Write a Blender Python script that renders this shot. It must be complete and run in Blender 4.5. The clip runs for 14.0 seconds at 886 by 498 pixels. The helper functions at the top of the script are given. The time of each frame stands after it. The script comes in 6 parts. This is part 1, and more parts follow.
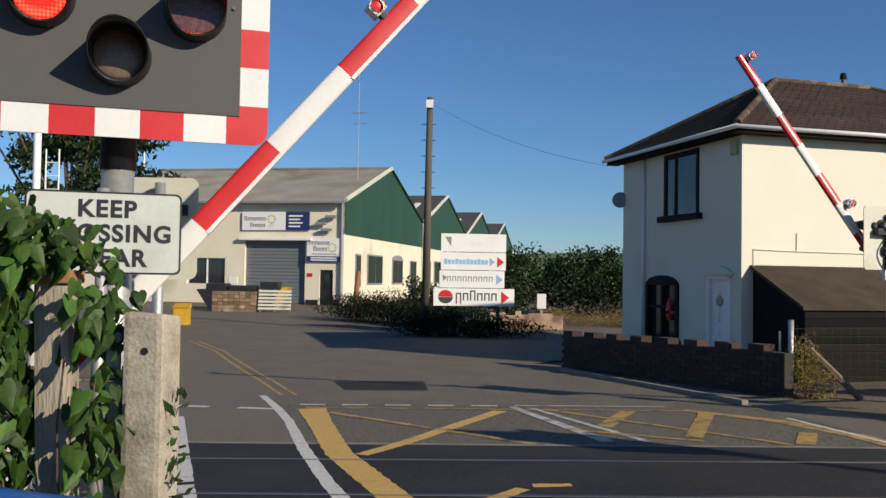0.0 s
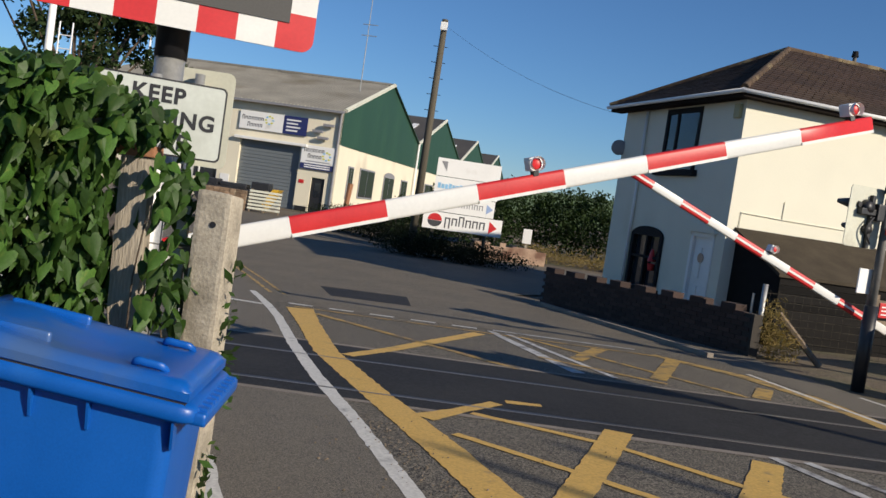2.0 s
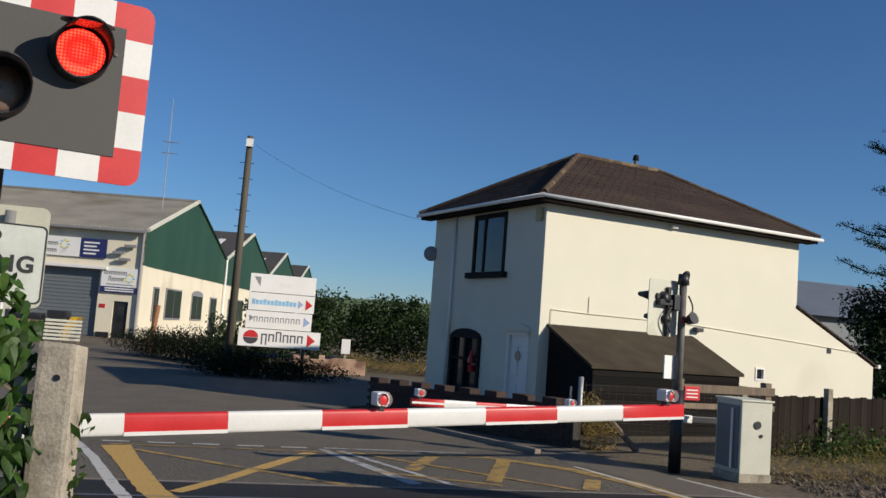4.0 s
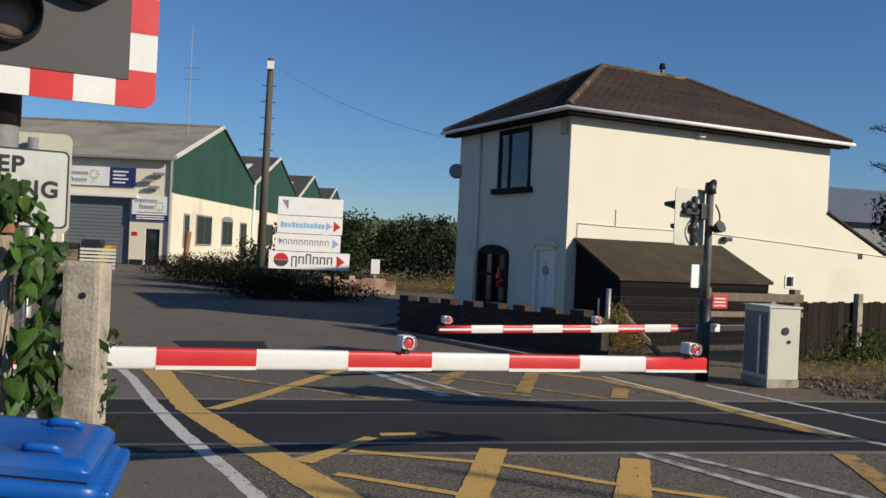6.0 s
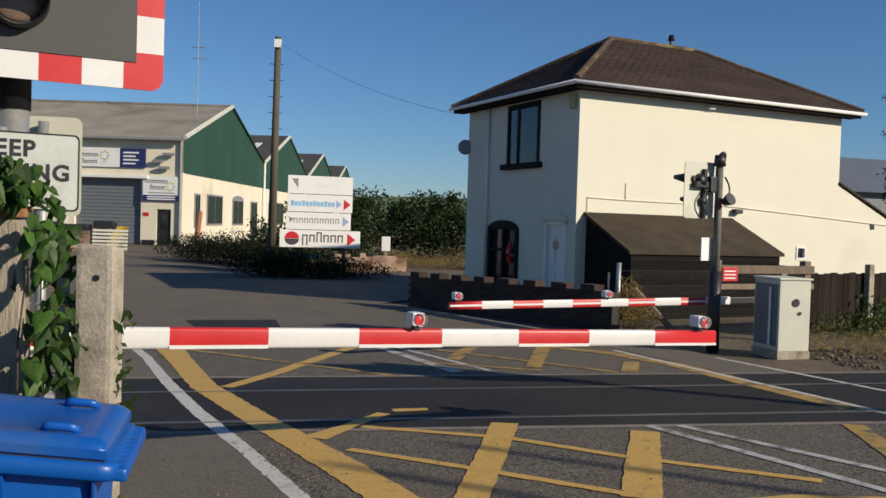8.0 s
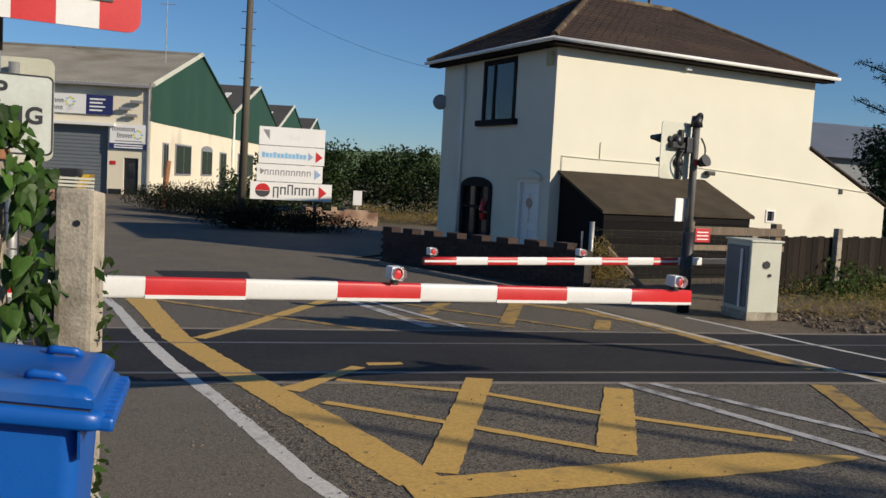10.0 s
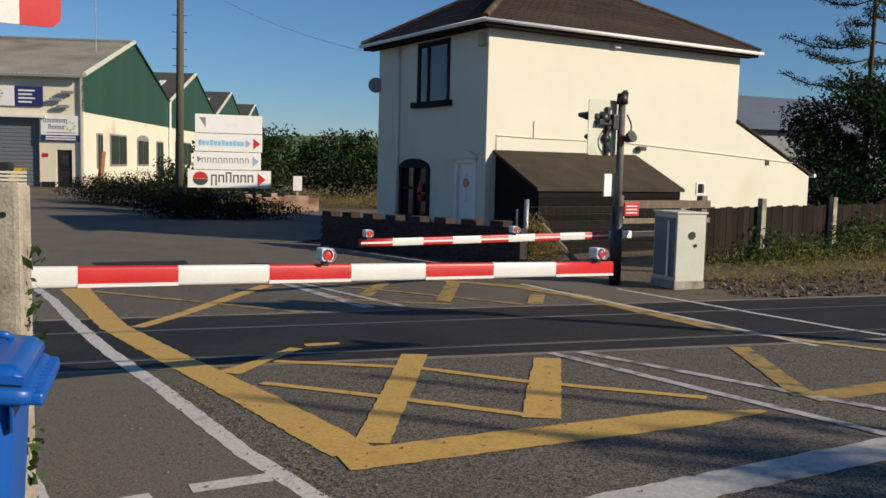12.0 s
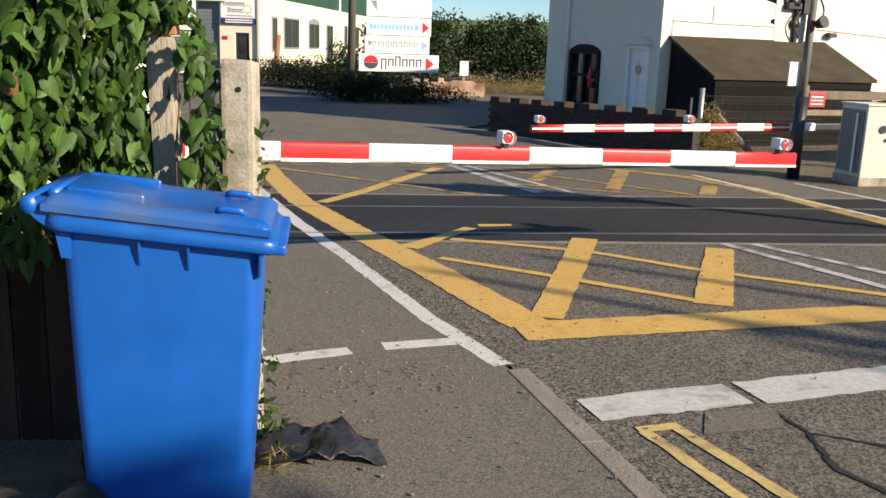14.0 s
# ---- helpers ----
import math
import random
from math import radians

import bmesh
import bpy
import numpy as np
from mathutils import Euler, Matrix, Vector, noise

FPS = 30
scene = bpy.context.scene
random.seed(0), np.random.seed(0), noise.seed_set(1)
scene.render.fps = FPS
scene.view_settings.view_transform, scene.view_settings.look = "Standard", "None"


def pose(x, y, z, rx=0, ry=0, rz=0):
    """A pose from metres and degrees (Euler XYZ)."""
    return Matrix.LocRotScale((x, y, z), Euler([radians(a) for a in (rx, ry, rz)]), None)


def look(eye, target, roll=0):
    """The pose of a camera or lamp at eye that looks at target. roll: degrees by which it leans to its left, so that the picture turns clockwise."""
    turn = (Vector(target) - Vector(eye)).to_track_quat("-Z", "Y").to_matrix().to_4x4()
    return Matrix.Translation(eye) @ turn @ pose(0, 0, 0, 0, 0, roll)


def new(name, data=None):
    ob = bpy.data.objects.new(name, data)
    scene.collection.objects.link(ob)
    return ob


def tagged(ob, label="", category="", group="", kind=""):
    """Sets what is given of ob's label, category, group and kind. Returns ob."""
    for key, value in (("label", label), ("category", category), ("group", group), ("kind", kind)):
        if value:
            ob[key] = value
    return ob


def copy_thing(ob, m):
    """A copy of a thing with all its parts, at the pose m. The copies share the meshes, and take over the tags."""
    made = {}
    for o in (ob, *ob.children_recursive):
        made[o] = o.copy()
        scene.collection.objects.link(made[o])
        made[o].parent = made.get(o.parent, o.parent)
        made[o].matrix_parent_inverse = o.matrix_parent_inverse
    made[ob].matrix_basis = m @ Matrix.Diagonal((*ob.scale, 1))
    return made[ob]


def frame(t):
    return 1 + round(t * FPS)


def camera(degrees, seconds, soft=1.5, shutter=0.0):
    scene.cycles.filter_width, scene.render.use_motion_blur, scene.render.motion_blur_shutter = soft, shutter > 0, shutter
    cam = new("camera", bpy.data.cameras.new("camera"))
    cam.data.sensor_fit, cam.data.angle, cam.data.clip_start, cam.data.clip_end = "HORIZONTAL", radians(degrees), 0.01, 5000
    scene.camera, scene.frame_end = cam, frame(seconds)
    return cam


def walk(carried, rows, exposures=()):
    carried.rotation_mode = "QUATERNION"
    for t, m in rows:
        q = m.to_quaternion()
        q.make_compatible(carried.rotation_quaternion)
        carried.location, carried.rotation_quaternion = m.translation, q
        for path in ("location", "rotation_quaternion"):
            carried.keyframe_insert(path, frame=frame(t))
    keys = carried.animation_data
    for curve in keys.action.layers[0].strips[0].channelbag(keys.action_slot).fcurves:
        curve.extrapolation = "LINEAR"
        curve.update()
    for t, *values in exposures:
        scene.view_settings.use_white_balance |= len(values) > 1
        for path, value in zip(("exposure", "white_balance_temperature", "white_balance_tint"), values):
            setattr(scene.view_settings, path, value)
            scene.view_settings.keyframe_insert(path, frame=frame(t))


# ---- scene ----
cam = camera(52.5, 14.0)
PATH = [
    (0, (0.322, 1.164, 1.679), (0.218, 3.161, 1.742), 0.9),
    (0.5, (0.356, 1.03, 1.663), (0.292, 3.029, 1.661), -0.8),
    (1, (0.294, 0.926, 1.658), (0.27, 2.924, 1.585), 0.9),
    (1.5, (0.136, 0.822, 1.636), (0.041, 2.813, 1.475), 6.3),
    (2, (0.186, 0.746, 1.635), (0.128, 2.742, 1.534), 8.4),
    (2.5, (0.268, 0.686, 1.656), (0.361, 2.684, 1.673), 5.5),
    (3, (0.201, 0.648, 1.66), (0.437, 2.628, 1.81), 2.7),
    (3.5, (0.079, 0.709, 1.706), (0.358, 2.687, 1.789), 4.0),
    (4, (0.026, 0.679, 1.69), (0.353, 2.644, 1.872), 4.3),
    (6.5, (0.079, 0.651, 1.658), (0.32, 2.636, 1.633), 1.6),
    (7, (0.06, 0.63, 1.661), (0.268, 2.619, 1.649), 0.9),
    (7.5, (0.088, 0.616, 1.668), (0.319, 2.603, 1.636), 1.3),
    (10, (0.017, 0.683, 1.649), (0.343, 2.651, 1.499), 3.1),
    (10.5, (0.011, 0.677, 1.655), (0.393, 2.632, 1.476), 2.9),
    (11, (0.044, 0.61, 1.659), (0.463, 2.563, 1.548), 2.6),
    (11.5, (0.119, 0.505, 1.65), (0.574, 2.446, 1.48), 2.2),
    (12, (0.099, 0.435, 1.653), (0.544, 2.376, 1.468), 1.4),
    (12.5, (0.021, 0.437, 1.66), (0.385, 2.398, 1.512), -0.9),
    (13, (-0.057, 0.394, 1.65), (-0.008, 2.374, 1.37), -1.6),
    (13.5, (0.001, 0.268, 1.637), (-0.051, 2.207, 1.151), 0.0),
    (14, (-0.063, 0.242, 1.636), (0.038, 2.191, 1.196), 2.0),
]
EXPOSURE = [(0.0, 0.1, 6500, 10), (1.0, 0.07, 6500, 10), (2.0, 0.12, 6450, 10), (2.6, 0.14, 6400, 10), (3.0, -0.12, 6400, 10), (3.4, -0.08, 6400, 10), (4.2, -0.05, 6300, 10), (6.5, 0.0, 6500, 10), (10.0, 0.0, 6600, 10), (12.4, 0.03, 6700, 10),
            (13.0, 0.0, 6700, 10), (13.25, 0.68, 6900, 10), (13.5, 0.92, 7000, 10), (14.0, 0.82, 7000, 10)]
walk(cam, [(t, look(eye, target, roll)) for t, eye, target, roll in PATH], EXPOSURE)

# ---- ground shape ----
def ground_z(x, y):
    """Height of the ground: a gentle cross-fall at the crossing, level further off."""
    plane = 0.02 * max(-14.0, min(14.0, x)) - 0.01 * (max(-4.0, y) - 5)
    k = max(0.0, min(1.0, (y - 14) / 14))
    k = k * k * (3 - 2 * k)
    far = -0.15 + 0.17 * max(0.0, min(1.0, (y - 28) / 22))
    side = max(0.0, min(1.0, (abs(x) - 14) / 30))
    near = plane * (1 - side)
    return near * (1 - k) + far * k


# ---- world and sun ----
SUN_AZ = radians(-36)      # direction to the sun, from +x towards +y
SUN_EL = radians(24.2)
world = bpy.data.worlds.new("World")
scene.world = world
world.use_nodes = True
wn = world.node_tree.nodes
sky = wn.new("ShaderNodeTexSky")
sky.sky_type = "NISHITA"
sky.sun_disc = False
sky.sun_elevation = SUN_EL
sky.sun_rotation = math.pi / 2 - SUN_AZ
sky.air_density = 1.0
sky.dust_density = 0.0
sky.ozone_density = 8.5
wn["Background"].inputs["Strength"].default_value = 0.09
world.node_tree.links.new(sky.outputs["Color"], wn["Background"].inputs["Color"])
sun = new("sun", bpy.data.lights.new("sun", "SUN"))
sun.data.energy = 5.0
sun.data.angle = radians(0.55)
sun.data.color = (1.0, 0.88, 0.72)
sun_dir = Vector((math.cos(SUN_AZ) * math.cos(SUN_EL), math.sin(SUN_AZ) * math.cos(SUN_EL), math.sin(SUN_EL)))
sun.matrix_world = look(sun_dir * 60, (0, 0, 0))


# ---- materials ----
def material(name, color, rough=0.7, metal=0.0, vary=0.25, scale=6.0, grain=60.0, bump=0.15, dist=0.01,
             spec=0.5, random=0.0, island=0.0, coat=0.0, dirt=None, dirt_at=0.62, stretch=(1, 1, 1)):
    """Painted, stony or metal surface with variation at two scales and fine relief."""
    m = bpy.data.materials.new(name)
    m.use_nodes = True
    n, l = m.node_tree.nodes, m.node_tree.links
    b = n["Principled BSDF"]
    tc = n.new("ShaderNodeTexCoord")
    mp = n.new("ShaderNodeMapping")
    mp.inputs["Scale"].default_value = stretch
    l.new(tc.outputs["Object"], mp.inputs["Vector"])
    big = n.new("ShaderNodeTexNoise")
    big.inputs["Scale"].default_value = scale
    big.inputs["Detail"].default_value = 5
    l.new(mp.outputs["Vector"], big.inputs["Vector"])
    fine = n.new("ShaderNodeTexNoise")
    fine.inputs["Scale"].default_value = grain
    fine.inputs["Detail"].default_value = 4
    l.new(mp.outputs["Vector"], fine.inputs["Vector"])
    mean = n.new("ShaderNodeMix")
    mean.inputs[0].default_value = 0.45
    l.new(big.outputs["Fac"], mean.inputs[2])
    l.new(fine.outputs["Fac"], mean.inputs[3])
    ramp = n.new("ShaderNodeValToRGB")
    ramp.color_ramp.elements[0].position, ramp.color_ramp.elements[1].position = 0.3, 0.7
    ramp.color_ramp.elements[0].color = [c * (1 - vary) for c in color] + [1]
    ramp.color_ramp.elements[1].color = [min(1, c * (1 + vary)) for c in color] + [1]
    l.new(mean.outputs[0], ramp.inputs["Fac"])
    out = ramp.outputs["Color"]
    if dirt:
        mask = n.new("ShaderNodeTexNoise")
        mask.inputs["Scale"].default_value = scale * 0.45
        mask.inputs["Detail"].default_value = 8
        l.new(mp.outputs["Vector"], mask.inputs["Vector"])
        r2 = n.new("ShaderNodeValToRGB")
        r2.color_ramp.elements[0].position, r2.color_ramp.elements[1].position = dirt_at - 0.08, dirt_at + 0.08
        l.new(mask.outputs["Fac"], r2.inputs["Fac"])
        mx = n.new("ShaderNodeMix")
        mx.data_type = "RGBA"
        l.new(r2.outputs["Color"], mx.inputs[0])
        l.new(out, mx.inputs[6])
        mx.inputs[7].default_value = (*dirt, 1)
        out = mx.outputs[2]
    if random or island:
        if random:
            src = n.new("ShaderNodeObjectInfo").outputs["Random"]
        else:
            src = n.new("ShaderNodeNewGeometry").outputs["Random Per Island"]
        amount = random or island
        mr = n.new("ShaderNodeMapRange")
        mr.inputs["To Min"].default_value, mr.inputs["To Max"].default_value = 1 - amount, 1 + amount
        l.new(src, mr.inputs["Value"])
        hsv = n.new("ShaderNodeHueSaturation")
        l.new(out, hsv.inputs["Color"])
        l.new(mr.outputs["Result"], hsv.inputs["Value"])
        out = hsv.outputs["Color"]
    l.new(out, b.inputs["Base Color"])
    rr = n.new("ShaderNodeMapRange")
    rr.inputs["To Min"].default_value, rr.inputs["To Max"].default_value = max(0.03, rough - 0.12), min(1, rough + 0.12)
    l.new(big.outputs["Fac"], rr.inputs["Value"])
    l.new(rr.outputs["Result"], b.inputs["Roughness"])
    b.inputs["Metallic"].default_value = metal
    b.inputs["Specular IOR Level"].default_value = spec
    b.inputs["Coat Weight"].default_value = coat
    if bump:
        bp = n.new("ShaderNodeBump")
        bp.inputs["Strength"].default_value = bump
        bp.inputs["Distance"].default_value = dist
        l.new(fine.outputs["Fac"], bp.inputs["Height"])
        l.new(bp.outputs["Normal"], b.inputs["Normal"])
    return m


def asphalt(name, dark, light, chip=90.0, bump=0.5, patch=(0.13, 0.12, 0.10)):
    """Bitumen with stone chips, dusty patches and worn wheel tracks."""
    m = bpy.data.materials.new(name)
    m.use_nodes = True
    n, l = m.node_tree.nodes, m.node_tree.links
    b = n["Principled BSDF"]
    tc = n.new("ShaderNodeTexCoord")
    vor = n.new("ShaderNodeTexVoronoi")
    vor.inputs["Scale"].default_value = chip
    vor.inputs["Randomness"].default_value = 1
    l.new(tc.outputs["Object"], vor.inputs["Vector"])
    bw = n.new("ShaderNodeRGBToBW")
    l.new(vor.outputs["Color"], bw.inputs["Color"])
    ramp = n.new("ShaderNodeValToRGB")
    ramp.color_ramp.elements[0].position, ramp.color_ramp.elements[1].position = 0.36, 0.68
    ramp.color_ramp.elements[0].color = (*dark, 1)
    ramp.color_ramp.elements[1].color = (*light, 1)
    clump = n.new("ShaderNodeTexNoise")
    clump.inputs["Scale"].default_value, clump.inputs["Detail"].default_value = chip * 0.36, 3
    l.new(tc.outputs["Object"], clump.inputs["Vector"])
    both = n.new("ShaderNodeMix")
    both.inputs[0].default_value = 0.5
    l.new(bw.outputs["Val"], both.inputs[2])
    l.new(clump.outputs["Fac"], both.inputs[3])
    l.new(both.outputs[0], ramp.inputs["Fac"])
    big = n.new("ShaderNodeTexNoise")
    big.inputs["Scale"].default_value = 0.9
    big.inputs["Detail"].default_value = 9
    big.inputs["Roughness"].default_value = 0.65
    l.new(tc.outputs["Object"], big.inputs["Vector"])
    r2 = n.new("ShaderNodeValToRGB")
    r2.color_ramp.elements[0].position, r2.color_ramp.elements[1].position = 0.42, 0.75
    r2.color_ramp.elements[1].color = (0.55, 0.55, 0.55, 1)
    l.new(big.outputs["Fac"], r2.inputs["Fac"])
    mx = n.new("ShaderNodeMix")
    mx.data_type = "RGBA"
    l.new(r2.outputs["Color"], mx.inputs[0])
    l.new(ramp.outputs["Color"], mx.inputs[6])
    mx.inputs[7].default_value = (*patch, 1)
    l.new(mx.outputs[2], b.inputs["Base Color"])
    b.inputs["Roughness"].default_value = 0.8
    b.inputs["Specular IOR Level"].default_value = 0.35
    bp = n.new("ShaderNodeBump")
    bp.inputs["Strength"].default_value = bump
    bp.inputs["Distance"].default_value = 0.008
    l.new(bw.outputs["Val"], bp.inputs["Height"])
    l.new(bp.outputs["Normal"], b.inputs["Normal"])
    return m


def road_paint(name, color, under, wear=0.5):
    """Thermoplastic line paint, worn through to the road in specks."""
    m = bpy.data.materials.new(name)
    m.use_nodes = True
    n, l = m.node_tree.nodes, m.node_tree.links
    b = n["Principled BSDF"]
    tc = n.new("ShaderNodeTexCoord")
    a = n.new("ShaderNodeTexNoise")
    a.inputs["Scale"].default_value, a.inputs["Detail"].default_value = 5, 10
    a.inputs["Roughness"].default_value = 0.72
    l.new(tc.outputs["Object"], a.inputs["Vector"])
    r = n.new("ShaderNodeValToRGB")
    r.color_ramp.elements[0].position, r.color_ramp.elements[1].position = wear, wear + 0.16
    l.new(a.outputs["Fac"], r.inputs["Fac"])
    c = n.new("ShaderNodeTexNoise")
    c.inputs["Scale"].default_value, c.inputs["Detail"].default_value = 40, 3
    l.new(tc.outputs["Object"], c.inputs["Vector"])
    r2 = n.new("ShaderNodeValToRGB")
    r2.color_ramp.elements[0].color = [v * 0.8 for v in color] + [1]
    r2.color_ramp.elements[1].color = [min(1, v * 1.12) for v in color] + [1]
    r2.color_ramp.elements[0].position, r2.color_ramp.elements[1].position = 0.3, 0.7
    l.new(c.outputs["Fac"], r2.inputs["Fac"])
    mx = n.new("ShaderNodeMix")
    mx.data_type = "RGBA"
    l.new(r.outputs["Color"], mx.inputs[0])
    l.new(r2.outputs["Color"], mx.inputs[6])
    mx.inputs[7].default_value = (*under, 1)
    l.new(mx.outputs[2], b.inputs["Base Color"])
    b.inputs["Roughness"].default_value = 0.65
    bp = n.new("ShaderNodeBump")
    bp.inputs["Strength"].default_value, bp.inputs["Distance"].default_value = 0.35, 0.006
    l.new(c.outputs["Fac"], bp.inputs["Height"])
    l.new(bp.outputs["Normal"], b.inputs["Normal"])
    return m


def leaf_material(name, color, tip, random=0.0, island=0.0, rough=0.5):
    m = material(name, color, rough, spec=0.3, vary=0.35, scale=9, grain=70, bump=0.1, random=random, island=island, dirt=tip, dirt_at=0.68)
    b = m.node_tree.nodes["Principled BSDF"]
    out = m.node_tree.nodes["Material Output"]
    tr = m.node_tree.nodes.new("ShaderNodeBsdfTranslucent")
    tr.inputs["Color"].default_value = (color[0] * 1.6, color[1] * 1.7, color[2] * 0.9, 1)
    mix = m.node_tree.nodes.new("ShaderNodeMixShader")
    mix.inputs[0].default_value = 0.27
    m.node_tree.links.new(b.outputs[0], mix.inputs[1])
    m.node_tree.links.new(tr.outputs[0], mix.inputs[2])
    m.node_tree.links.new(mix.outputs[0], out.inputs["Surface"])
    return m


def glowing(name, color, strength):
    m = bpy.data.materials.new(name)
    m.use_nodes = True
    b = m.node_tree.nodes["Principled BSDF"]
    b.inputs["Base Color"].default_value = (*color, 1)
    b.inputs["Emission Color"].default_value = (*color, 1)
    b.inputs["Emission Strength"].default_value = strength
    return m


def glassy(name, tint, rough=0.05):
    m = bpy.data.materials.new(name)
    m.use_nodes = True
    b = m.node_tree.nodes["Principled BSDF"]
    b.inputs["Base Color"].default_value = (*tint, 1)
    b.inputs["Roughness"].default_value = rough
    b.inputs["Specular IOR Level"].default_value = 0.9
    return m


M_EARTH = material("dry_earth", (0.125, 0.095, 0.06), 0.95, vary=0.5, scale=0.7, grain=14, bump=0.6, dist=0.05, dirt=(0.10, 0.11, 0.035))
M_ROAD = asphalt("road_asphalt", (0.022, 0.0195, 0.016), (0.245, 0.215, 0.163), 105, 0.5, (0.128, 0.108, 0.077))
M_WALKWAY = asphalt("footway_asphalt", (0.066, 0.058, 0.045), (0.235, 0.206, 0.160), 190, 0.4, (0.172, 0.148, 0.110))
M_LANE = asphalt("lane_asphalt", (0.078, 0.068, 0.051), (0.20, 0.172, 0.128), 75, 0.45, (0.215, 0.178, 0.122))
M_PANEL = asphalt("crossing_rubber", (0.010, 0.0095, 0.009), (0.027, 0.026, 0.025), 45, 0.3, (0.042, 0.039, 0.034))
M_YELLOW = road_paint("yellow_line_paint", (0.60, 0.375, 0.090), (0.15, 0.125, 0.080), 0.585)
M_YELLOW_PALE = road_paint("pale_yellow_line_paint", (0.58, 0.43, 0.15), (0.13, 0.11, 0.08), 0.52)
M_YELLOW_WORN = road_paint("worn_yellow_line_paint", (0.46, 0.29, 0.07), (0.09, 0.08, 0.06), 0.47)
M_WHITE_LINE = road_paint("white_line_paint", (0.60, 0.58, 0.52), (0.10, 0.09, 0.08), 0.58)
M_WHITE_STOP = road_paint("trodden_white_line_paint", (0.52, 0.505, 0.455), (0.11, 0.10, 0.085), 0.53)
M_WHITE_WORN = road_paint("worn_white_line_paint", (0.50, 0.49, 0.46), (0.08, 0.075, 0.07), 0.47)
M_KERB = material("kerb_concrete", (0.23, 0.195, 0.155), 0.9, vary=0.35, scale=5, grain=60, bump=0.5, dist=0.01)
M_RENDER = material("cream_render", (0.70, 0.672, 0.545), 0.85, vary=0.06, scale=0.9, grain=45, bump=0.25, dist=0.01, dirt=(0.62, 0.58, 0.45), dirt_at=0.70)
M_RENDER_WH = material("warehouse_render", (0.74, 0.68, 0.52), 0.85, vary=0.08, scale=0.6, grain=25, bump=0.2, dirt=(0.55, 0.48, 0.36), dirt_at=0.66)
M_TILE = material("brown_roof_tile", (0.042, 0.024, 0.017), 0.9, vary=0.45, scale=1.2, grain=40, bump=0.4, dist=0.01, random=0.18, dirt=(0.055, 0.036, 0.021))
M_FRAME = material("matt_black_frame_paint", (0.012, 0.012, 0.013), 0.75, vary=0.3, scale=4, grain=60, bump=0.06, spec=0.15)
M_RIDGE = material("lichen_ridge_tile", (0.075, 0.048, 0.028), 0.95, vary=0.5, scale=4, grain=30, bump=0.5, dirt=(0.24, 0.19, 0.10))
M_WHITE = material("white_gloss_paint", (0.78, 0.77, 0.73), 0.4, vary=0.06, scale=3, grain=40, bump=0.04)
M_BLACK = material("black_paint", (0.018, 0.018, 0.02), 0.45, vary=0.3, scale=4, grain=60, bump=0.08)
M_BLACK_WOOD = material("creosoted_boards", (0.012, 0.011, 0.010), 0.95, vary=0.4, scale=3, grain=40, bump=0.4, random=0.3, stretch=(0.3, 1, 3), spec=0.15)
M_FELT = material("roofing_felt", (0.060, 0.049, 0.035), 1.0, vary=0.4, scale=2, grain=70, bump=0.4, spec=0.1)
def clear_glass(name):
    """Thin clear pane: see-through, with a mirror gloss that grows at grazing angles."""
    m = bpy.data.materials.new(name)
    m.use_nodes = True
    n, l = m.node_tree.nodes, m.node_tree.links
    n.remove(n["Principled BSDF"])
    tr, gl, fr, mix = n.new("ShaderNodeBsdfTransparent"), n.new("ShaderNodeBsdfGlossy"), n.new("ShaderNodeFresnel"), n.new("ShaderNodeMixShader")
    gl.inputs["Roughness"].default_value = 0.03
    fr.inputs["IOR"].default_value = 1.6
    l.new(fr.outputs[0], mix.inputs[0])
    l.new(tr.outputs[0], mix.inputs[1])
    l.new(gl.outputs[0], mix.inputs[2])
    l.new(mix.outputs[0], n["Material Output"].inputs["Surface"])
    return m


M_PANE = clear_glass("clear_window_pane")
M_GLASS = glassy("window_glass", (0.02, 0.024, 0.03))
# Pale blue that imitates sky reflected in the upper window
M_SKY_SHEEN = material("pale_sky_reflection", (0.42, 0.50, 0.58), 0.5, vary=0.15, scale=2, grain=9, bump=0.0)
M_RED = material("red_enamel", (0.53, 0.020, 0.022), 0.42, vary=0.12, scale=4, grain=50, bump=0.03)
M_BOOM_WHITE = material("white_reflective_film", (0.69, 0.69, 0.66), 0.35, vary=0.06, scale=4, grain=50, bump=0.03, dirt=(0.55, 0.52, 0.46), dirt_at=0.74)
M_BOARD = material("grey_black_board", (0.074, 0.073, 0.070), 0.75, vary=0.12, scale=5, grain=80, bump=0.06)
M_STEEL = material("galvanised_steel", (0.42, 0.42, 0.40), 0.5, 0.6, vary=0.25, scale=7, grain=50, bump=0.1, dirt=(0.24, 0.22, 0.19), dirt_at=0.66)
M_DULL_STEEL = material("dull_painted_steel", (0.13, 0.125, 0.115), 0.7, 0.2, vary=0.3, scale=7, grain=50, bump=0.1, dirt=(0.22, 0.2, 0.17), dirt_at=0.66)
M_RAIL = material("worn_rail_steel", (0.30, 0.27, 0.23), 0.5, 0.6, vary=0.2, scale=9, grain=80, bump=0.1)
M_CONCRETE = material("lichened_concrete", (0.37, 0.325, 0.25), 0.95, vary=0.42, scale=11, grain=95, bump=0.45, dist=0.006, dirt=(0.20, 0.17, 0.12), dirt_at=0.60)
M_WOOD = material("weathered_wood", (0.19, 0.145, 0.10), 0.9, vary=0.4, scale=6, grain=50, bump=0.5, stretch=(3, 3, 0.4), random=0.15)
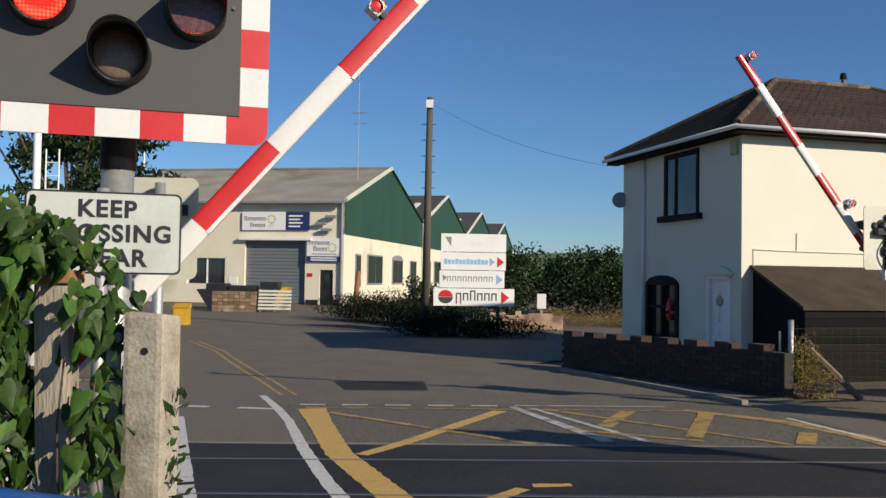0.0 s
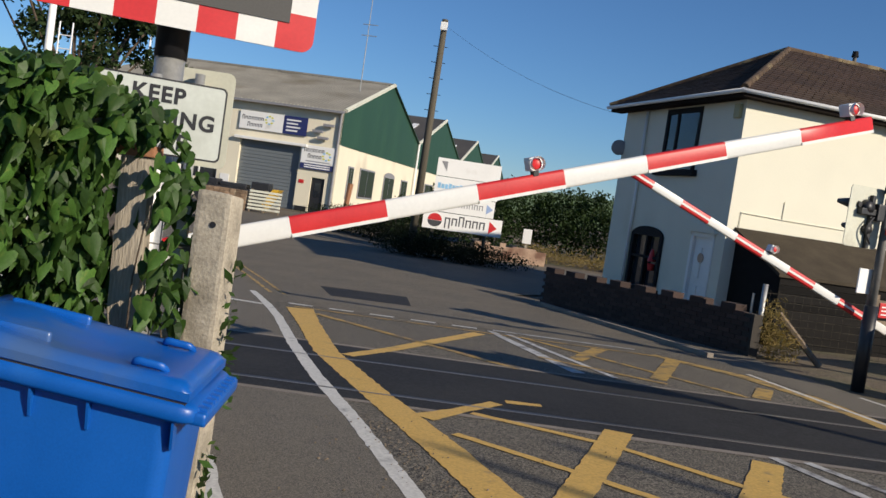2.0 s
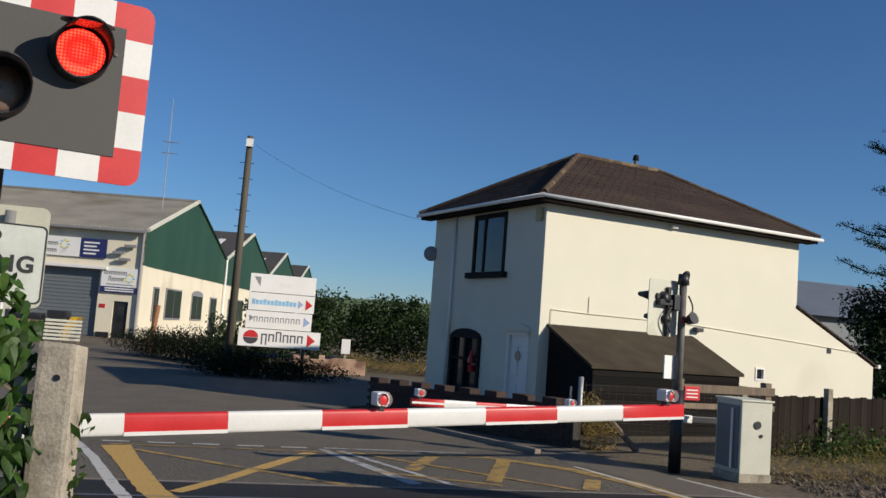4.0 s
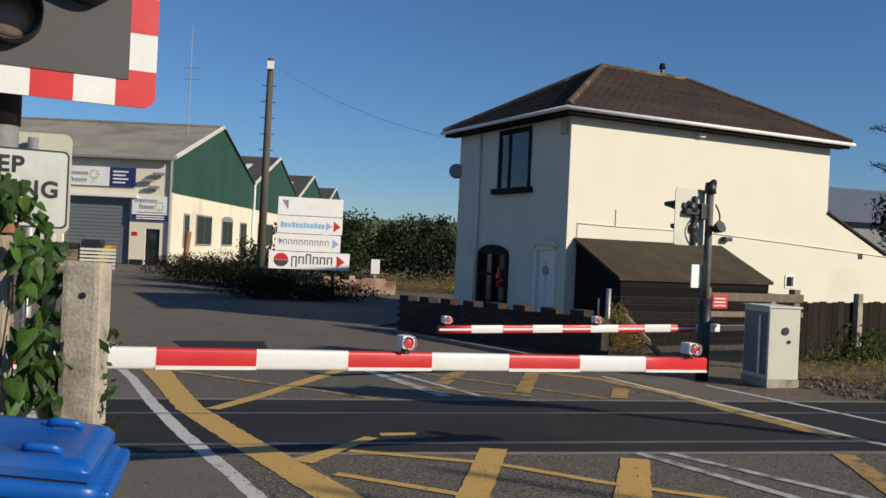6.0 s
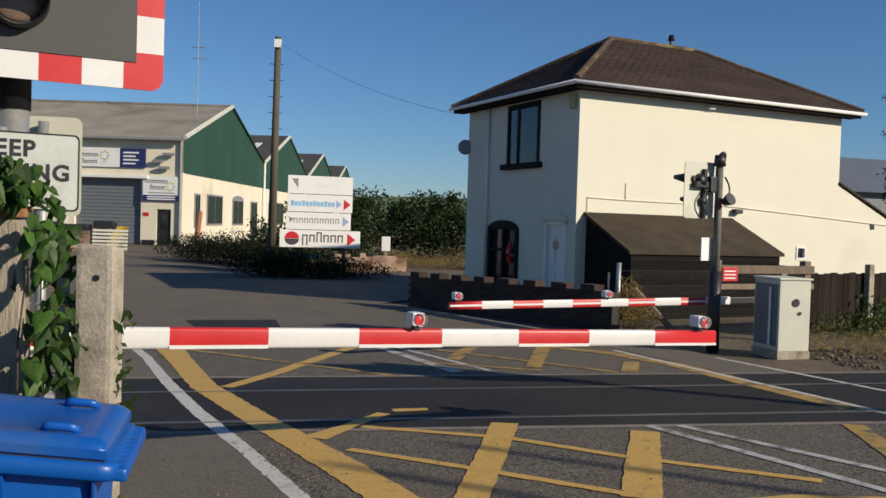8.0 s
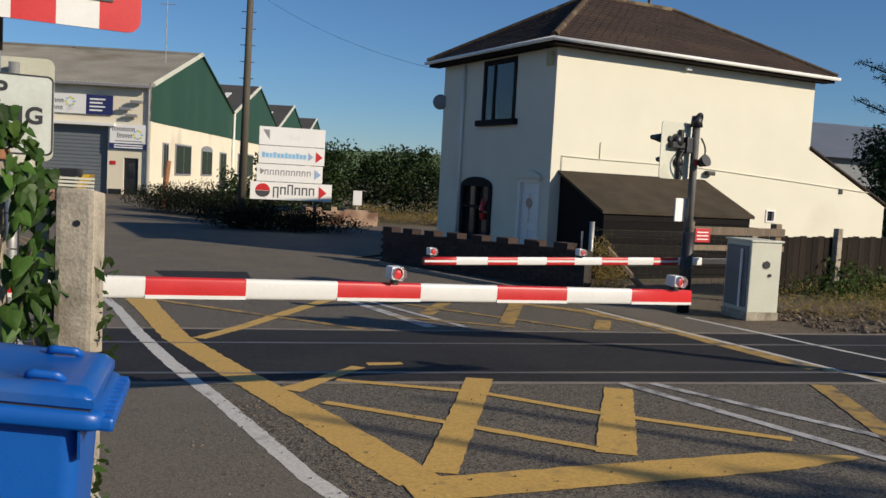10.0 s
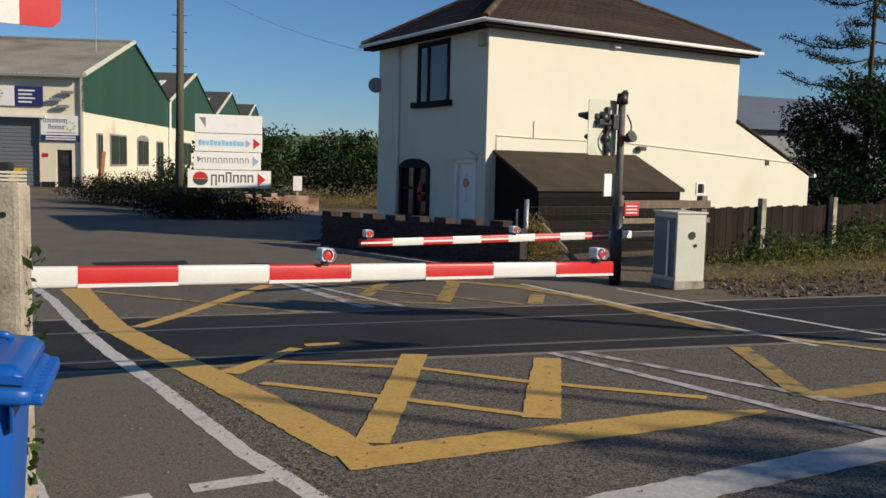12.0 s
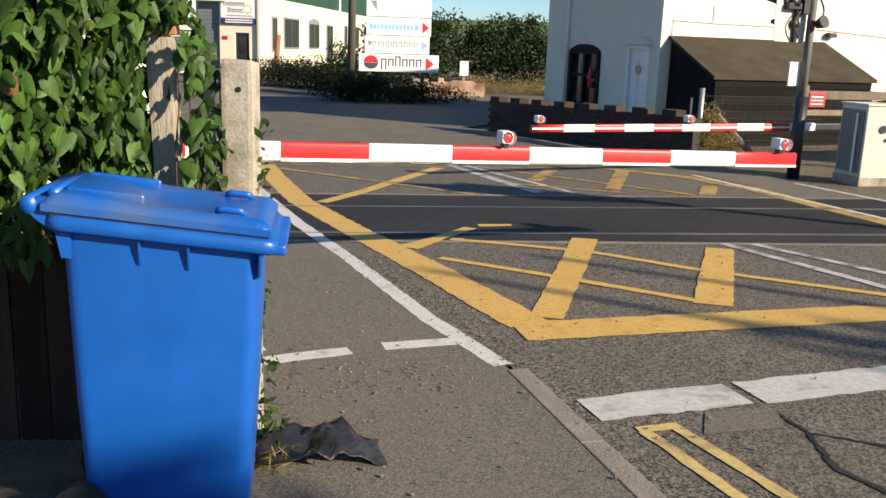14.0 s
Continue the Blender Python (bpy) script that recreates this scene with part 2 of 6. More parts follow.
M_GREY_WOOD = material("silvered_wood", (0.33, 0.285, 0.22), 0.9, vary=0.4, scale=6, grain=50, bump=0.5, stretch=(3, 3, 0.4), random=0.1)
M_DARK_WOOD = material("dark_stained_fence", (0.048, 0.027, 0.019), 0.95, vary=0.4, scale=5, grain=45, bump=0.5, stretch=(3, 3, 0.35), random=0.35, spec=0.15)
M_FENCE = material("weathered_fence_board", (0.024, 0.0185, 0.014), 0.95, vary=0.4, scale=5, grain=45, bump=0.5, stretch=(3, 3, 0.35), random=0.35, spec=0.15)
M_BLUE = material("blue_bin_plastic", (0.003, 0.090, 0.385), 0.42, vary=0.14, scale=5, grain=160, bump=0.08, dist=0.003, dirt=(0.02, 0.12, 0.38), dirt_at=0.66)
M_LID = material("dusty_blue_lid_plastic", (0.003, 0.090, 0.385), 0.36, vary=0.14, scale=5, grain=160, bump=0.08, dist=0.003, dirt=(0.05, 0.11, 0.26), dirt_at=0.54)
M_RUBBER = material("black_rubber", (0.02, 0.02, 0.02), 0.8, vary=0.3, scale=9, grain=60, bump=0.2)
M_GREEN = material("green_cladding", (0.018, 0.062, 0.035), 0.6, vary=0.2, scale=0.5, grain=6, bump=0.15, stretch=(1, 1, 0.3))
M_SHEET = material("grey_roof_sheet", (0.20, 0.19, 0.16), 0.85, vary=0.3, scale=0.6, grain=12, bump=0.2, dirt=(0.13, 0.115, 0.085))
M_BLUE_ROOF = material("blue_grey_roof_sheet", (0.13, 0.15, 0.18), 0.6, vary=0.25, scale=0.5, grain=9, bump=0.15, stretch=(1, 4, 1))
M_DARK_ROOF = material("dark_roof_sheet", (0.06, 0.055, 0.048), 0.85, vary=0.3, scale=0.6, grain=12, bump=0.2)
M_SHUTTER = material("grey_shutter_paint", (0.15, 0.17, 0.18), 0.5, vary=0.1, scale=0.8, grain=20, bump=0.05)
M_NAVY = material("navy_sign_paint", (0.022, 0.03, 0.12), 0.45, vary=0.1, scale=2, grain=20, bump=0.0)
M_CYAN = material("faded_blue_print", (0.25, 0.50, 0.72), 0.5, vary=0.2, scale=4, grain=20, bump=0.0)
M_PALEBLUE = material("pale_blue_print", (0.30, 0.40, 0.62), 0.5, vary=0.1, scale=4, grain=20, bump=0.0)
M_LIME = material("yellow_green_print", (0.62, 0.62, 0.06), 0.5, vary=0.1, scale=4, grain=20, bump=0.0)
M_GREYPRINT = material("grey_print", (0.24, 0.24, 0.25), 0.5, vary=0.1, scale=4, grain=20, bump=0.0)
M_DARKPRINT = material("dark_print", (0.05, 0.05, 0.055), 0.5, vary=0.1, scale=4, grain=20, bump=0.0)
M_SIGN = material("white_sign_face", (0.80, 0.795, 0.765), 0.45, vary=0.05, scale=2, grain=20, bump=0.02, dirt=(0.60, 0.58, 0.52), dirt_at=0.72)
M_PLATE = material("aged_sign_face", (0.50, 0.53, 0.48), 0.5, vary=0.08, scale=5, grain=40, bump=0.03, dirt=(0.40, 0.42, 0.37), dirt_at=0.66)
M_CABINET = material("pale_grey_cabinet_paint", (0.57, 0.57, 0.465), 0.5, vary=0.1, scale=3, grain=40, bump=0.06, dirt=(0.36, 0.33, 0.26), dirt_at=0.68)
M_POLE = material("tarred_pole_wood", (0.090, 0.078, 0.055), 0.9, vary=0.4, scale=3, grain=30, bump=0.4, stretch=(5, 5, 0.4))
M_BRICK = material("dark_red_brick", (0.046, 0.027, 0.021), 0.9, vary=0.3, scale=6, grain=50, bump=0.5, random=0.35)
M_MORTAR = material("wall_mortar", (0.036, 0.031, 0.025), 0.95, vary=0.2, scale=6, grain=50, bump=0.4)
M_OLD_BRICK = material("old_mixed_brick", (0.20, 0.135, 0.085), 0.95, vary=0.35, scale=5, grain=40, bump=0.5, random=0.45, dirt=(0.28, 0.23, 0.16))
M_EAVES = material("brown_eaves_stain", (0.016, 0.012, 0.010), 0.95, vary=0.3, scale=4, grain=40, bump=0.2, spec=0.1)
M_PINK = material("peeling_pink_paint", (0.52, 0.36, 0.25), 0.9, vary=0.2, scale=3, grain=20, bump=0.3, dirt=(0.22, 0.12, 0.08), dirt_at=0.58)
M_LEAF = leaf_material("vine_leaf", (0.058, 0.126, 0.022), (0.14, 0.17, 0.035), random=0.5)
# Darker copy of the vine leaf; the inner shade is in its colour
M_LEAF_STUFF = leaf_material("shade_toned_leaf_mass", (0.038, 0.082, 0.015), (0.07, 0.10, 0.02), island=0.5)
M_LEAF_BROWN = leaf_material("withered_leaf", (0.15, 0.075, 0.025), (0.20, 0.12, 0.04), random=0.4)
M_HEDGE = leaf_material("hedge_leaf", (0.022, 0.042, 0.010), (0.045, 0.055, 0.014), island=0.5, rough=0.8)
M_CONIFER = leaf_material("conifer_leaf", (0.018, 0.040, 0.014), (0.035, 0.055, 0.015), island=0.5, rough=0.8)
M_DRYGRASS = leaf_material("dry_grass", (0.26, 0.19, 0.07), (0.15, 0.15, 0.04), island=0.4, rough=0.8)
# Bramble green darkened so the colour itself carries the shade on it
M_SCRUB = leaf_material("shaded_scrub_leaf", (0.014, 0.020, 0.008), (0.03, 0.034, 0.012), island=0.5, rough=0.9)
M_VERGE = leaf_material("verge_leaf", (0.045, 0.075, 0.016), (0.11, 0.10, 0.03), island=0.6, rough=0.7)
M_BARK = material("bark", (0.085, 0.062, 0.042), 0.95, vary=0.4, scale=8, grain=50, bump=0.7, dist=0.02)
M_HILL = material("far_field", (0.10, 0.15, 0.055), 1.0, vary=0.2, scale=0.02, grain=0.3, bump=0.0)
M_BALLAST = material("ballast_stone", (0.15, 0.115, 0.078), 0.95, vary=0.3, scale=4, grain=40, bump=0.5, island=0.4)
M_RED_GLOW = glowing("lit_red_lens", (1.0, 0.03, 0.015), 3.2)
ln, ll = M_RED_GLOW.node_tree.nodes, M_RED_GLOW.node_tree.links
dots = ln.new("ShaderNodeTexVoronoi")
dots.inputs["Scale"].default_value, dots.inputs["Randomness"].default_value = 56, 0.0
dr = ln.new("ShaderNodeMapRange")
dr.inputs["From Min"].default_value, dr.inputs["From Max"].default_value = 0.22, 0.55
dr.inputs["To Min"].default_value, dr.inputs["To Max"].default_value = 7.0, 0.9
dc = ln.new("ShaderNodeTexCoord")
ll.new(dc.outputs["Object"], dots.inputs["Vector"])
ll.new(dots.outputs["Distance"], dr.inputs["Value"])
ll.new(dr.outputs["Result"], ln["Principled BSDF"].inputs["Emission Strength"])
M_AMBER = material("unlit_amber_lens", (0.17, 0.115, 0.09), 0.3, vary=0.2, scale=40, grain=90, bump=0.2, spec=0.6)
M_REDLENS = material("unlit_red_lens", (0.10, 0.035, 0.035), 0.25, vary=0.2, scale=40, grain=90, bump=0.2, spec=0.6)
M_PLASTIC_BAG = material("black_polythene", (0.02, 0.02, 0.021), 0.35, vary=0.3, scale=6, grain=25, bump=0.6, dist=0.02)
M_ALARM = material("faded_yellow_plastic", (0.42, 0.36, 0.17), 0.5, vary=0.15, scale=8, grain=40, bump=0.05)
M_SKIP = material("yellow_skip_paint", (0.55, 0.33, 0.02), 0.5, vary=0.2, scale=3, grain=20, bump=0.1)
M_TERRACOTTA = material("rusty_cap", (0.30, 0.14, 0.07), 0.9, vary=0.3, scale=12, grain=60, bump=0.4)


# ---- mesh helpers ----
def part(name, bm, mat, parent=None, label="", smooth=False):
    """Links a bmesh as one mesh object, under a thing or part if one is given."""
    me = bpy.data.meshes.new(name)
    bmesh.ops.recalc_face_normals(bm, faces=bm.faces)
    if smooth:
        for f in bm.faces:
            f.smooth = True
    bm.to_mesh(me)
    bm.free()
    me.materials.append(mat)
    ob = new(name, me)
    if parent:
        ob.parent = parent
    if label:
        ob["label"] = label
    return ob


def thing(name, label, category, m=None, group="", kind=""):
    ob = new(name)
    ob.empty_display_size = 0.2
    if m is not None:
        ob.matrix_basis = m
    return tagged(ob, label, category, group, kind)


def box(x0, x1, y0, y1, z0, z1, bevel=0.0, bm=None):
    own = bmesh.new()
    vs = [own.verts.new(p) for p in ((x0, y0, z0), (x1, y0, z0), (x1, y1, z0), (x0, y1, z0), (x0, y0, z1), (x1, y0, z1), (x1, y1, z1), (x0, y1, z1))]
    for f in ((3, 2, 1, 0), (4, 5, 6, 7), (0, 1, 5, 4), (1, 2, 6, 5), (2, 3, 7, 6), (3, 0, 4, 7)):
        own.faces.new([vs[i] for i in f])
    if bevel:
        bmesh.ops.bevel(own, geom=own.edges[:], offset=bevel, segments=2, affect="EDGES", profile=0.7)
    if bm is None:
        return own
    return merge(bm, own)


def merge(bm, other, m=None):
    me = bpy.data.meshes.new("scratch")
    if m is not None:
        other.transform(m)
    other.to_mesh(me)
    other.free()
    bm.from_mesh(me)
    bpy.data.meshes.remove(me)
    return bm


def tube(p, q, r0, r1=None, seg=12, bm=None, cap=True):
    """A tapered round bar from p to q."""
    p, q = Vector(p), Vector(q)
    r1 = r0 if r1 is None else r1
    own = bmesh.new()
    bmesh.ops.create_cone(own, cap_ends=cap, segments=seg, radius1=r0, radius2=r1, depth=(q - p).length)
    own.transform(Matrix.Translation((p + q) / 2) @ (q - p).to_track_quat("Z", "Y").to_matrix().to_4x4())
    if bm is None:
        return own
    return merge(bm, own)


def sweep(points, r, seg=8):
    """One round bar bent along a line of points."""
    bm = bmesh.new()
    pts = [Vector(p) for p in points]
    prev = None
    for i, p in enumerate(pts):
        d = (pts[min(i + 1, len(pts) - 1)] - pts[max(i - 1, 0)]).normalized()
        m = Matrix.Translation(p) @ d.to_track_quat("Z", "Y").to_matrix().to_4x4()
        ring = [bm.verts.new(m @ Vector((r * math.cos(2 * math.pi * k / seg), r * math.sin(2 * math.pi * k / seg), 0))) for k in range(seg)]
        if prev:
            shift = min(range(seg), key=lambda s: (ring[s].co - prev[0].co).length)
            ring = ring[shift:] + ring[:shift]
            for k in range(seg):
                j = (k + 1) % seg
                bm.faces.new((prev[k], prev[j], ring[j], ring[k]))
        else:
            bm.faces.new(ring[::-1])
        prev = ring
    bm.faces.new(prev)
    return bm


def prism(points, axis_vec, bm=None):
    """A flat polygon pushed along a vector."""
    own = bmesh.new()
    a = [own.verts.new(p) for p in points]
    b = [own.verts.new(Vector(p) + Vector(axis_vec)) for p in points]
    own.faces.new(a)
    own.faces.new(b[::-1])
    for i in range(len(a)):
        j = (i + 1) % len(a)
        own.faces.new((a[i], b[i], b[j], a[j]))
    if bm is None:
        return own
    return merge(bm, own)


def lettering(name, body, size, mat, parent, m, label="", depth=0.002, align="LEFT", space=1.0, wide=1.0, bold=0.0):
    """Words in the built-in font, as a mesh under a thing."""
    cu = bpy.data.curves.new(name, "FONT")
    cu.body, cu.size, cu.extrude, cu.align_x = body, size, depth, align
    cu.space_character, cu.offset = space, bold
    tmp = bpy.data.objects.new(name, cu)
    scene.collection.objects.link(tmp)
    bpy.context.view_layer.update()
    me = bpy.data.meshes.new_from_object(tmp.evaluated_get(bpy.context.evaluated_depsgraph_get()))
    bpy.data.objects.remove(tmp)
    me.transform(Matrix.Diagonal((wide, 1, 1, 1)))
    me.materials.clear()
    me.materials.append(mat)
    ob = new(name, me)
    ob.parent = parent
    ob.matrix_basis = m
    if label:
        ob["label"] = label
    return ob


def ribbon(points, widths, lift, step=0.35, ragged=0.012, thick=0.0):
    """A painted strip that lies on the ground along a line."""
    bm = bmesh.new()
    line = [(Vector((points[0][0], points[0][1])), widths[0])]
    for (a, b), (wa, wb) in zip(zip(points, points[1:]), zip(widths, widths[1:])):
        a, b = Vector(a[:2]), Vector(b[:2])
        k = max(1, int((b - a).length / step))
        for i in range(1, k + 1):
            line.append((a.lerp(b, i / k), wa + (wb - wa) * i / k))
    prev = None
    for i, (p, w) in enumerate(line):
        d = (line[min(i + 1, len(line) - 1)][0] - line[max(i - 1, 0)][0]).normalized()
        side = Vector((-d.y, d.x))
        pair = []
        for s in (-1, 1):
            q = p + side * s * (w / 2 + random.uniform(-ragged, ragged))
            pair.append(bm.verts.new((q.x, q.y, ground_z(q.x, q.y) + lift)))
        if prev:
            bm.faces.new((prev[0], pair[0], pair[1], prev[1]))
        prev = pair
    return bm


def sheet(outline, lift, step=1.0):
    """A paved area on the ground, cut to an outline (convex enough for a fan of strips)."""
    bm = bmesh.new()
    face = bm.faces.new([bm.verts.new((x, y, 0)) for x, y in outline])
    xs, ys = [p[0] for p in outline], [p[1] for p in outline]
    for axis, lo, hi in ((0, min(xs), max(xs)), (1, min(ys), max(ys))):
        k = lo + step
        while k < hi:
            no = (1, 0, 0) if axis == 0 else (0, 1, 0)
            co = (k, 0, 0) if axis == 0 else (0, k, 0)
            bmesh.ops.bisect_plane(bm, geom=bm.verts[:] + bm.edges[:] + bm.faces[:], plane_co=co, plane_no=no)
            k += step
    for v in bm.verts:
        v.co.z = ground_z(v.co.x, v.co.y) + lift
    return bm


# ---- ground, road and markings ----
def build_ground():
    bm = bmesh.new()
    xs = [-2400, -700, -250, -110, -60] + [i * 1.0 for i in range(-40, 41)] + [60, 110, 250, 700, 2400]
    ys = [-1500, -400, -120, -50] + [i * 1.0 for i in range(-30, 76)] + [90, 120, 180, 300, 600, 1200, 2600]
    grid = [[bm.verts.new((x, y, ground_z(x, y) - 0.03)) for x in xs] for y in ys]
    for j in range(len(ys) - 1):
        for i in range(len(xs) - 1):
            bm.faces.new((grid[j][i], grid[j][i + 1], grid[j + 1][i + 1], grid[j + 1][i]))
    tagged(part("ground", bm, M_EARTH, smooth=True), "dry earth and rough grass reaching the horizon", "ground", kind="structure")


build_ground()
road = tagged(part("road", sheet([(0.55, 4.66), (2.3, -6), (14, -6), (5.9, 9.2), (5.0, 12.6), (3.4, 14.6), (1.9, 17.5), (1.3, 20.5), (4.2, 25), (14, 28), (14, 34), (2, 33.5), (-1.0, 32),
      (-1.5, 48), (-24, 49), (-24, 34), (-9.4, 28.5), (-4.6, 18.8), (-3.08, 14.68), (-1.51, 10.17), (-0.5, 7.35)], 0.0), M_ROAD),
      "worn grey asphalt road with coarse stone chips", "road", kind="structure")
tagged(part("lane_surface", sheet([(-2.6, 13.75), (2.7, 13.6), (3.4, 14.6), (1.9, 17.5), (1.3, 20.5), (4.2, 25), (14, 28), (14, 34), (2, 33.5), (-1.0, 32), (-1.5, 48), (-24, 49), (-24, 34),
      (-9.4, 28.5), (-4.6, 18.8), (-3.08, 14.68)], 0.003), M_LANE), "smooth sunlit asphalt lane leading to the yard", "road", kind="structure")
tagged(part("footway", sheet([(0.52, 4.66), (3.05, -6), (-6, -6), (-6, 13.2), (-9, 28), (-9.3, 28.5), (-4.55, 18.8), (-3.06, 14.68), (-1.49, 10.17), (-0.48, 7.35)], 0.003), M_WALKWAY),
       "dark fine asphalt footway beside the road", "pavement", kind="structure")
tagged(part("footway_east", sheet([(5.9, 9.2), (5.0, 12.6), (4.6, 14.6), (2.0, 19.9), (1.2, 20.6), (1.85, 17.5), (3.35, 14.6), (4.2, 12.4), (5.0, 9.2)], 0.003), M_WALKWAY),
       "narrow asphalt footway beside the garden wall", "pavement", kind="structure")
crossing = tagged(part("crossing_panels", sheet([(-4.6, 7.95), (8.5, 7.75), (8.5, 10.35), (-4.6, 10.6)], 0.0035), M_PANEL),
                  "black rubber crossing panels between the rails", "level crossing", kind="structure")
for y in (8.27, 9.71):
    for w, lift, dy, mat, nm in ((0.036, 0.0078, 0, M_RAIL, "rail"), (0.05, 0.0047, 0.06, M_BLACK, "flangeway")):
        ob = part(nm, ribbon([(-16, y + dy), (30, y + dy - 0.1)], [w, w], lift, 1.0, 0), mat)
        tagged(ob, "polished steel rail set flush in the crossing" if nm == "rail" else "dark groove beside the rail", "rail", kind="structure")
for y in (8.62, 9.36):
    tagged(part("panel_joint", ribbon([(-4.6, y), (8.5, y - 0.04)], [0.010, 0.010], 0.0045, 1.0, 0.002), M_PANEL), "dusty joint between crossing panels", "joint", kind="structure")
for y0 in (7.93, 10.6):
    tagged(part("panel_edge", ribbon([(-4.6, y0 + 0.02), (8.5, y0 - 0.2)], [0.09, 0.09], 0.0048, 0.6, 0.012), M_KERB), "dusty concrete edge strip of the crossing", "edging", kind="structure")


def line(points, widths, mat, label, lift=0.0052, ragged=0.011):
    return tagged(part("road_marking", ribbon(points, widths, lift, 0.07, ragged * 0.55), mat), label, "road marking", kind="structure")


# white edge of the footway
line([(-3.08, 14.68), (-2.53, 13.3), (-2.12, 12.16), (-1.51, 10.17), (-0.99, 8.64), (-0.5, 7.35), (0.14, 5.53), (0.5, 4.68)], [0.10, 0.12, 0.12, 0.13, 0.13, 0.12, 0.12, 0.11], M_WHITE_LINE, "white edge line between footway and road")
for a, b in (((-3.98, 13.5), (-3.51, 13.4)), ((-3.07, 13.31), (-2.55, 13.2)), ((-0.76, 4.75), (-0.31, 4.92)), ((-0.13, 4.99), (0.27, 5.08))):
    line([a, b], [0.13, 0.13], M_WHITE_LINE, "short white dash across the footway", 0.0060)
for y0, y1 in ((12.45, 9.93), (9.80, 8.66), (8.55, 8.06), (7.94, 7.42), (7.25, 6.1), (5.9, 4.9)):
    line([(-3.58 + (12.4 - y) * 0.367, y) for y in (y0, y1)], [0.14, 0.14], M_WHITE_LINE, "broken white line along the fence", 0.0060)
# stop line and double yellow lines
line([(0.83, 4.07), (1.60, 4.27)], [0.27, 0.28], M_WHITE_STOP, "broad white stop line", ragged=0.02)
line([(1.66, 4.28), (6.4, 5.5)], [0.29, 0.30], M_WHITE_STOP, "broad white stop line", ragged=0.02)
line([(1.03, 3.83), (1.22, 3.23), (1.9, 1.1), (2.9, -3)], [0.062] * 4, M_YELLOW_PALE, "pale worn yellow no-waiting line at the kerb", ragged=0.010)
line([(1.18, 3.87), (1.41, 3.22), (2.1, 1.1), (3.1, -3)], [0.062] * 4, M_YELLOW_PALE, "pale worn yellow no-waiting line at the kerb", ragged=0.010)
line([(1.0, 3.84), (1.2, 3.89)], [0.06, 0.06], M_YELLOW_PALE, "yellow end bar of the no-waiting lines", 0.0060)
# yellow box
line([(-2.05, 13.25), (-1.7, 12.0), (-1.13, 9.99), (-0.42, 8.25), (0.2, 6.8), (0.75, 5.4)], [0.38, 0.30, 0.27, 0.27, 0.30, 0.30], M_YELLOW, "thick yellow edge of the box junction", ragged=0.016)
line([(0.66, 5.27), (3.0, 5.66), (3.55, 5.70)], [0.36, 0.34, 0.05], M_YELLOW, "thick yellow edge of the box junction", 0.0056, 0.016)
line([(1.61, 8.02), (0.87, 5.55)], [0.23, 0.21], M_YELLOW, "yellow cross bar of the box junction", 0.0060)
line([(2.69, 7.62), (2.02, 5.85)], [0.23, 0.26], M_YELLOW, "yellow cross bar of the box junction", 0.0060)
line([(0.28, 7.22), (1.11, 6.61), (1.95, 5.95)], [0.09] * 3, M_YELLOW, "thin yellow diagonal of the box junction", 0.0064)
line([(0.40, 7.98), (1.5, 7.5), (2.26, 6.83), (3.34, 6.10)], [0.09] * 4, M_YELLOW, "thin yellow diagonal of the box junction", 0.0064)
line([(0.02, 7.6), (0.30, 8.02), (0.62, 8.5)], [0.22, 0.13, 0.14], M_YELLOW, "yellow diagonal worn by traffic", 0.0068)
line([(0.70, 8.62), (1.02, 8.66)], [0.13, 0.10], M_YELLOW, "flaking remnant of yellow paint", 0.0068, 0.02)
line([(0.49, 13.07), (-0.54, 10.63), (-0.9, 9.93)], [0.19, 0.17, 0.16], M_YELLOW, "yellow cross bar of the box junction", 0.0060)
line([(-1.76, 12.9), (0.9, 10.5)], [0.11, 0.11], M_YELLOW_WORN, "thin yellow diagonal of the box junction", 0.0064)
line([(-2.15, 13.36), (0.6, 13.22), (2.9, 13.12)], [0.07] * 3, M_YELLOW_WORN, "thin yellow edge of the box junction", 0.0060)
for a, b in (((2.20, 13.2), (1.67, 11.75)), ((3.13, 12.9), (2.55, 11.05)), ((3.88, 11.4), (3.60, 10.65))):
    line([a, b], [0.20, 0.20], M_YELLOW_WORN, "worn yellow cross bar of the box junction", 0.0060)
line([(1.07, 13.25), (2.3, 11.9), (3.45, 10.62)], [0.09] * 3, M_YELLOW_WORN, "thin worn yellow diagonal of the box junction", 0.0064)
line([(1.2, 11.6), (2.6, 10.8)], [0.09] * 2, M_YELLOW_WORN, "thin worn yellow diagonal of the box junction", 0.0064)
line([(2.9, 13.2), (3.85, 12.25), (4.35, 11.2), (4.62, 9.9), (4.95, 8.4)], [0.16, 0.24, 0.27, 0.27, 0.22], M_YELLOW_WORN, "yellow edge line beside the footway", 0.0056)
# far give-way and centre lines
for k in range(5):
    x = -2.3 + k * 0.6
    line([(x, 13.67 - 0.02 * k), (x + 0.36, 13.66 - 0.02 * k)], [0.09, 0.09], M_WHITE_LINE, "short white dash of the far stop line", 0.0060)
line([(0.69, 13.62), (2.72, 13.53)], [0.08, 0.08], M_WHITE_WORN, "white line across the far lane", 0.0060)
line([(0.66, 13.5), (0.81, 12.98), (1.60, 10.75)], [0.10, 0.12, 0.17], M_WHITE_WORN, "worn white centre line", 0.0060)
line([(0.90, 13.4), (1.1, 12.9), (2.02, 10.75)], [0.09, 0.09, 0.09], M_WHITE_WORN, "worn white centre line", 0.0060)
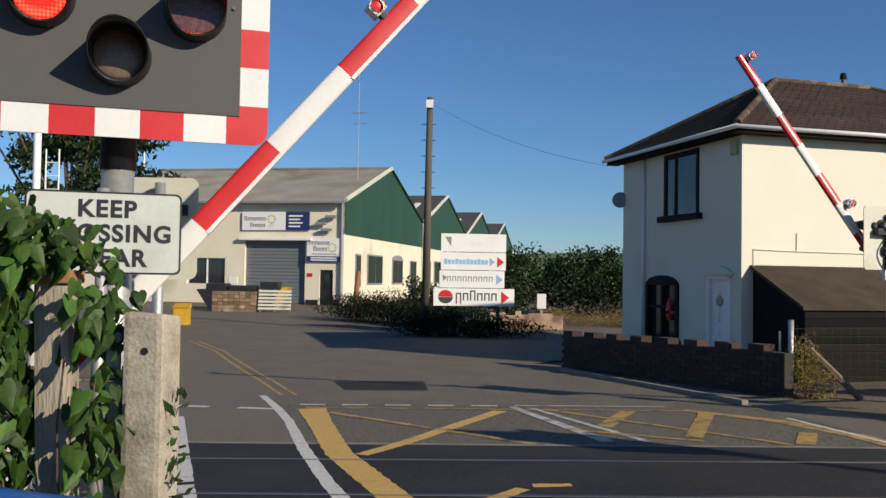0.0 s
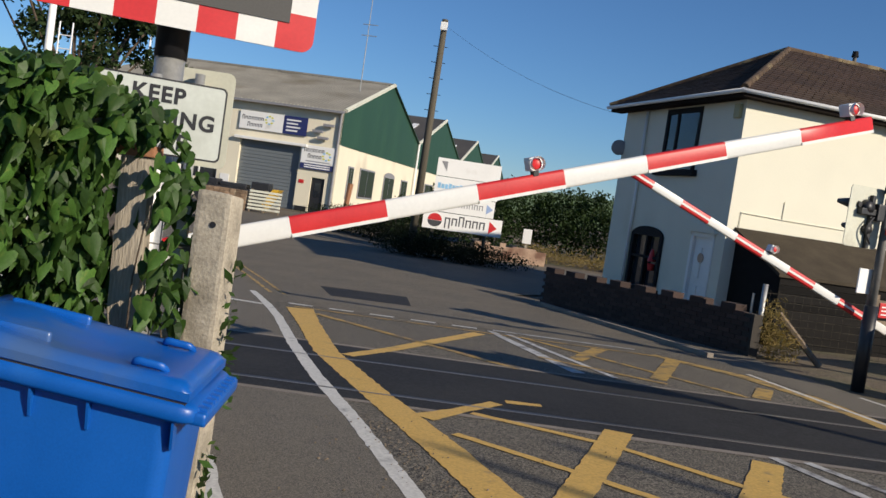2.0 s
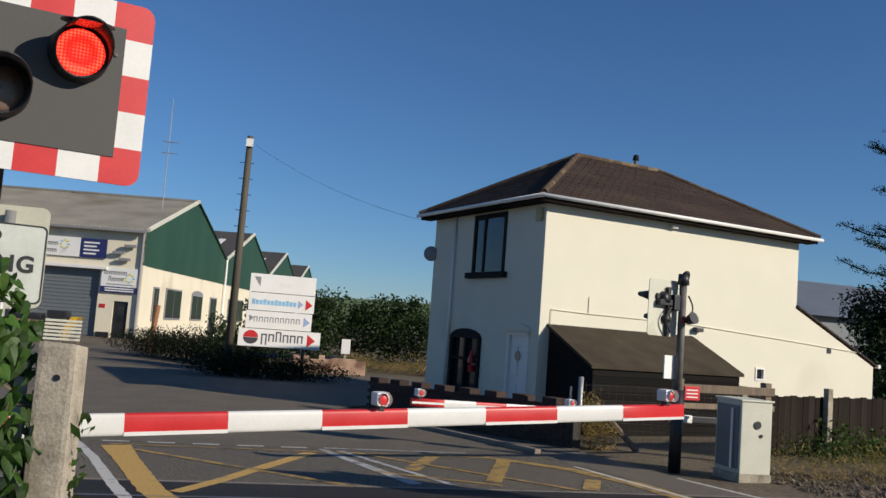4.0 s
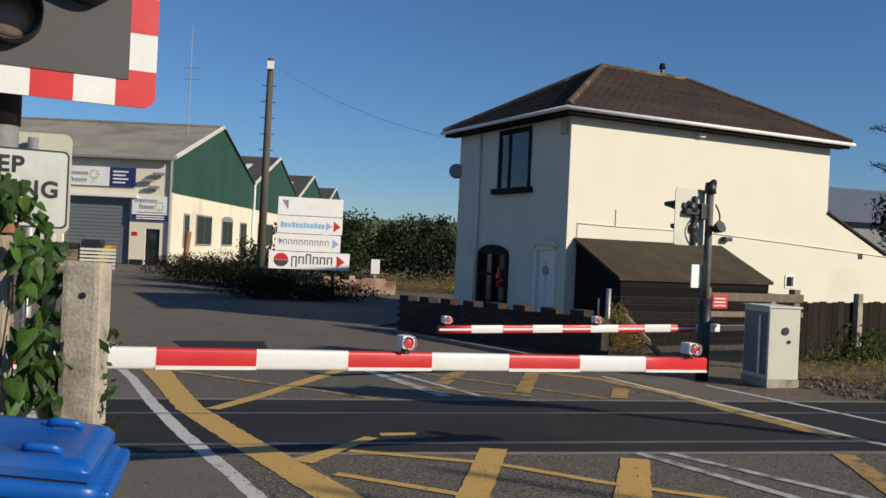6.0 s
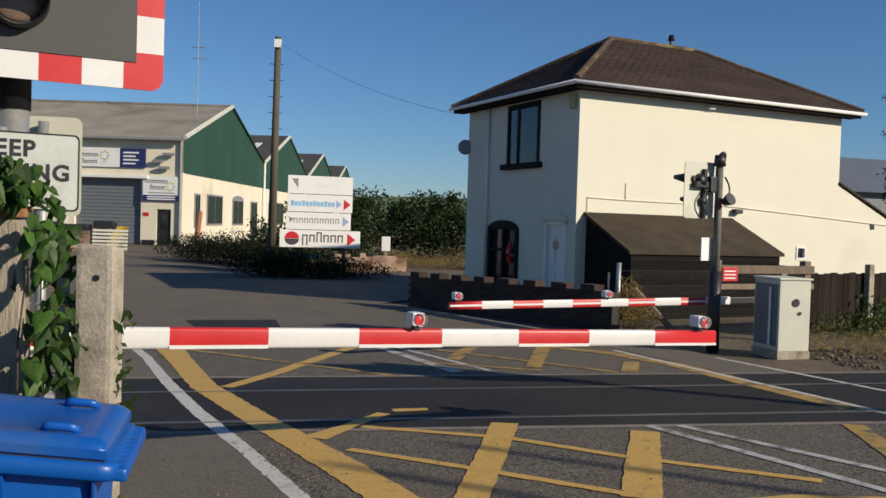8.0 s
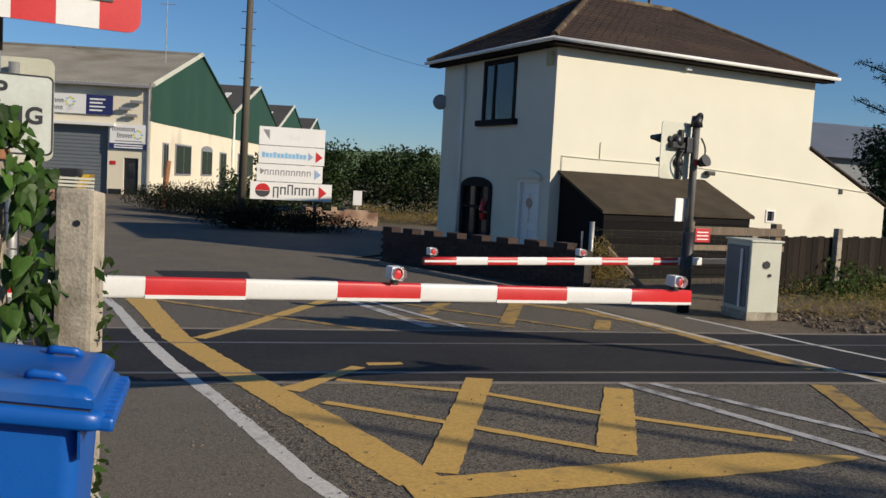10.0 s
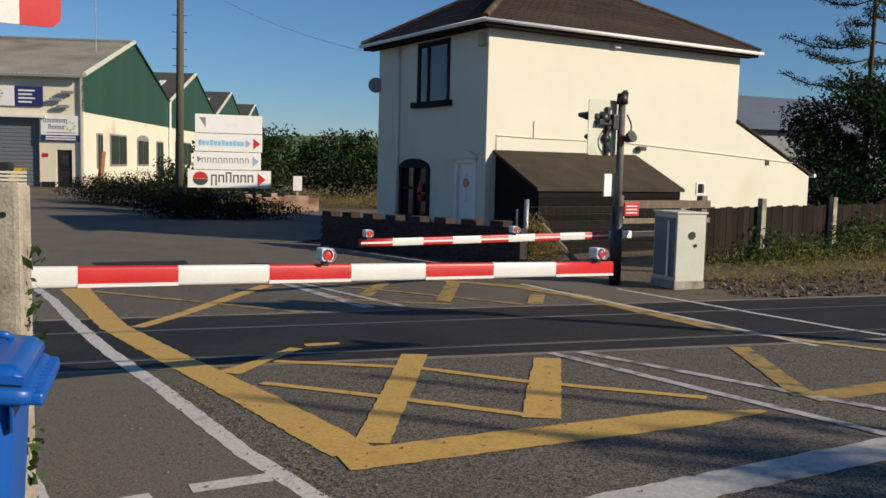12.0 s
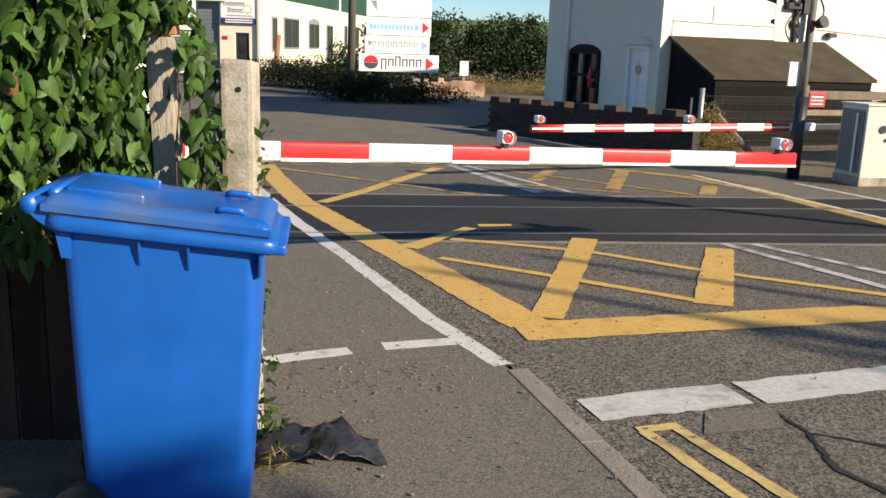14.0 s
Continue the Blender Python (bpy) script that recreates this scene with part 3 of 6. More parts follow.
line([(2.79, 7.83), (3.87, 5.3), (4.3, 4.3)], [0.09] * 3, M_WHITE_WORN, "worn white centre line", 0.0060)
line([(3.05, 7.81), (4.24, 5.77), (5.0, 4.5)], [0.09] * 3, M_WHITE_WORN, "worn white centre line", 0.0060)
line([(4.01, 12.5), (4.55, 10.5), (4.86, 9.4), (5.3, 7.6)], [0.07] * 4, M_WHITE_LINE, "white edge line beside the footway", 0.0060)
line([(5.13, 11.71), (5.5, 10.5), (5.79, 9.48), (6.13, 8.38), (6.34, 7.85), (6.8, 6.7)], [0.07] * 6, M_WHITE_LINE, "white edge line beside the verge", 0.0064)
line([(4.05, 5.95), (5.0, 6.15), (7.4, 6.6)], [0.24, 0.26, 0.26], M_YELLOW_WORN, "thick yellow edge of the box junction", 0.0056)
line([(4.56, 7.72), (4.06, 6.0)], [0.18, 0.18], M_YELLOW_WORN, "worn yellow cross bar of the box junction", 0.0060)
line([(5.02, 8.4), (5.4, 7.8), (5.8, 7.29), (6.3, 6.7)], [0.10] * 4, M_YELLOW_PALE, "pale yellow edge line beside the footway", 0.0056)
for off in (-0.09, 0.13):
    line([(-2.72 + off, 14.75), (-3.55 + off, 16.75), (-4.58 + off, 19.04), (-6.2 + off, 22.7), (-7.75 + off, 25.4)], [0.06] * 5, M_YELLOW_WORN, "worn yellow no-waiting line", 0.0060)
tagged(part("road_patch", sheet([(-1.95, 15.4), (-0.62, 15.4), (-0.8, 16.85), (-2.38, 16.8)], 0.0045), M_PANEL), "darker rectangular asphalt repair", "road patch", kind="structure")

tagged(part("road_patch", sheet([(1.28, 3.80), (1.66, 3.86), (1.71, 4.08), (1.36, 4.03)], 0.0046, 0.2), M_WALKWAY), "small smooth repair below the stop line", "road patch", kind="structure")
tagged(part("road_crack", ribbon([(1.69, 4.06), (1.74, 3.80), (1.70, 3.46), (1.83, 3.2), (1.86, 2.9)], [0.010, 0.022, 0.034, 0.022, 0.012], 0.0047, 0.03, 0.009), M_PANEL), "dark crumbling crack in the road", "crack", kind="structure")
tagged(part("road_crack", ribbon([(1.75, 3.80), (2.1, 3.62), (2.45, 3.3)], [0.012, 0.022, 0.008], 0.0047, 0.03, 0.007), M_PANEL), "dark crumbling crack in the road", "crack", kind="structure")


def kerb_stones(label, a, b, count, lift):
    top = thing("kerb", label, "kerb", kind="structure")
    a, b = Vector(a), Vector(b)
    d = (b - a).normalized()
    mesh = None
    for k in range(count):
        p = a + d * (0.46 + k * 0.925)
        e, f = p + d * 0.46, p - d * 0.46
        fall = math.degrees(math.atan2(ground_z(e.x, e.y) - ground_z(f.x, f.y), 0.92))
        if mesh is None:
            ob = part("kerb_stone", box(-0.459, 0.459, -0.055, 0.055, -0.16, 0.0, 0.008), M_KERB, top)
            mesh = ob.data
        else:
            ob = new("kerb_stone", mesh)
            ob.parent = top
        ob.matrix_basis = pose(p.x, p.y, ground_z(p.x, p.y) + lift, 0, -fall, math.degrees(math.atan2(d.y, d.x)))


kerb_stones("flush grey concrete kerb stones along the footway", (0.57, 4.62), (2.35, -3.0), 8, 0.007)
kerb_stones("low grey concrete kerb before the garden wall", (1.75, 18.9), (4.05, 13.3), 6, 0.07)

# ---- house ----
HA = 18.4
HOUSE = pose(5.047, 18.304, -0.12, 0, 0, HA)     # x along the sunlit wall, y along the shaded front
HL, HW, HH = 7.42, 4.85, 4.62


def wall_with_holes(width, height, holes, t=0.25):
    """A wall in the x-z plane, thick along +y, with rectangular openings (x0, x1, z0, z1)."""
    bm = bmesh.new()
    xs = sorted({0, width, *[h[0] for h in holes], *[h[1] for h in holes]})
    zs = sorted({0, height, *[h[2] for h in holes], *[h[3] for h in holes]})
    solid = {}
    for i in range(len(xs) - 1):
        for j in range(len(zs) - 1):
            cx, cz = (xs[i] + xs[i + 1]) / 2, (zs[j] + zs[j + 1]) / 2
            solid[i, j] = not any(h[0] < cx < h[1] and h[2] < cz < h[3] for h in holes)
    vert = {}

    def v(x, y, z):
        key = (round(x, 4), y, round(z, 4))
        if key not in vert:
            vert[key] = bm.verts.new((x, y, z))
        return vert[key]
    for (i, j), ok in solid.items():
        if not ok:
            continue
        x0, x1, z0, z1 = xs[i], xs[i + 1], zs[j], zs[j + 1]
        bm.faces.new((v(x0, 0, z0), v(x1, 0, z0), v(x1, 0, z1), v(x0, 0, z1)))
        bm.faces.new((v(x0, t, z0), v(x0, t, z1), v(x1, t, z1), v(x1, t, z0)))
        for di, dj, a, b in ((-1, 0, (x0, z0), (x0, z1)), (1, 0, (x1, z1), (x1, z0)), (0, -1, (x1, z0), (x0, z0)), (0, 1, (x0, z1), (x1, z1))):
            if not solid.get((i + di, j + dj), False):
                bm.faces.new((v(a[0], 0, a[1]), v(b[0], 0, b[1]), v(b[0], t, b[1]), v(a[0], t, a[1])))
    return bm


def build_house():
    top = thing("house", "two-storey cream rendered house with brown hipped tile roof", "house", HOUSE)
    part("side_wall", wall_with_holes(HL, HH, [(6.12, 6.42, 1.22, 1.52)]), M_RENDER, top, "sunlit cream rendered side wall")
    bm = wall_with_holes(HW - 0.25, HH, [(1.27, 2.61, 3.2, 4.48), (2.01, 3.37, 0.55, 1.72), (0.11, 0.89, 0.1, 1.9)])
    for v in bm.verts:
        v.co = (v.co.y, v.co.x + 0.25, v.co.z)
    part("front_wall", bm, M_RENDER, top, "shaded cream rendered front wall")
    part("back_wall", box(0.25, HL, HW - 0.25, HW, 0, HH), M_RENDER, top)
    part("end_wall", box(HL - 0.25, HL, 0.25, HW - 0.25, 0, HH), M_RENDER, top)
    part("upper_floor", box(0.26, HL - 0.26, 0.26, HW - 0.26, 2.4, 2.6), M_WOOD, top)
    # upper window: black frame and sill
    win = part("upper_window", box(-0.02, 0.05, 1.48, 2.90, 4.42, 4.54, 0.01), M_FRAME, top, "black-framed upper window")
    for a in (box(-0.02, 0.05, 1.48, 1.59, 3.2, 4.42, 0.01), box(-0.02, 0.05, 2.79, 2.90, 3.2, 4.42, 0.01), box(-0.015, 0.05, 2.36, 2.45, 3.2, 4.42, 0.01)):
        part("frame_bar", a, M_FRAME, win)
    part("sill", box(-0.12, 0.05, 1.36, 3.02, 3.07, 3.2, 0.012), M_FRAME, win)
    part("pane", box(0.004, 0.010, 1.59, 2.36, 3.2, 4.42), M_PANE, win)
    part("pane", box(0.004, 0.010, 2.45, 2.79, 3.2, 4.42), M_PANE, win)
    # Two pale sheets added behind the glass as its painted sky reflection
    part("blind", box(0.016, 0.03, 1.60, 2.35, 3.21, 4.41), M_SKY_SHEEN, win, "pale blue panel standing for sky reflected in the pane")
    part("curtain", box(0.020, 0.03, 2.46, 2.62, 3.21, 4.41), M_SKY_SHEEN, win, "pale blue strip standing for sky reflected in the pane")
    # arched lower window
    low = part("lower_window", box(-0.05, 0.05, 2.24, 2.36, 0.55, 1.72, 0.01), M_FRAME, top, "black arched ground-floor window")
    part("frame_bar", box(-0.05, 0.05, 3.52, 3.64, 0.55, 1.72, 0.01), M_FRAME, low)
    part("frame_bar", box(-0.03, 0.05, 2.90, 2.98, 0.55, 1.72, 0.01), M_FRAME, low)
    part("frame_bar", box(-0.03, 0.05, 2.36, 3.52, 1.20, 1.26, 0.01), M_FRAME, low)
    part("sill", box(-0.10, 0.05, 2.16, 3.72, 0.42, 0.55, 0.012), M_FRAME, low)
    arch = [(-0.05, 2.94 + 0.70 * math.cos(a), 1.70 + 0.22 * math.sin(a)) for a in [math.pi * i / 14 for i in range(15)]]
    part("arch", prism(arch, (0.045, 0, 0)), M_FRAME, low)
    for y0, y1 in ((2.36, 2.90), (2.98, 3.52)):
        part("pane", box(0.06, 0.07, y0, y1, 0.55, 1.72), M_GLASS, low)
    part("ornament", tube((-0.01, 2.62, 1.15), (-0.01, 2.62, 1.42), 0.09, 0.03, 10), M_RED, low, "red ornament in the window")
    part("ornament", tube((-0.01, 2.6, 0.95), (-0.01, 2.6, 1.1), 0.06, 0.09, 10), M_RED, low, "red ornament in the window")
    # front door
    door = part("front_door", box(0.05, 0.10, 0.40, 1.10, 0.1, 1.86, 0.008), M_WHITE, top, "white panelled front door")
    part("door_frame", box(-0.02, 0.09, 0.33, 0.42, 0.1, 1.92, 0.008), M_WHITE, door)
    part("door_frame", box(-0.02, 0.09, 1.08, 1.17, 0.1, 1.92, 0.008), M_WHITE, door)
    part("door_frame", box(-0.02, 0.09, 0.33, 1.17, 1.84, 1.93, 0.008), M_WHITE, door)
    for z0, z1 in ((0.25, 0.85), (1.0, 1.62)):
        for y0, y1 in ((0.48, 0.72), (0.78, 1.02)):
            part("panel", box(0.03, 0.06, y0, y1, z0, z1, 0.012), M_WHITE, door)
    hood = [(-0.09, 0.75 + 0.5 * math.cos(a), 1.93 + 0.17 * math.sin(a)) for a in [math.pi * i / 10 for i in range(11)]]
    part("hood_mould", prism(hood, (0.085, 0, 0)), M_RENDER, door)
    part("wreath", tube((0.0, 0.75, 1.42), (0.04, 0.75, 1.42), 0.10, 0.08, 14), M_PINK, door, "faded wreath on the door")
    # roof
    o = 0.33
    e = [(-o, -o, HH + 0.10), (HL + o, -o, HH + 0.10), (HL + o, HW + o, HH + 0.10), (-o, HW + o, HH + 0.10)]
    r1, r2 = (2.45, HW / 2, HH + 1.66), (4.95, HW / 2, HH + 1.66)
    bm = bmesh.new()
    V = [bm.verts.new(p) for p in (*e, r1, r2)]
    for f in ((0, 1, 5, 4), (1, 2, 5), (2, 3, 4, 5), (3, 0, 4), (3, 2, 1, 0)):
        bm.faces.new([V[i] for i in f])
    roof = part("roof", bm, M_TILE, top, "brown plain-tiled hipped roof")
    # tile courses on the two slopes in view, following the roof planes
    for p0, p1, q0, q1, n in ((e[0], e[1], r1, r2, 24), (e[3], e[0], r1, r1, 24)):
        p0, p1, q0, q1 = [Vector(v) for v in (p0, p1, q0, q1)]
        nrm = (p1 - p0).cross(q0 - p0).normalized()
        for k in range(n):
            a0, a1 = p0.lerp(q0, k / n), p1.lerp(q1, k / n)
            b0, b1 = p0.lerp(q0, (k + 1.05) / n), p1.lerp(q1, (k + 1.05) / n)
            width = (a1 - a0).length
            m = max(1, int(width / 0.21))
            bm = bmesh.new()
            for i in range(m):
                s, t = i / m, (i + 0.94) / m
                lift = nrm * (0.022 + random.uniform(0, 0.008))
                low = nrm * 0.008
                vs = [bm.verts.new(v) for v in (a0.lerp(a1, s) + lift, a0.lerp(a1, t) + lift, b0.lerp(b1, t) + low, b0.lerp(b1, s) + low, a0.lerp(a1, s), a0.lerp(a1, t))]
                bm.faces.new((vs[0], vs[1], vs[2], vs[3]))
                bm.faces.new((vs[4], vs[5], vs[1], vs[0]))
            part("tile_course", bm, M_TILE, roof)
    for p, q in ((e[0], r1), (e[3], r1), (e[1], r2), (r1, r2), (e[2], r2)):
        p, q = Vector(p), Vector(q)
        n = max(3, int((q - p).length / 0.32))
        for i in range(n):
            part("ridge_tile", tube(p.lerp(q, i / n) + Vector((0, 0, 0.005)), p.lerp(q, (i + 1.06) / n) + Vector((0, 0, 0.015)), 0.075, 0.066, 10), M_RIDGE, roof, "lichen-covered ridge tile")
    part("fascia", box(-o + 0.03, HL + o - 0.03, -o + 0.03, -o + 0.06, HH - 0.05, HH + 0.08), M_EAVES, top, "dark brown eaves board")
    part("fascia", box(-o + 0.03, -o + 0.06, -o + 0.06, HW + o - 0.03, HH - 0.05, HH + 0.08), M_EAVES, top, "dark brown eaves board")
    part("soffit", box(-o + 0.06, HL + o - 0.06, -o + 0.06, -0.003, HH - 0.045, HH - 0.02), M_EAVES, top)
    part("soffit", box(-o + 0.06, -0.003, -0.003, HW + o, HH - 0.045, HH - 0.02), M_EAVES, top)
    part("gutter", tube((-o - 0.05, -o - 0.03, HH + 0.05), (HL + o + 0.06, -o - 0.03, HH + 0.05), 0.043, seg=12), M_WHITE, top, "white plastic gutter", True)
    part("gutter", tube((-o - 0.03, -o - 0.05, HH + 0.05), (-o - 0.03, HW + o + 0.05, HH + 0.05), 0.043, seg=12), M_WHITE, top, "white plastic gutter", True)
    part("downpipe", tube((-0.05, 3.75, 0.3), (-0.05, 3.75, HH - 0.06), 0.035, seg=10), M_WHITE, top, "white downpipe", True)
    part("downpipe", tube((HL + 0.05, 0.1, 2.9), (HL + 0.05, 0.1, HH - 0.1), 0.035, seg=10), M_WHITE, top, "white downpipe", True)
    cowl = part("chimney_cowl", tube((4.25, HW / 2, HH + 1.60), (4.25, HW / 2, HH + 1.84), 0.05, 0.045, 10), M_DULL_STEEL, top, "small dark roof vent")
    part("cowl_cap", tube((4.25, HW / 2, HH + 1.84), (4.25, HW / 2, HH + 1.97), 0.085, 0.06, 10), M_FRAME, cowl)
    part("alarm_box", box(-0.07, -0.002, 0.10, 0.30, 4.22, 4.5, 0.02), M_ALARM, top, "faded yellow alarm box")
    dish = bmesh.new()
    bmesh.ops.create_uvsphere(dish, u_segments=16, v_segments=8, radius=0.19)
    dish.transform(Matrix.Diagonal((0.25, 1, 1, 1)))
    dish.transform(pose(-0.10, HW - 0.02, 3.72, 0, 0, 60))
    part("satellite_dish", dish, M_GREYPRINT, top, "grey satellite dish", True)
    pts = [(0.25, -0.02, 2.1), (0.25, -0.02, 2.42), (1.2, -0.02, 2.40), (3.9, -0.02, 2.38), (6.5, -0.02, 2.24), (9.8, -0.02, 2.05)]
    part("riser", tube((1.2, -0.012, 2.4), (1.2, -0.012, 2.75), 0.011, seg=6), M_RENDER, top)
    part("pipe_run", sweep(pts, 0.011, 6), M_RENDER, top, "thin painted pipe along the wall")
    part("outside_light", box(4.12, 4.32, -0.14, -0.01, 2.22, 2.32, 0.02), M_BLACK, top, "small black wall light")
    part("outside_light", box(3.3, 3.45, -0.12, -0.01, HH - 0.17, HH - 0.09, 0.02), M_WHITE, top, "small white security light")
    vw = part("vent_window", box(6.16, 6.38, 0.05, 0.09, 1.26, 1.48), M_GLASS, top)
    for b in (box(6.12, 6.16, -0.02, 0.09, 1.22, 1.52), box(6.38, 6.42, -0.02, 0.09, 1.22, 1.52), box(6.16, 6.38, -0.02, 0.09, 1.48, 1.52), box(6.16, 6.38, -0.02, 0.09, 1.22, 1.26)):
        part("frame_bar", b, M_WHITE, vw, "white window frame")
    # low catslide wing
    wing = [(HL, 0, 0), (10.3, 0, 0), (10.3, 0, 1.72), (HL, 0, 2.98)]
    part("wing_wall", prism(wing, (0, 0.25, 0)), M_RENDER, top, "cream wall of the low rear wing")
    part("wing_roof", prism([(HL, -0.02, 3.0), (10.36, -0.02, 1.72), (10.36, -0.02, 1.76), (HL, -0.02, 3.04)], (0, HW, 0)), M_TILE, top)
    for k in range(15):
        f = k / 15
        x, z = HL + 2.94 * f, 3.03 - 1.28 * f
        part("verge_tile", prism([(x, -0.05, z - 0.005), (x + 0.225, -0.05, z - 0.10), (x + 0.225, -0.05, z - 0.065), (x, -0.05, z + 0.045)], (0, 0.2, 0)), M_TILE, top)
    part("wing_gutter", tube((10.42, -0.1, 1.74), (10.42, HW, 1.74), 0.05), M_WHITE, top)
    part("wing_vent", box(8.55, 8.68, -0.02, 0.01, 1.98, 2.12), M_BLACK, top)
    return top


build_house()


def build_lean_to():
    top = thing("lean_to_shed", "low black boarded lean-to shed with felt roof", "shed", HOUSE)
    part("roof", prism([(0.18, 0.0, 2.06), (0.18, -1.55, 1.33), (0.18, -1.55, 1.39), (0.18, 0.0, 2.12)], (3.95, 0, 0)), M_FELT, top, "brown-black felt roof")
    n = 9
    for k in range(n):
        z = 0.02 + k * 0.147
        part("board", box(0.25, 4.05, -1.50, -1.47 + 0.01 * (k % 2), z, z + 0.142, 0.006), M_BLACK_WOOD, top)
    part("end_panel", prism([(0.25, 0.0, 0.02), (0.25, -1.47, 0.02), (0.25, -1.47, 1.36), (0.25, 0.0, 2.05)], (0.03, 0, 0)), M_BLACK_WOOD, top)
    part("end_panel", prism([(4.02, 0.0, 0.02), (4.02, -1.47, 0.02), (4.02, -1.47, 1.36), (4.02, 0.0, 2.05)], (0.03, 0, 0)), M_BLACK_WOOD, top)
    part("scrap", box(2.2, 2.45, -1.53, -1.512, 0.75, 0.82, 0.005), M_SIGN, top, "torn white paper on the boards")


build_lean_to()


def garden_wall():
    top = thing("garden_wall", "low dark brick garden wall with raised coping bricks", "wall", kind="structure")
    a, b = Vector((1.93, 19.6)), Vector((4.72, 14.6))
    ang = math.degrees(math.atan2(b.y - a.y, b.x - a.x))
    L = (b - a).length
    for k in range(10):
        p, q = a.lerp(b, k / 10), a.lerp(b, (k + 1) / 10)
        z = ground_z(p.x, p.y)
        c = part("wall_core", box(0, L / 10, -0.09, 0.09, -0.1, 0.66), M_MORTAR, top)
        c.matrix_basis = pose(p.x, p.y, z, 0, 0, ang)
    mesh = None
    for row in range(9):
        n = 22
        for i in range(n):
            p = a.lerp(b, (i + (0.5 if row % 2 else 0.0) + 0.25) / (n + 0.5))
            if mesh is None:
                ob = part("brick", box(-0.122, 0.122, -0.105, -0.02, 0, 0.065, 0.006), M_BRICK, top)
                mesh = ob.data
            else:
                ob = new("brick", mesh)
                ob.parent = top
            ob.matrix_basis = pose(p.x, p.y, ground_z(p.x, p.y) + 0.0 + row * 0.0745, 0, 0, ang)
    for i in range(16):
        if i % 2 == 0:
            p = a.lerp(b, (i + 0.5) / 16)
            ob = part("coping_brick", box(-0.16, 0.16, -0.12, 0.12, 0.66, 0.76, 0.008), M_BRICK, top)
            ob.matrix_basis = pose(p.x, p.y, ground_z(p.x, p.y), 0, 0, ang)


garden_wall()


# ---- barriers ----
def build_boom(name, label, m, bands, band, lead, h0, h1, thick, first_red, lights, flip=1):
    """A lifting barrier boom: pivot at the origin, reaching along +x. lead: where the first band begins."""
    top = thing(name, label, "barrier boom", m, group="crossing barrier booms")
    x = lead
    for k in range(bands):
        w = band
        f0, f1 = k / bands, (k + 1) / bands
        a, b = h0 + (h1 - h0) * f0, h0 + (h1 - h0) * f1
        bm = bmesh.new()
        for xx, h in ((x, a), (x + w, b)):
            ring = []
            for i in range(16):
                t = 2 * math.pi * i / 16
                c, s = math.cos(t), math.sin(t)
                yy = thick / 2 * math.copysign(abs(c) ** 0.45, c)
                zz = h / 2 * math.copysign(abs(s) ** 0.45, s)
                ring.append(bm.verts.new((xx, yy, zz)))
            if xx == x:
                first = ring
        for i in range(16):
            j = (i + 1) % 16
            bm.faces.new((first[i], first[j], ring[j], ring[i]))
        for f in bm.faces:
            f.smooth = True
        if k == 0:
            bm.faces.new(first)
        if k == bands - 1:
            bm.faces.new(ring[::-1])
        red = (k % 2 == 0) == first_red
        ob = part("band", bm, M_RED if red else M_BOOM_WHITE, top, "red reflective band" if red else "white reflective band")
        if red:
            zz = -0.40 if flip > 0 else 0.0
            hh = 0.085 if flip > 0 else 0.13
            for sy in (-1, 1):
                strip = bmesh.new()
                vs = [strip.verts.new((xx, sy * (thick / 2 + 0.003), h * q)) for xx, h, q in ((x, a, zz - hh), (x + w, b, zz - hh), (x + w, b, zz + hh), (x, a, zz + hh))]
                vs += [strip.verts.new((v.co.x, sy * thick * 0.3, v.co.z)) for v in vs]
                for f in ((0, 1, 2, 3), (0, 4, 5, 1), (1, 5, 6, 2), (2, 6, 7, 3), (3, 7, 4, 0)):
                    strip.faces.new([vs[i] for i in f])
                part("edge_strip", strip, M_BOOM_WHITE, ob, "bare white strip along the red film")
        x += w
    part("arm_stub", box(-0.25, lead + 0.02, -thick * 0.4, thick * 0.4, -h0 * 0.4, h0 * 0.4, 0.01), M_BLACK, top, "dark steel arm")
    for lx in lights:
        h = h1 * 0.5
        lamp = part("boom_lamp", box(lx - 0.045, lx + 0.045, -0.055, 0.055, h + 0.025, h + 0.115, 0.016), M_SIGN, top, "small white lamp housing")
        part("bracket", box(lx - 0.02, lx + 0.02, -0.03, 0.03, h - 0.01, h + 0.028, 0.004), M_BLACK, lamp)
        lens = bmesh.new()
        bmesh.ops.create_uvsphere(lens, u_segments=14, v_segments=8, radius=0.036)
        lens.transform(pose(lx, -0.058 * flip, h + 0.07) @ Matrix.Diagonal((1, 0.4, 1, 1)))
        part("lens", lens, M_RED, lamp, "red lens", True)
        part("hood", tube((lx, -0.06 * flip, h + 0.07), (lx, -0.10 * flip, h + 0.072), 0.043, 0.046, 14, cap=False), M_SIGN, lamp)
    return top


NEAR_PIVOT = (-2.081, 5.784, 0.962)
FAR_PIVOT = (6.10, 12.95, 0.70)
near_boom = build_boom("near_barrier_boom", "red and white striped crossing barrier boom with lamps", pose(*NEAR_PIVOT, 0, 0, 17.5), 9, 0.6, 0.092, 0.135, 0.118, 0.06, True,
                       [2.90, 5.33])
far_boom = build_boom("far_barrier_boom", "red and white striped far barrier boom with lamps", pose(*FAR_PIVOT, 0, 0, 197.5), 10, 0.444, 0.30, 0.112, 0.10, 0.06, False, [2.42, 4.64], -1)


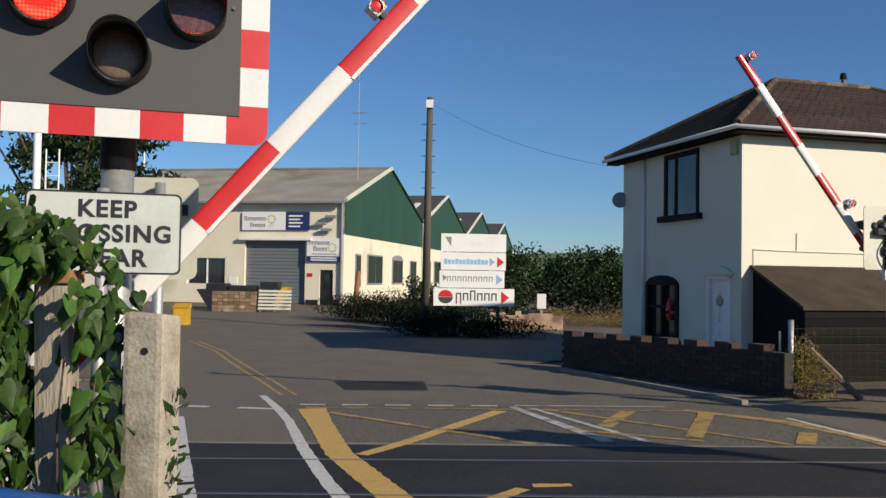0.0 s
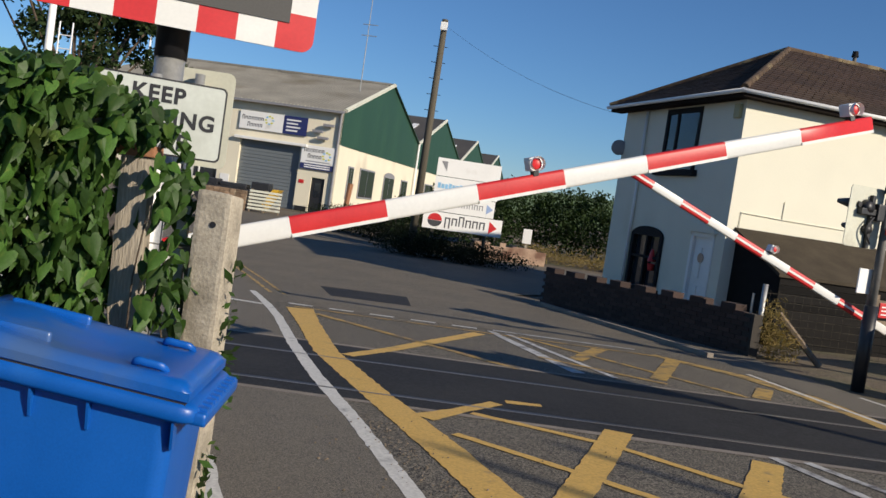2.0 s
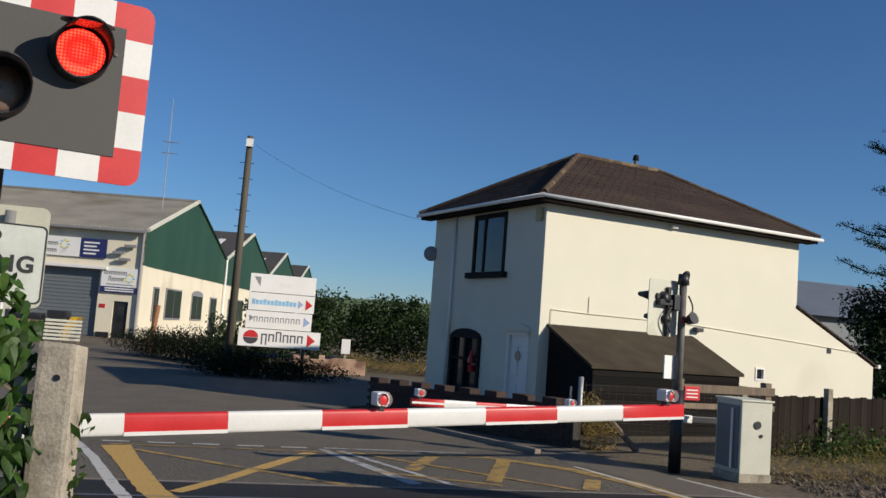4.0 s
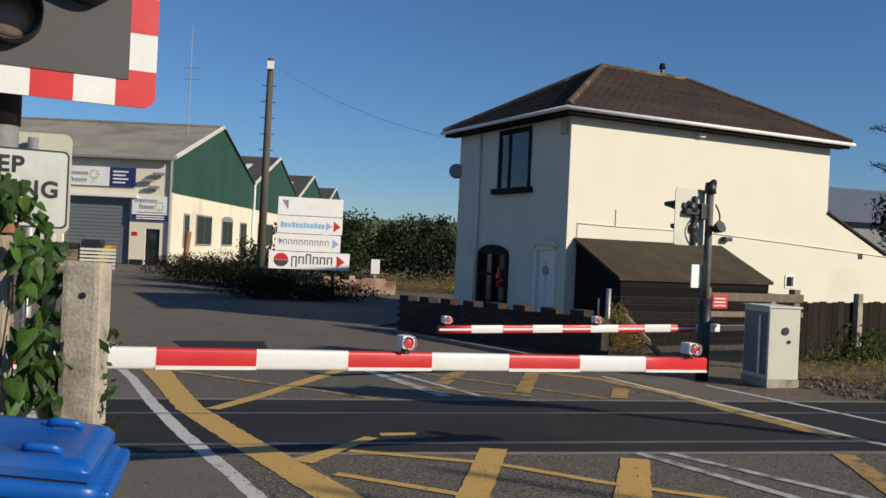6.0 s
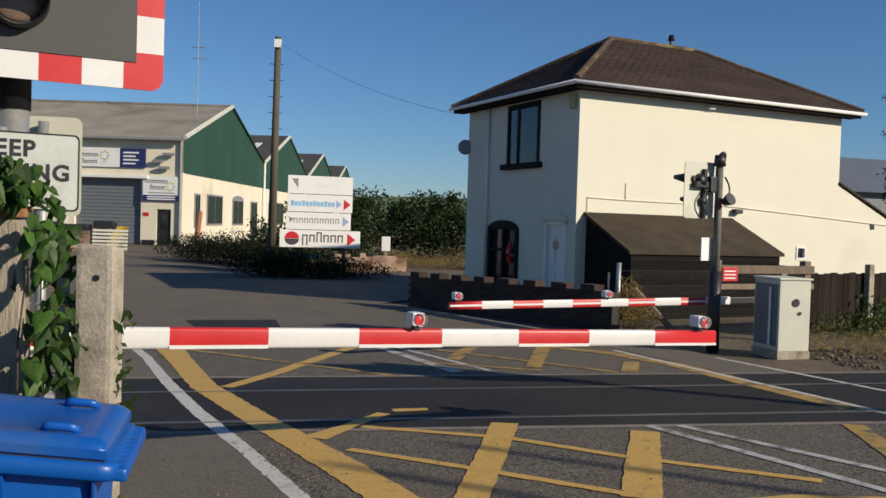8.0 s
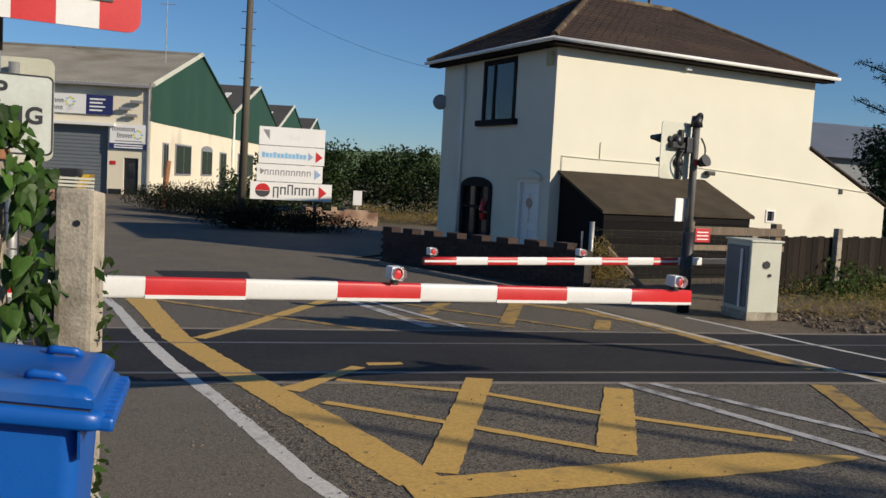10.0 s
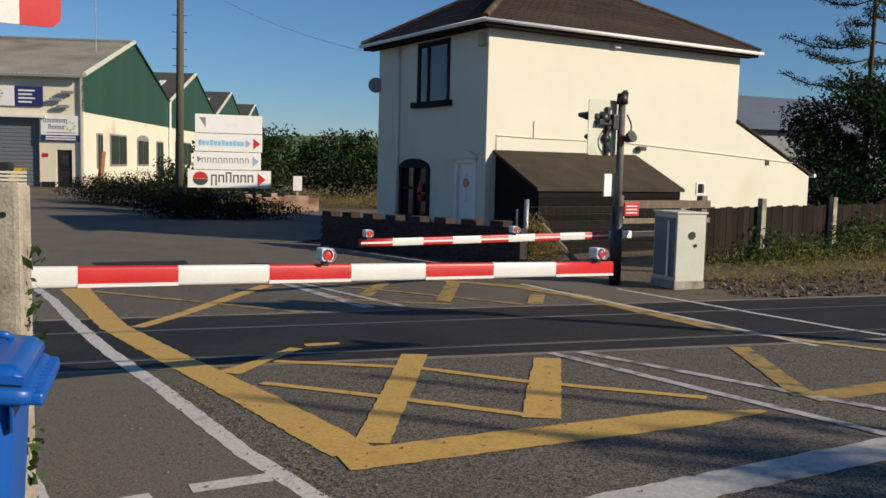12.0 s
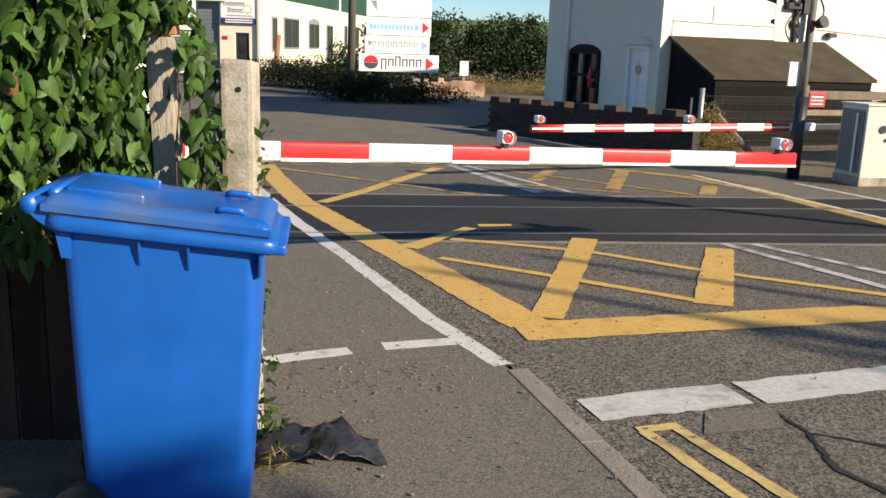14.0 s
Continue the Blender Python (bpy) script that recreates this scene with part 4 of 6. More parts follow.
def build_machine(name, label, m, w, d, h):
    top = thing(name, label, "barrier machine", m, group="barrier machines")
    body = part("cabinet_body", box(0, w, 0, d, 0.06, h, 0.012), M_CABINET, top)
    part("plinth", box(-0.012, w + 0.012, -0.012, d + 0.012, -0.12, 0.06, 0.006), M_CONCRETE, top)
    part("side_door", box(-0.022, -0.001, 0.05, d - 0.05, 0.12, h - 0.06, 0.006), M_SHUTTER, top, "grey side door")
    part("handle", tube((-0.05, 0.14, 0.12), (-0.05, 0.14, h - 0.1), 0.016, seg=8), M_WHITE, top, "long pale handle bar")
    part("roof_lip", box(-0.02, w + 0.02, -0.02, d + 0.02, h, h + 0.025, 0.008), M_CABINET, top)
    for x, z, r in ((0.24, h - 0.30, 0.055), (0.30, h - 0.44, 0.025)):
        part("scuff", tube((x, -0.012, z), (x, -0.001, z), r, r * 0.8, 9), M_BLACK, top, "dark scuffed fitting")
    return top


build_machine("barrier_machine", "pale grey barrier machine cabinet at the far kerb", pose(5.98, 11.72, ground_z(6, 11.8) + 0.02, 0, 0, 6), 0.46, 0.58, 1.0)
build_machine("barrier_machine", "grey barrier machine behind the vine-covered fence", pose(-2.5, 5.55, ground_z(-2.4, 5.7), 0, 0, 17.5), 0.45, 0.5, 0.85)


# ---- warning signals ----
def lamp_unit(top, x, z, lens_mat, label):
    r = 0.125
    lamp = part("lamp", tube((x, -0.02, z), (x, -0.075, z), r + 0.03, r + 0.022, 28), M_BLACK, top, label)
    bm = bmesh.new()
    bmesh.ops.create_uvsphere(bm, u_segments=24, v_segments=12, radius=r)
    bm.transform(pose(x, -0.075, z) @ Matrix.Diagonal((1, 0.22, 1, 1)))
    part("lens", bm, lens_mat, lamp, smooth=True)
    # long hood, cut back towards the bottom
    bm = bmesh.new()
    rings = []
    for rad in (r + 0.018, r + 0.026):
        back, front = [], []
        for i in range(28):
            a = 2 * math.pi * i / 28
            reach = 0.04 + 0.29 * max(0.0, 0.5 + 0.5 * math.sin(a)) ** 1.3
            back.append(bm.verts.new((x + rad * math.cos(a), -0.07, z + rad * math.sin(a))))
            front.append(bm.verts.new((x + (rad - 0.01) * math.cos(a), -0.07 - reach, z + (rad - 0.01) * math.sin(a) - 0.10 * reach)))
        rings.append((back, front))
    for back, front in rings:
        for i in range(28):
            j = (i + 1) % 28
            bm.faces.new((back[i], back[j], front[j], front[i]))
    for i in range(28):
        j = (i + 1) % 28
        bm.faces.new((rings[0][1][i], rings[0][1][j], rings[1][1][j], rings[1][1][i]))
    part("hood", bm, M_BLACK, lamp, "long black hood", True)
    return lamp


def rounded_plate(x0, x1, z0, z1, y0, y1, r):
    pts = []
    for cx, cz, a0 in ((x1 - r, z1 - r, 0), (x0 + r, z1 - r, 90), (x0 + r, z0 + r, 180), (x1 - r, z0 + r, 270)):
        for k in range(6):
            a = radians(a0 + k * 18)
            pts.append((cx + r * math.cos(a), y0, cz + r * math.sin(a)))
    return prism(pts, (0, y1 - y0, 0))


SIGNAL = pose(-1.531, 5.509, 2.347, 0, 0, 21)


def build_signal():
    top = thing("warning_signal", "level crossing warning signal with red and white bordered board", "traffic signal", SIGNAL, group="warning signals")
    W, H, B = 0.735, 1.0, 0.145
    part("backing_plate", rounded_plate(-W, W, 0, H, 0.0, 0.012, 0.07), M_STEEL, top)
    part("board", box(-W + B, W - B, -0.012, -0.004, B, H - B, 0.0), M_BOARD, top, "dark grey board")
    n = 7
    cell = 2 * W / n
    # lower and upper border, then the two sides
    for row, (z0, z1) in enumerate(((0, B), (H - B, H))):
        for k in range(n):
            x0, x1 = -W + k * cell, -W + (k + 1) * cell
            red = (n - 1 - k) % 2 == 0
            if k in (0, n - 1):
                bm = bmesh.new()
                r = 0.07
                corner = [(x, z) for x, z in ((x0, z0), (x1, z0), (x1, z1), (x0, z1))]
                pts = []
                out = ((-W if k == 0 else W), (0 if row == 0 else H))
                for cx, cz in corner:
                    if abs(cx - out[0]) < 1e-6 and abs(cz - out[1]) < 1e-6:
                        sx, sz = (1 if out[0] < 0 else -1), (1 if out[1] == 0 else -1)
                        arc = [(cx + sx * (r - r * math.cos(radians(t))), cz + sz * (r - r * math.sin(radians(t)))) for t in range(0, 91, 15)]
                        i = corner.index((cx, cz))
                        before = corner[i - 1]
                        if abs(before[0] - cx) > 1e-6:
                            arc = arc[::-1]
                        pts += arc
                    else:
                        pts.append((cx, cz))
                b = prism([(x, -0.004, z) for x, z in pts], (0, 0.004, 0))
            else:
                b = box(x0, x1, -0.004, -0.0005, z0, z1)
            part("border_panel", b, M_RED if red else M_BOOM_WHITE, top, "red reflective panel" if red else "white reflective panel")
    for sx in (-1, 1):
        x0, x1 = sorted((sx * W, sx * (W - B)))
        for z0, z1, red in ((B, 0.2, True), (0.2, 0.4, False), (0.4, 0.6, True), (0.6, 0.8, False), (0.8, H - B, True)):
            part("border_panel", box(x0, x1, -0.004, -0.0005, z0, z1), M_RED if red else M_BOOM_WHITE, top, "red reflective panel" if red else "white reflective panel")
    left = lamp_unit(top, -0.36, 0.66, M_RED_GLOW, "red lamp unit")
    right = lamp_unit(top, 0.36, 0.66, M_RED_GLOW, "red lamp unit")
    lamp_unit(top, 0.0, 0.40, M_AMBER, "unlit amber lamp unit")
    # Added discs, no real lamp part: they cover the always lit lenses
    blink_discs = []
    for lamp, x in ((left, -0.36), (right, 0.36)):
        bm = tube((0, 0, -0.126), (0, -0.006, -0.126), 0.134, 0.134, 28)
        sh = part("shutter", bm, M_REDLENS, lamp, "added dark disc that covers the lit lens between blinks")
        sh.matrix_basis = pose(x, -0.115, 0.66 + 0.126)
        blink_discs.append(sh)
    part("fixing", tube((0.55, -0.022, 0.70), (0.55, -0.011, 0.70), 0.010, seg=8), M_DULL_STEEL, top)
    post = part("post", tube((0.0, 0.23, -2.5), (0.0, 0.23, -0.12), 0.082, seg=20), M_STEEL, top, "galvanised post", True)
    part("post_sleeve", tube((0.0, 0.23, -0.14), (0.0, 0.23, 0.9), 0.09, seg=20), M_BLACK, top, "black upper sleeve", True)
    part("bracket", box(-0.2, 0.16, 0.012, 0.16, 0.2, 0.28, 0.006), M_BLACK, top)
    return top, blink_discs


signal, BLINK_DISCS = build_signal()


def build_keep_sign():
    top = thing("keep_clear_sign", "white KEEP CROSSING CLEAR plate with black lettering", "road sign", pose(-1.248, 5.66, 2.079, 0, 0, 20))
    part("plate", rounded_plate(-0.735, 0.0, -0.41, 0.0, 0.0, 0.008, 0.03), M_BLACK, top)
    part("face", rounded_plate(-0.725, -0.01, -0.40, -0.01, -0.004, -0.001, 0.025), M_PLATE, top, "aged white reflective face")
    for k, w in enumerate(("KEEP", "CROSSING", "CLEAR")):
        lettering("word", w, 0.118, M_BLACK, top, pose(-0.357, -0.0055, -0.125 - k * 0.122, 90, 0, 0), depth=0.0008, align="CENTER", space=1.12, bold=0.004)
    for x in (-0.60, -0.08):
        part("clip", tube((x, 0.02, -0.39), (x, 0.02, -0.03), 0.011, seg=8), M_STEEL, top)
    part("post", tube((-0.38, 0.045, -2.2), (-0.38, 0.045, 0.02), 0.03, seg=12), M_STEEL, top, "thin steel post", True)


build_keep_sign()


def build_back_sign():
    top = thing("sign_back", "grey back of a square road sign on a steel post", "road sign", pose(-1.22, 6.75, 1.62, 0, 0, 3))
    part("plate", rounded_plate(-0.80, -0.30, 0.02, 0.66, 0.0, 0.006, 0.05), M_CABINET, top)
    part("channel", box(-0.70, -0.36, -0.03, -0.002, 0.42, 0.49, 0.004), M_BLACK, top)
    part("post", tube((-0.52, -0.066, -1.75), (-0.52, -0.066, 0.62), 0.034, seg=12), M_STEEL, top, "dull round post", True)


build_back_sign()


def build_far_signal():
    top = thing("far_warning_signal", "warning signal seen from behind on a grey post", "traffic signal", pose(5.42, 12.47, ground_z(5.4, 12.5), 0, 0, 205), group="warning signals")
    part("post", tube((0, 0, 0.9), (0, 0, 2.6), 0.052, seg=16), M_DULL_STEEL, top, "dull grey post", True)
    part("post_sleeve", tube((0, 0, -0.05), (0, 0, 1.1), 0.085, seg=16), M_BLACK, top, "dark lower sleeve", True)
    part("board", rounded_plate(0.0, 0.58, 1.82, 2.60, -0.10, -0.09, 0.05), M_CABINET, top, "pale grey back of the board")
    part("bracket", box(-0.05, 0.44, -0.088, 0.0, 2.24, 2.32, 0.01), M_BLACK, top)
    part("bracket", box(0.20, 0.25, -0.088, -0.03, 1.82, 2.5, 0.01), M_BLACK, top)
    for x, z in ((0.14, 2.36), (0.42, 2.36), (0.28, 2.06)):
        lamp = part("lamp", tube((x, -0.10, z), (x, -0.42, z + 0.03), 0.09, 0.03, 18), M_BLACK, top, "black lamp hood", True)
        part("lamp_back", tube((x, -0.088, z), (x, -0.06, z), 0.045, 0.035, 12), M_BLACK, lamp)
    part("junction_box", box(0.07, 0.19, -0.088, 0.03, 2.18, 2.40, 0.02), M_BLACK, top, "black junction box")
    part("cable", sweep([(0.22 + 0.10 * math.sin(math.pi * i / 12), 0.0, 2.22 - 0.34 * (i / 12)) for i in range(13)], 0.012, 6), M_BLACK, top)
    part("post_cap", tube((0, 0, 2.55), (0, 0, 2.70), 0.085, 0.07, 14), M_BLACK, top, "black rounded cap", True)
    part("loudspeaker", tube((-0.02, 0.08, 2.05), (-0.02, 0.2, 2.1), 0.05, 0.09, 12), M_BLACK, top)
    part("cable", sweep([(-0.06 - 0.10 * math.sin(math.pi * i / 12), 0.05, 2.05 + 0.35 * (i / 12)) for i in range(13)], 0.012, 6), M_BLACK, top)
    part("small_plate", box(0.0, 0.24, -0.075, -0.055, 1.24, 1.56, 0.004), M_SIGN, top, "small white plate")
    part("red_tag", box(-0.05, 0.05, 0.054, 0.075, 2.02, 2.10, 0.004), M_RED, top, "small red tag")
    part("lamp_back", tube((0.30, -0.085, 2.34), (0.30, 0.0, 2.34), 0.10, 0.07, 16), M_BLACK, top, "black rounded lamp back", True)
    part("lamp_back", tube((0.24, -0.085, 2.06), (0.24, -0.02, 2.06), 0.07, 0.05, 16), M_BLACK, top, "black rounded lamp back", True)
    part("cap_loop", sweep([(0.07 - 0.14 * (i / 10), 0.06 * math.sin(math.pi * i / 10), 2.62 + 0.10 * math.sin(math.pi * i / 10)) for i in range(11)], 0.03, 8), M_BLACK, top, "black curved cap")


build_far_signal()


# ---- bin, post, vine and fence at the near left ----
def build_bin():
    top = thing("wheelie_bin", "bright blue plastic wheelie bin with closed lid", "wheelie bin", pose(-1.147, 2.905, ground_z(-0.8, 3.2) - 0.006, 0, 0, 5) @ pose(0.54, 0, 0, 0, 1.5, 0) @ pose(-0.54, 0, 0) @ Matrix.Diagonal((0.945, 0.76, 1.125, 1)))
    L, W, H = 0.73, 0.575, 0.97           # along x (hinge at 0), along y
    bm = bmesh.new()
    def ring(z, x0, x1, y0, y1, r=0.05):
        out = []
        for cx, cy, a0 in ((x1 - r, y1 - r, 0), (x0 + r, y1 - r, 90), (x0 + r, y0 + r, 180), (x1 - r, y0 + r, 270)):
            for k in range(5):
                a = radians(a0 + k * 22.5)
                out.append(bm.verts.new((cx + r * math.cos(a), cy + r * math.sin(a), z)))
        return out
    rs = [ring(0.02, 0.115, 0.625, 0.07, 0.505), ring(0.05, 0.105, 0.640, 0.05, 0.525), ring(0.45, 0.075, 0.660, 0.03, 0.545), ring(0.90, 0.05, 0.675, 0.012, 0.563), ring(0.955, 0.045, 0.68, 0.01, 0.565)]
    for a, b in zip(rs, rs[1:]):
        for i in range(20):
            j = (i + 1) % 20
            bm.faces.new((a[i], a[j], b[j], b[i]))
    bm.faces.new(rs[0][::-1])
    bm.faces.new(rs[-1])
    part("body", bm, M_BLUE, top, "tapered blue body", True)
    # deep rolled rim that overhangs the body, with a grip ledge at the front
    bm = bmesh.new()
    rs = [ring(0.922, 0.045, 0.70, 0.0, 0.575), ring(0.914, 0.025, 0.722, -0.03, 0.605), ring(0.922, 0.015, 0.734, -0.038, 0.613), ring(0.947, 0.015, 0.734, -0.038, 0.613), ring(0.957, 0.026, 0.722, -0.026, 0.60)]
    for a, b in zip(rs, rs[1:]):
        for i in range(20):
            j = (i + 1) % 20
            bm.faces.new((a[i], a[j], b[j], b[i]))
    bm.faces.new(rs[-1])
    bm.faces.new(rs[0][::-1])
    rim = part("rim", bm, M_BLUE, top, "thick rolled rim", True)
    part("grip_ledge", box(0.70, 0.758, -0.012, 0.587, 0.914, 0.945, 0.010), M_BLUE, rim, smooth=True)
    for k in range(9):
        y = 0.02 + k * 0.063
        part("grip_tooth", box(0.722, 0.755, y, y + 0.034, 0.94, 0.953, 0.004), M_BLUE, rim)
    for x in (0.292, 0.445, 0.672):
        part("rib", prism([(x, -0.024, 0.918), (x, -0.014, 0.885), (x, 0.002, 0.845), (x, 0.04, 0.84), (x, 0.04, 0.918)], (0.007, 0, 0)), M_BLUE, top)
    part("rib", prism([(0.035, 0.0, 0.918), (0.055, 0.0, 0.84), (0.085, 0.0, 0.84), (0.085, 0.0, 0.918)], (0, 0.55, 0)), M_BLUE, top)
    # lid: rolled edge, humped at the hinge, dished towards the front
    bm = bmesh.new()
    def lid_z(u, v):
        edge = min(u, 1 - u) * 0.73, min(v, 1 - v) * 0.6
        lip = min(1.0, min(edge) / 0.035)
        hump = 0.020 * math.exp(-((u - 0.16) / 0.16) ** 2) * math.sin(math.pi * v) ** 0.6
        dish = 0.020 * math.exp(-((u - 0.62) / 0.20) ** 2 - ((v - 0.5) / 0.28) ** 2)
        return 0.985 + 0.020 * math.sin(lip * math.pi / 2) + hump - dish
    nu, nv = 28, 18
    grid = [[bm.verts.new((0.004 + 0.704 * i / nu, -0.028 + 0.631 * j / nv, lid_z(i / nu, j / nv))) for j in range(nv + 1)] for i in range(nu + 1)]
    for i in range(nu):
        for j in range(nv):
            bm.faces.new((grid[i][j], grid[i + 1][j], grid[i + 1][j + 1], grid[i][j + 1]))
    loop = [grid[i][0] for i in range(nu + 1)] + [grid[nu][j] for j in range(1, nv + 1)] + [grid[i][nv] for i in range(nu - 1, -1, -1)] + [grid[0][j] for j in range(nv - 1, 0, -1)]
    low = [bm.verts.new((v.co.x, v.co.y, 0.965)) for v in loop]
    foot = [bm.verts.new((0.36 + (v.co.x - 0.36) * 0.96, 0.288 + (v.co.y - 0.288) * 0.96, 0.9585)) for v in loop]
    for p, q in ((loop, low), (low, foot)):
        for i in range(len(p)):
            j = (i + 1) % len(p)
            bm.faces.new((p[i], p[j], q[j], q[i]))
    bm.faces.new(foot)
    lid = part("lid", bm, M_LID, top, "blue lid with a dusty dished top", True)
    for f in lid.data.polygons:
        f.use_smooth = f.normal.z > 0.5
    part("seam", box(0.03, 0.70, -0.02, 0.595, 0.950, 0.9595), M_RUBBER, lid, "dark strip along the seam under the lid")
    for y in (0.075, 0.47):
        part("lid_rib", box(0.06, 0.30, y, y + 0.03, 0.995, 1.026, 0.010), M_LID, lid, smooth=True)
    part("hinge_step", tube((0.03, 0.03, 1.004), (0.03, 0.545, 1.004), 0.018, seg=10), M_BLUE, lid, smooth=True)
    for y in (0.055, 0.46):
        part("lid_handle", sweep([(0.575 + 0.045 * math.cos(math.pi * i / 12), y + 0.04 - 0.035 * min(1.0, 1.5 * math.sin(math.pi * i / 12)), 0.998 + 0.018 * min(1.0, 1.6 * math.sin(math.pi * i / 12))) for i in range(13)], 0.010), M_BLUE, lid, "looped blue handle", True)
    for y in (0.0, 0.52):
        part("hinge_lug", prism([(0.05, y, 0.90), (-0.015, y, 0.935), (-0.058, y, 0.965), (-0.056, y, 0.992), (0.05, y, 1.0)], (0, 0.05, 0)), M_BLUE, top)
    part("hinge_bar", tube((-0.036, -0.02, 0.975), (-0.036, 0.595, 0.975), 0.024, seg=12), M_BLUE, top, "hinge and lifting bar", True)
    # the top falls a little towards the front
    for ob in [c for c in top.children_recursive if c.type == "MESH"]:
        for v in ob.data.vertices:
            if v.co.z > 0.75:
                v.co.z -= (v.co.x - 0.36) * 0.075
    for y in (-0.012, 0.54):
        w = part("wheel", tube((0.085, y, 0.10), (0.085, y + 0.05, 0.10), 0.10, seg=20), M_RUBBER, top, "black rubber wheel")
        part("hub", tube((0.085, y - 0.004, 0.10), (0.085, y + 0.054, 0.10), 0.05, seg=14), M_BLACK, w)


build_bin()
bank = bmesh.new()
cols = [[bank.verts.new((x, y, ground_z(x, y) - 0.008 + 0.085 * math.exp(-((x + 1.28) / 0.42) ** 2 - ((y - 3.15) / 0.5) ** 2) + 0.006 * noise.noise(Vector((x * 7, y * 7, 0)))))
         for y in [2.0 + 0.12 * i for i in range(15)]] for x in [-0.45 - 0.08 * i for i in range(28)]]
for c, d in zip(cols, cols[1:]):
    for i in range(14):
        bank.faces.new((c[i], d[i], d[i + 1], c[i + 1])[::-1])
tagged(part("earth_bank", bank, M_EARTH, smooth=True), "low bank of dark earth under the bin", "ground", kind="structure")


def tapered_post(name, label, mat, m, w, d, h, cap=None):
    top = thing(name, label, "fence post", m)
    bm = box(-w / 2, w / 2, -d / 2, d / 2, -0.2, h, 0.018)
    for v in bm.verts:
        n = noise.noise(v.co * 4)
        v.co.x += n * 0.006
        if v.co.z > h - 0.05:
            v.co.z += n * 0.02
    part("shaft", bm, mat, top)
    if cap:
        part("cap", box(-w / 2 - 0.012, w / 2 + 0.012, -d / 2 - 0.012, d / 2 + 0.012, h - 0.005, h + 0.035, 0.01), cap, top, "rusty cap")
    return top


cp = tapered_post("concrete_post", "lichen-spotted concrete fence post", M_CONCRETE, pose(-0.688, 3.83, ground_z(-0.67, 3.8), 0, 0, -6), 0.126, 0.135, 1.56)
for z in (1.45,):
    part("hole", tube((0.01, -0.071, z), (0.01, -0.067, z), 0.011, seg=10), M_BLACK, cp, "dark bolt hole")
tapered_post("timber_post", "grey weathered timber post with rusty cap", M_GREY_WOOD, pose(-0.935, 3.84, ground_z(-1, 3.8), 0, -2.0, 4), 0.108, 0.09, 1.655, M_TERRACOTTA)


def build_mesh_fence():
    top = thing("mesh_fence", "rusting steel mesh fence under the vine", "fence")
    z0 = ground_z(-0.8, 3.9)
    part("stay", box(-0.835, -0.795, 3.84, 3.86, z0, z0 + 1.5, 0.003), M_STEEL, top, "flat steel stay")
    for k in range(12):
        z = z0 + 0.15 + k * 0.12
        part("wire", tube((-3.4, 3.90, z), (-0.74, 3.88, z), 0.003, seg=5), M_STEEL, top)
    for k in range(22):
        x = -3.3 + k * 0.12
        part("wire", tube((x, 3.895, z0 + 0.1), (x, 3.885, z0 + 1.5), 0.003, seg=5), M_STEEL, top)
    part("frame_bar", tube((-0.765, 3.80, z0 + 0.4), (-0.765, 3.80, z0 + 1.36), 0.008, seg=6), M_POLE, top, "rusty rod")
    part("frame_bar", tube((-0.765, 3.80, z0 + 1.36), (-0.82, 3.81, z0 + 1.36), 0.008, seg=6), M_POLE, top, "rusty rod")


build_mesh_fence()


def build_board_fence():
    top = thing("board_fence", "dark brown boarded fence behind the bin", "fence")
    mesh = None
    for k in range(22):
        x = -3.9 + k * 0.135
        z = ground_z(x, 3.75)
        if mesh is None:
            ob = part("board", box(0, 0.128, 0, 0.02, 0.0, 0.86, 0.004), M_DARK_WOOD, top)
            mesh = ob.data
        else:
            ob = new("board", mesh)
            ob.parent = top
        ob.matrix_basis = pose(x, 3.775 + 0.004 * (k % 2), z)
    part("rail", box(-3.9, -1.2, 3.80, 3.84, 0.62, 0.70), M_DARK_WOOD, top)


build_board_fence()


def heart_leaf(size=1.0, curl=0.15):
    """A pointed heart-shaped leaf, stalk at the origin, tip towards -z, face towards -y."""
    half = [(0, -0.02), (0.20, 0.14), (0.40, 0.10), (0.46, -0.12), (0.36, -0.42), (0.18, -0.72), (0.0, -1.0)]
    bm = bmesh.new()
    mid = [bm.verts.new((0, -0.02 * size, z * size)) for z in (-0.02, -0.12, -0.42, -0.72, -1.0)]
    for s in (-1, 1):
        e = [bm.verts.new((s * x * size, (abs(x) * curl * 1.2 + (z * z) * curl * 0.8) * size, z * size)) for x, z in half[1:6]]
        seq = [(mid[0], e[0], e[1], mid[1]), (mid[1], e[1], e[2]), (mid[1], e[2], e[3], mid[2]), (mid[2], e[3], e[4], mid[3]), (mid[3], e[4], mid[4])]
        for f in seq:
            bm.faces.new(f if s > 0 else f[::-1])
    return bm


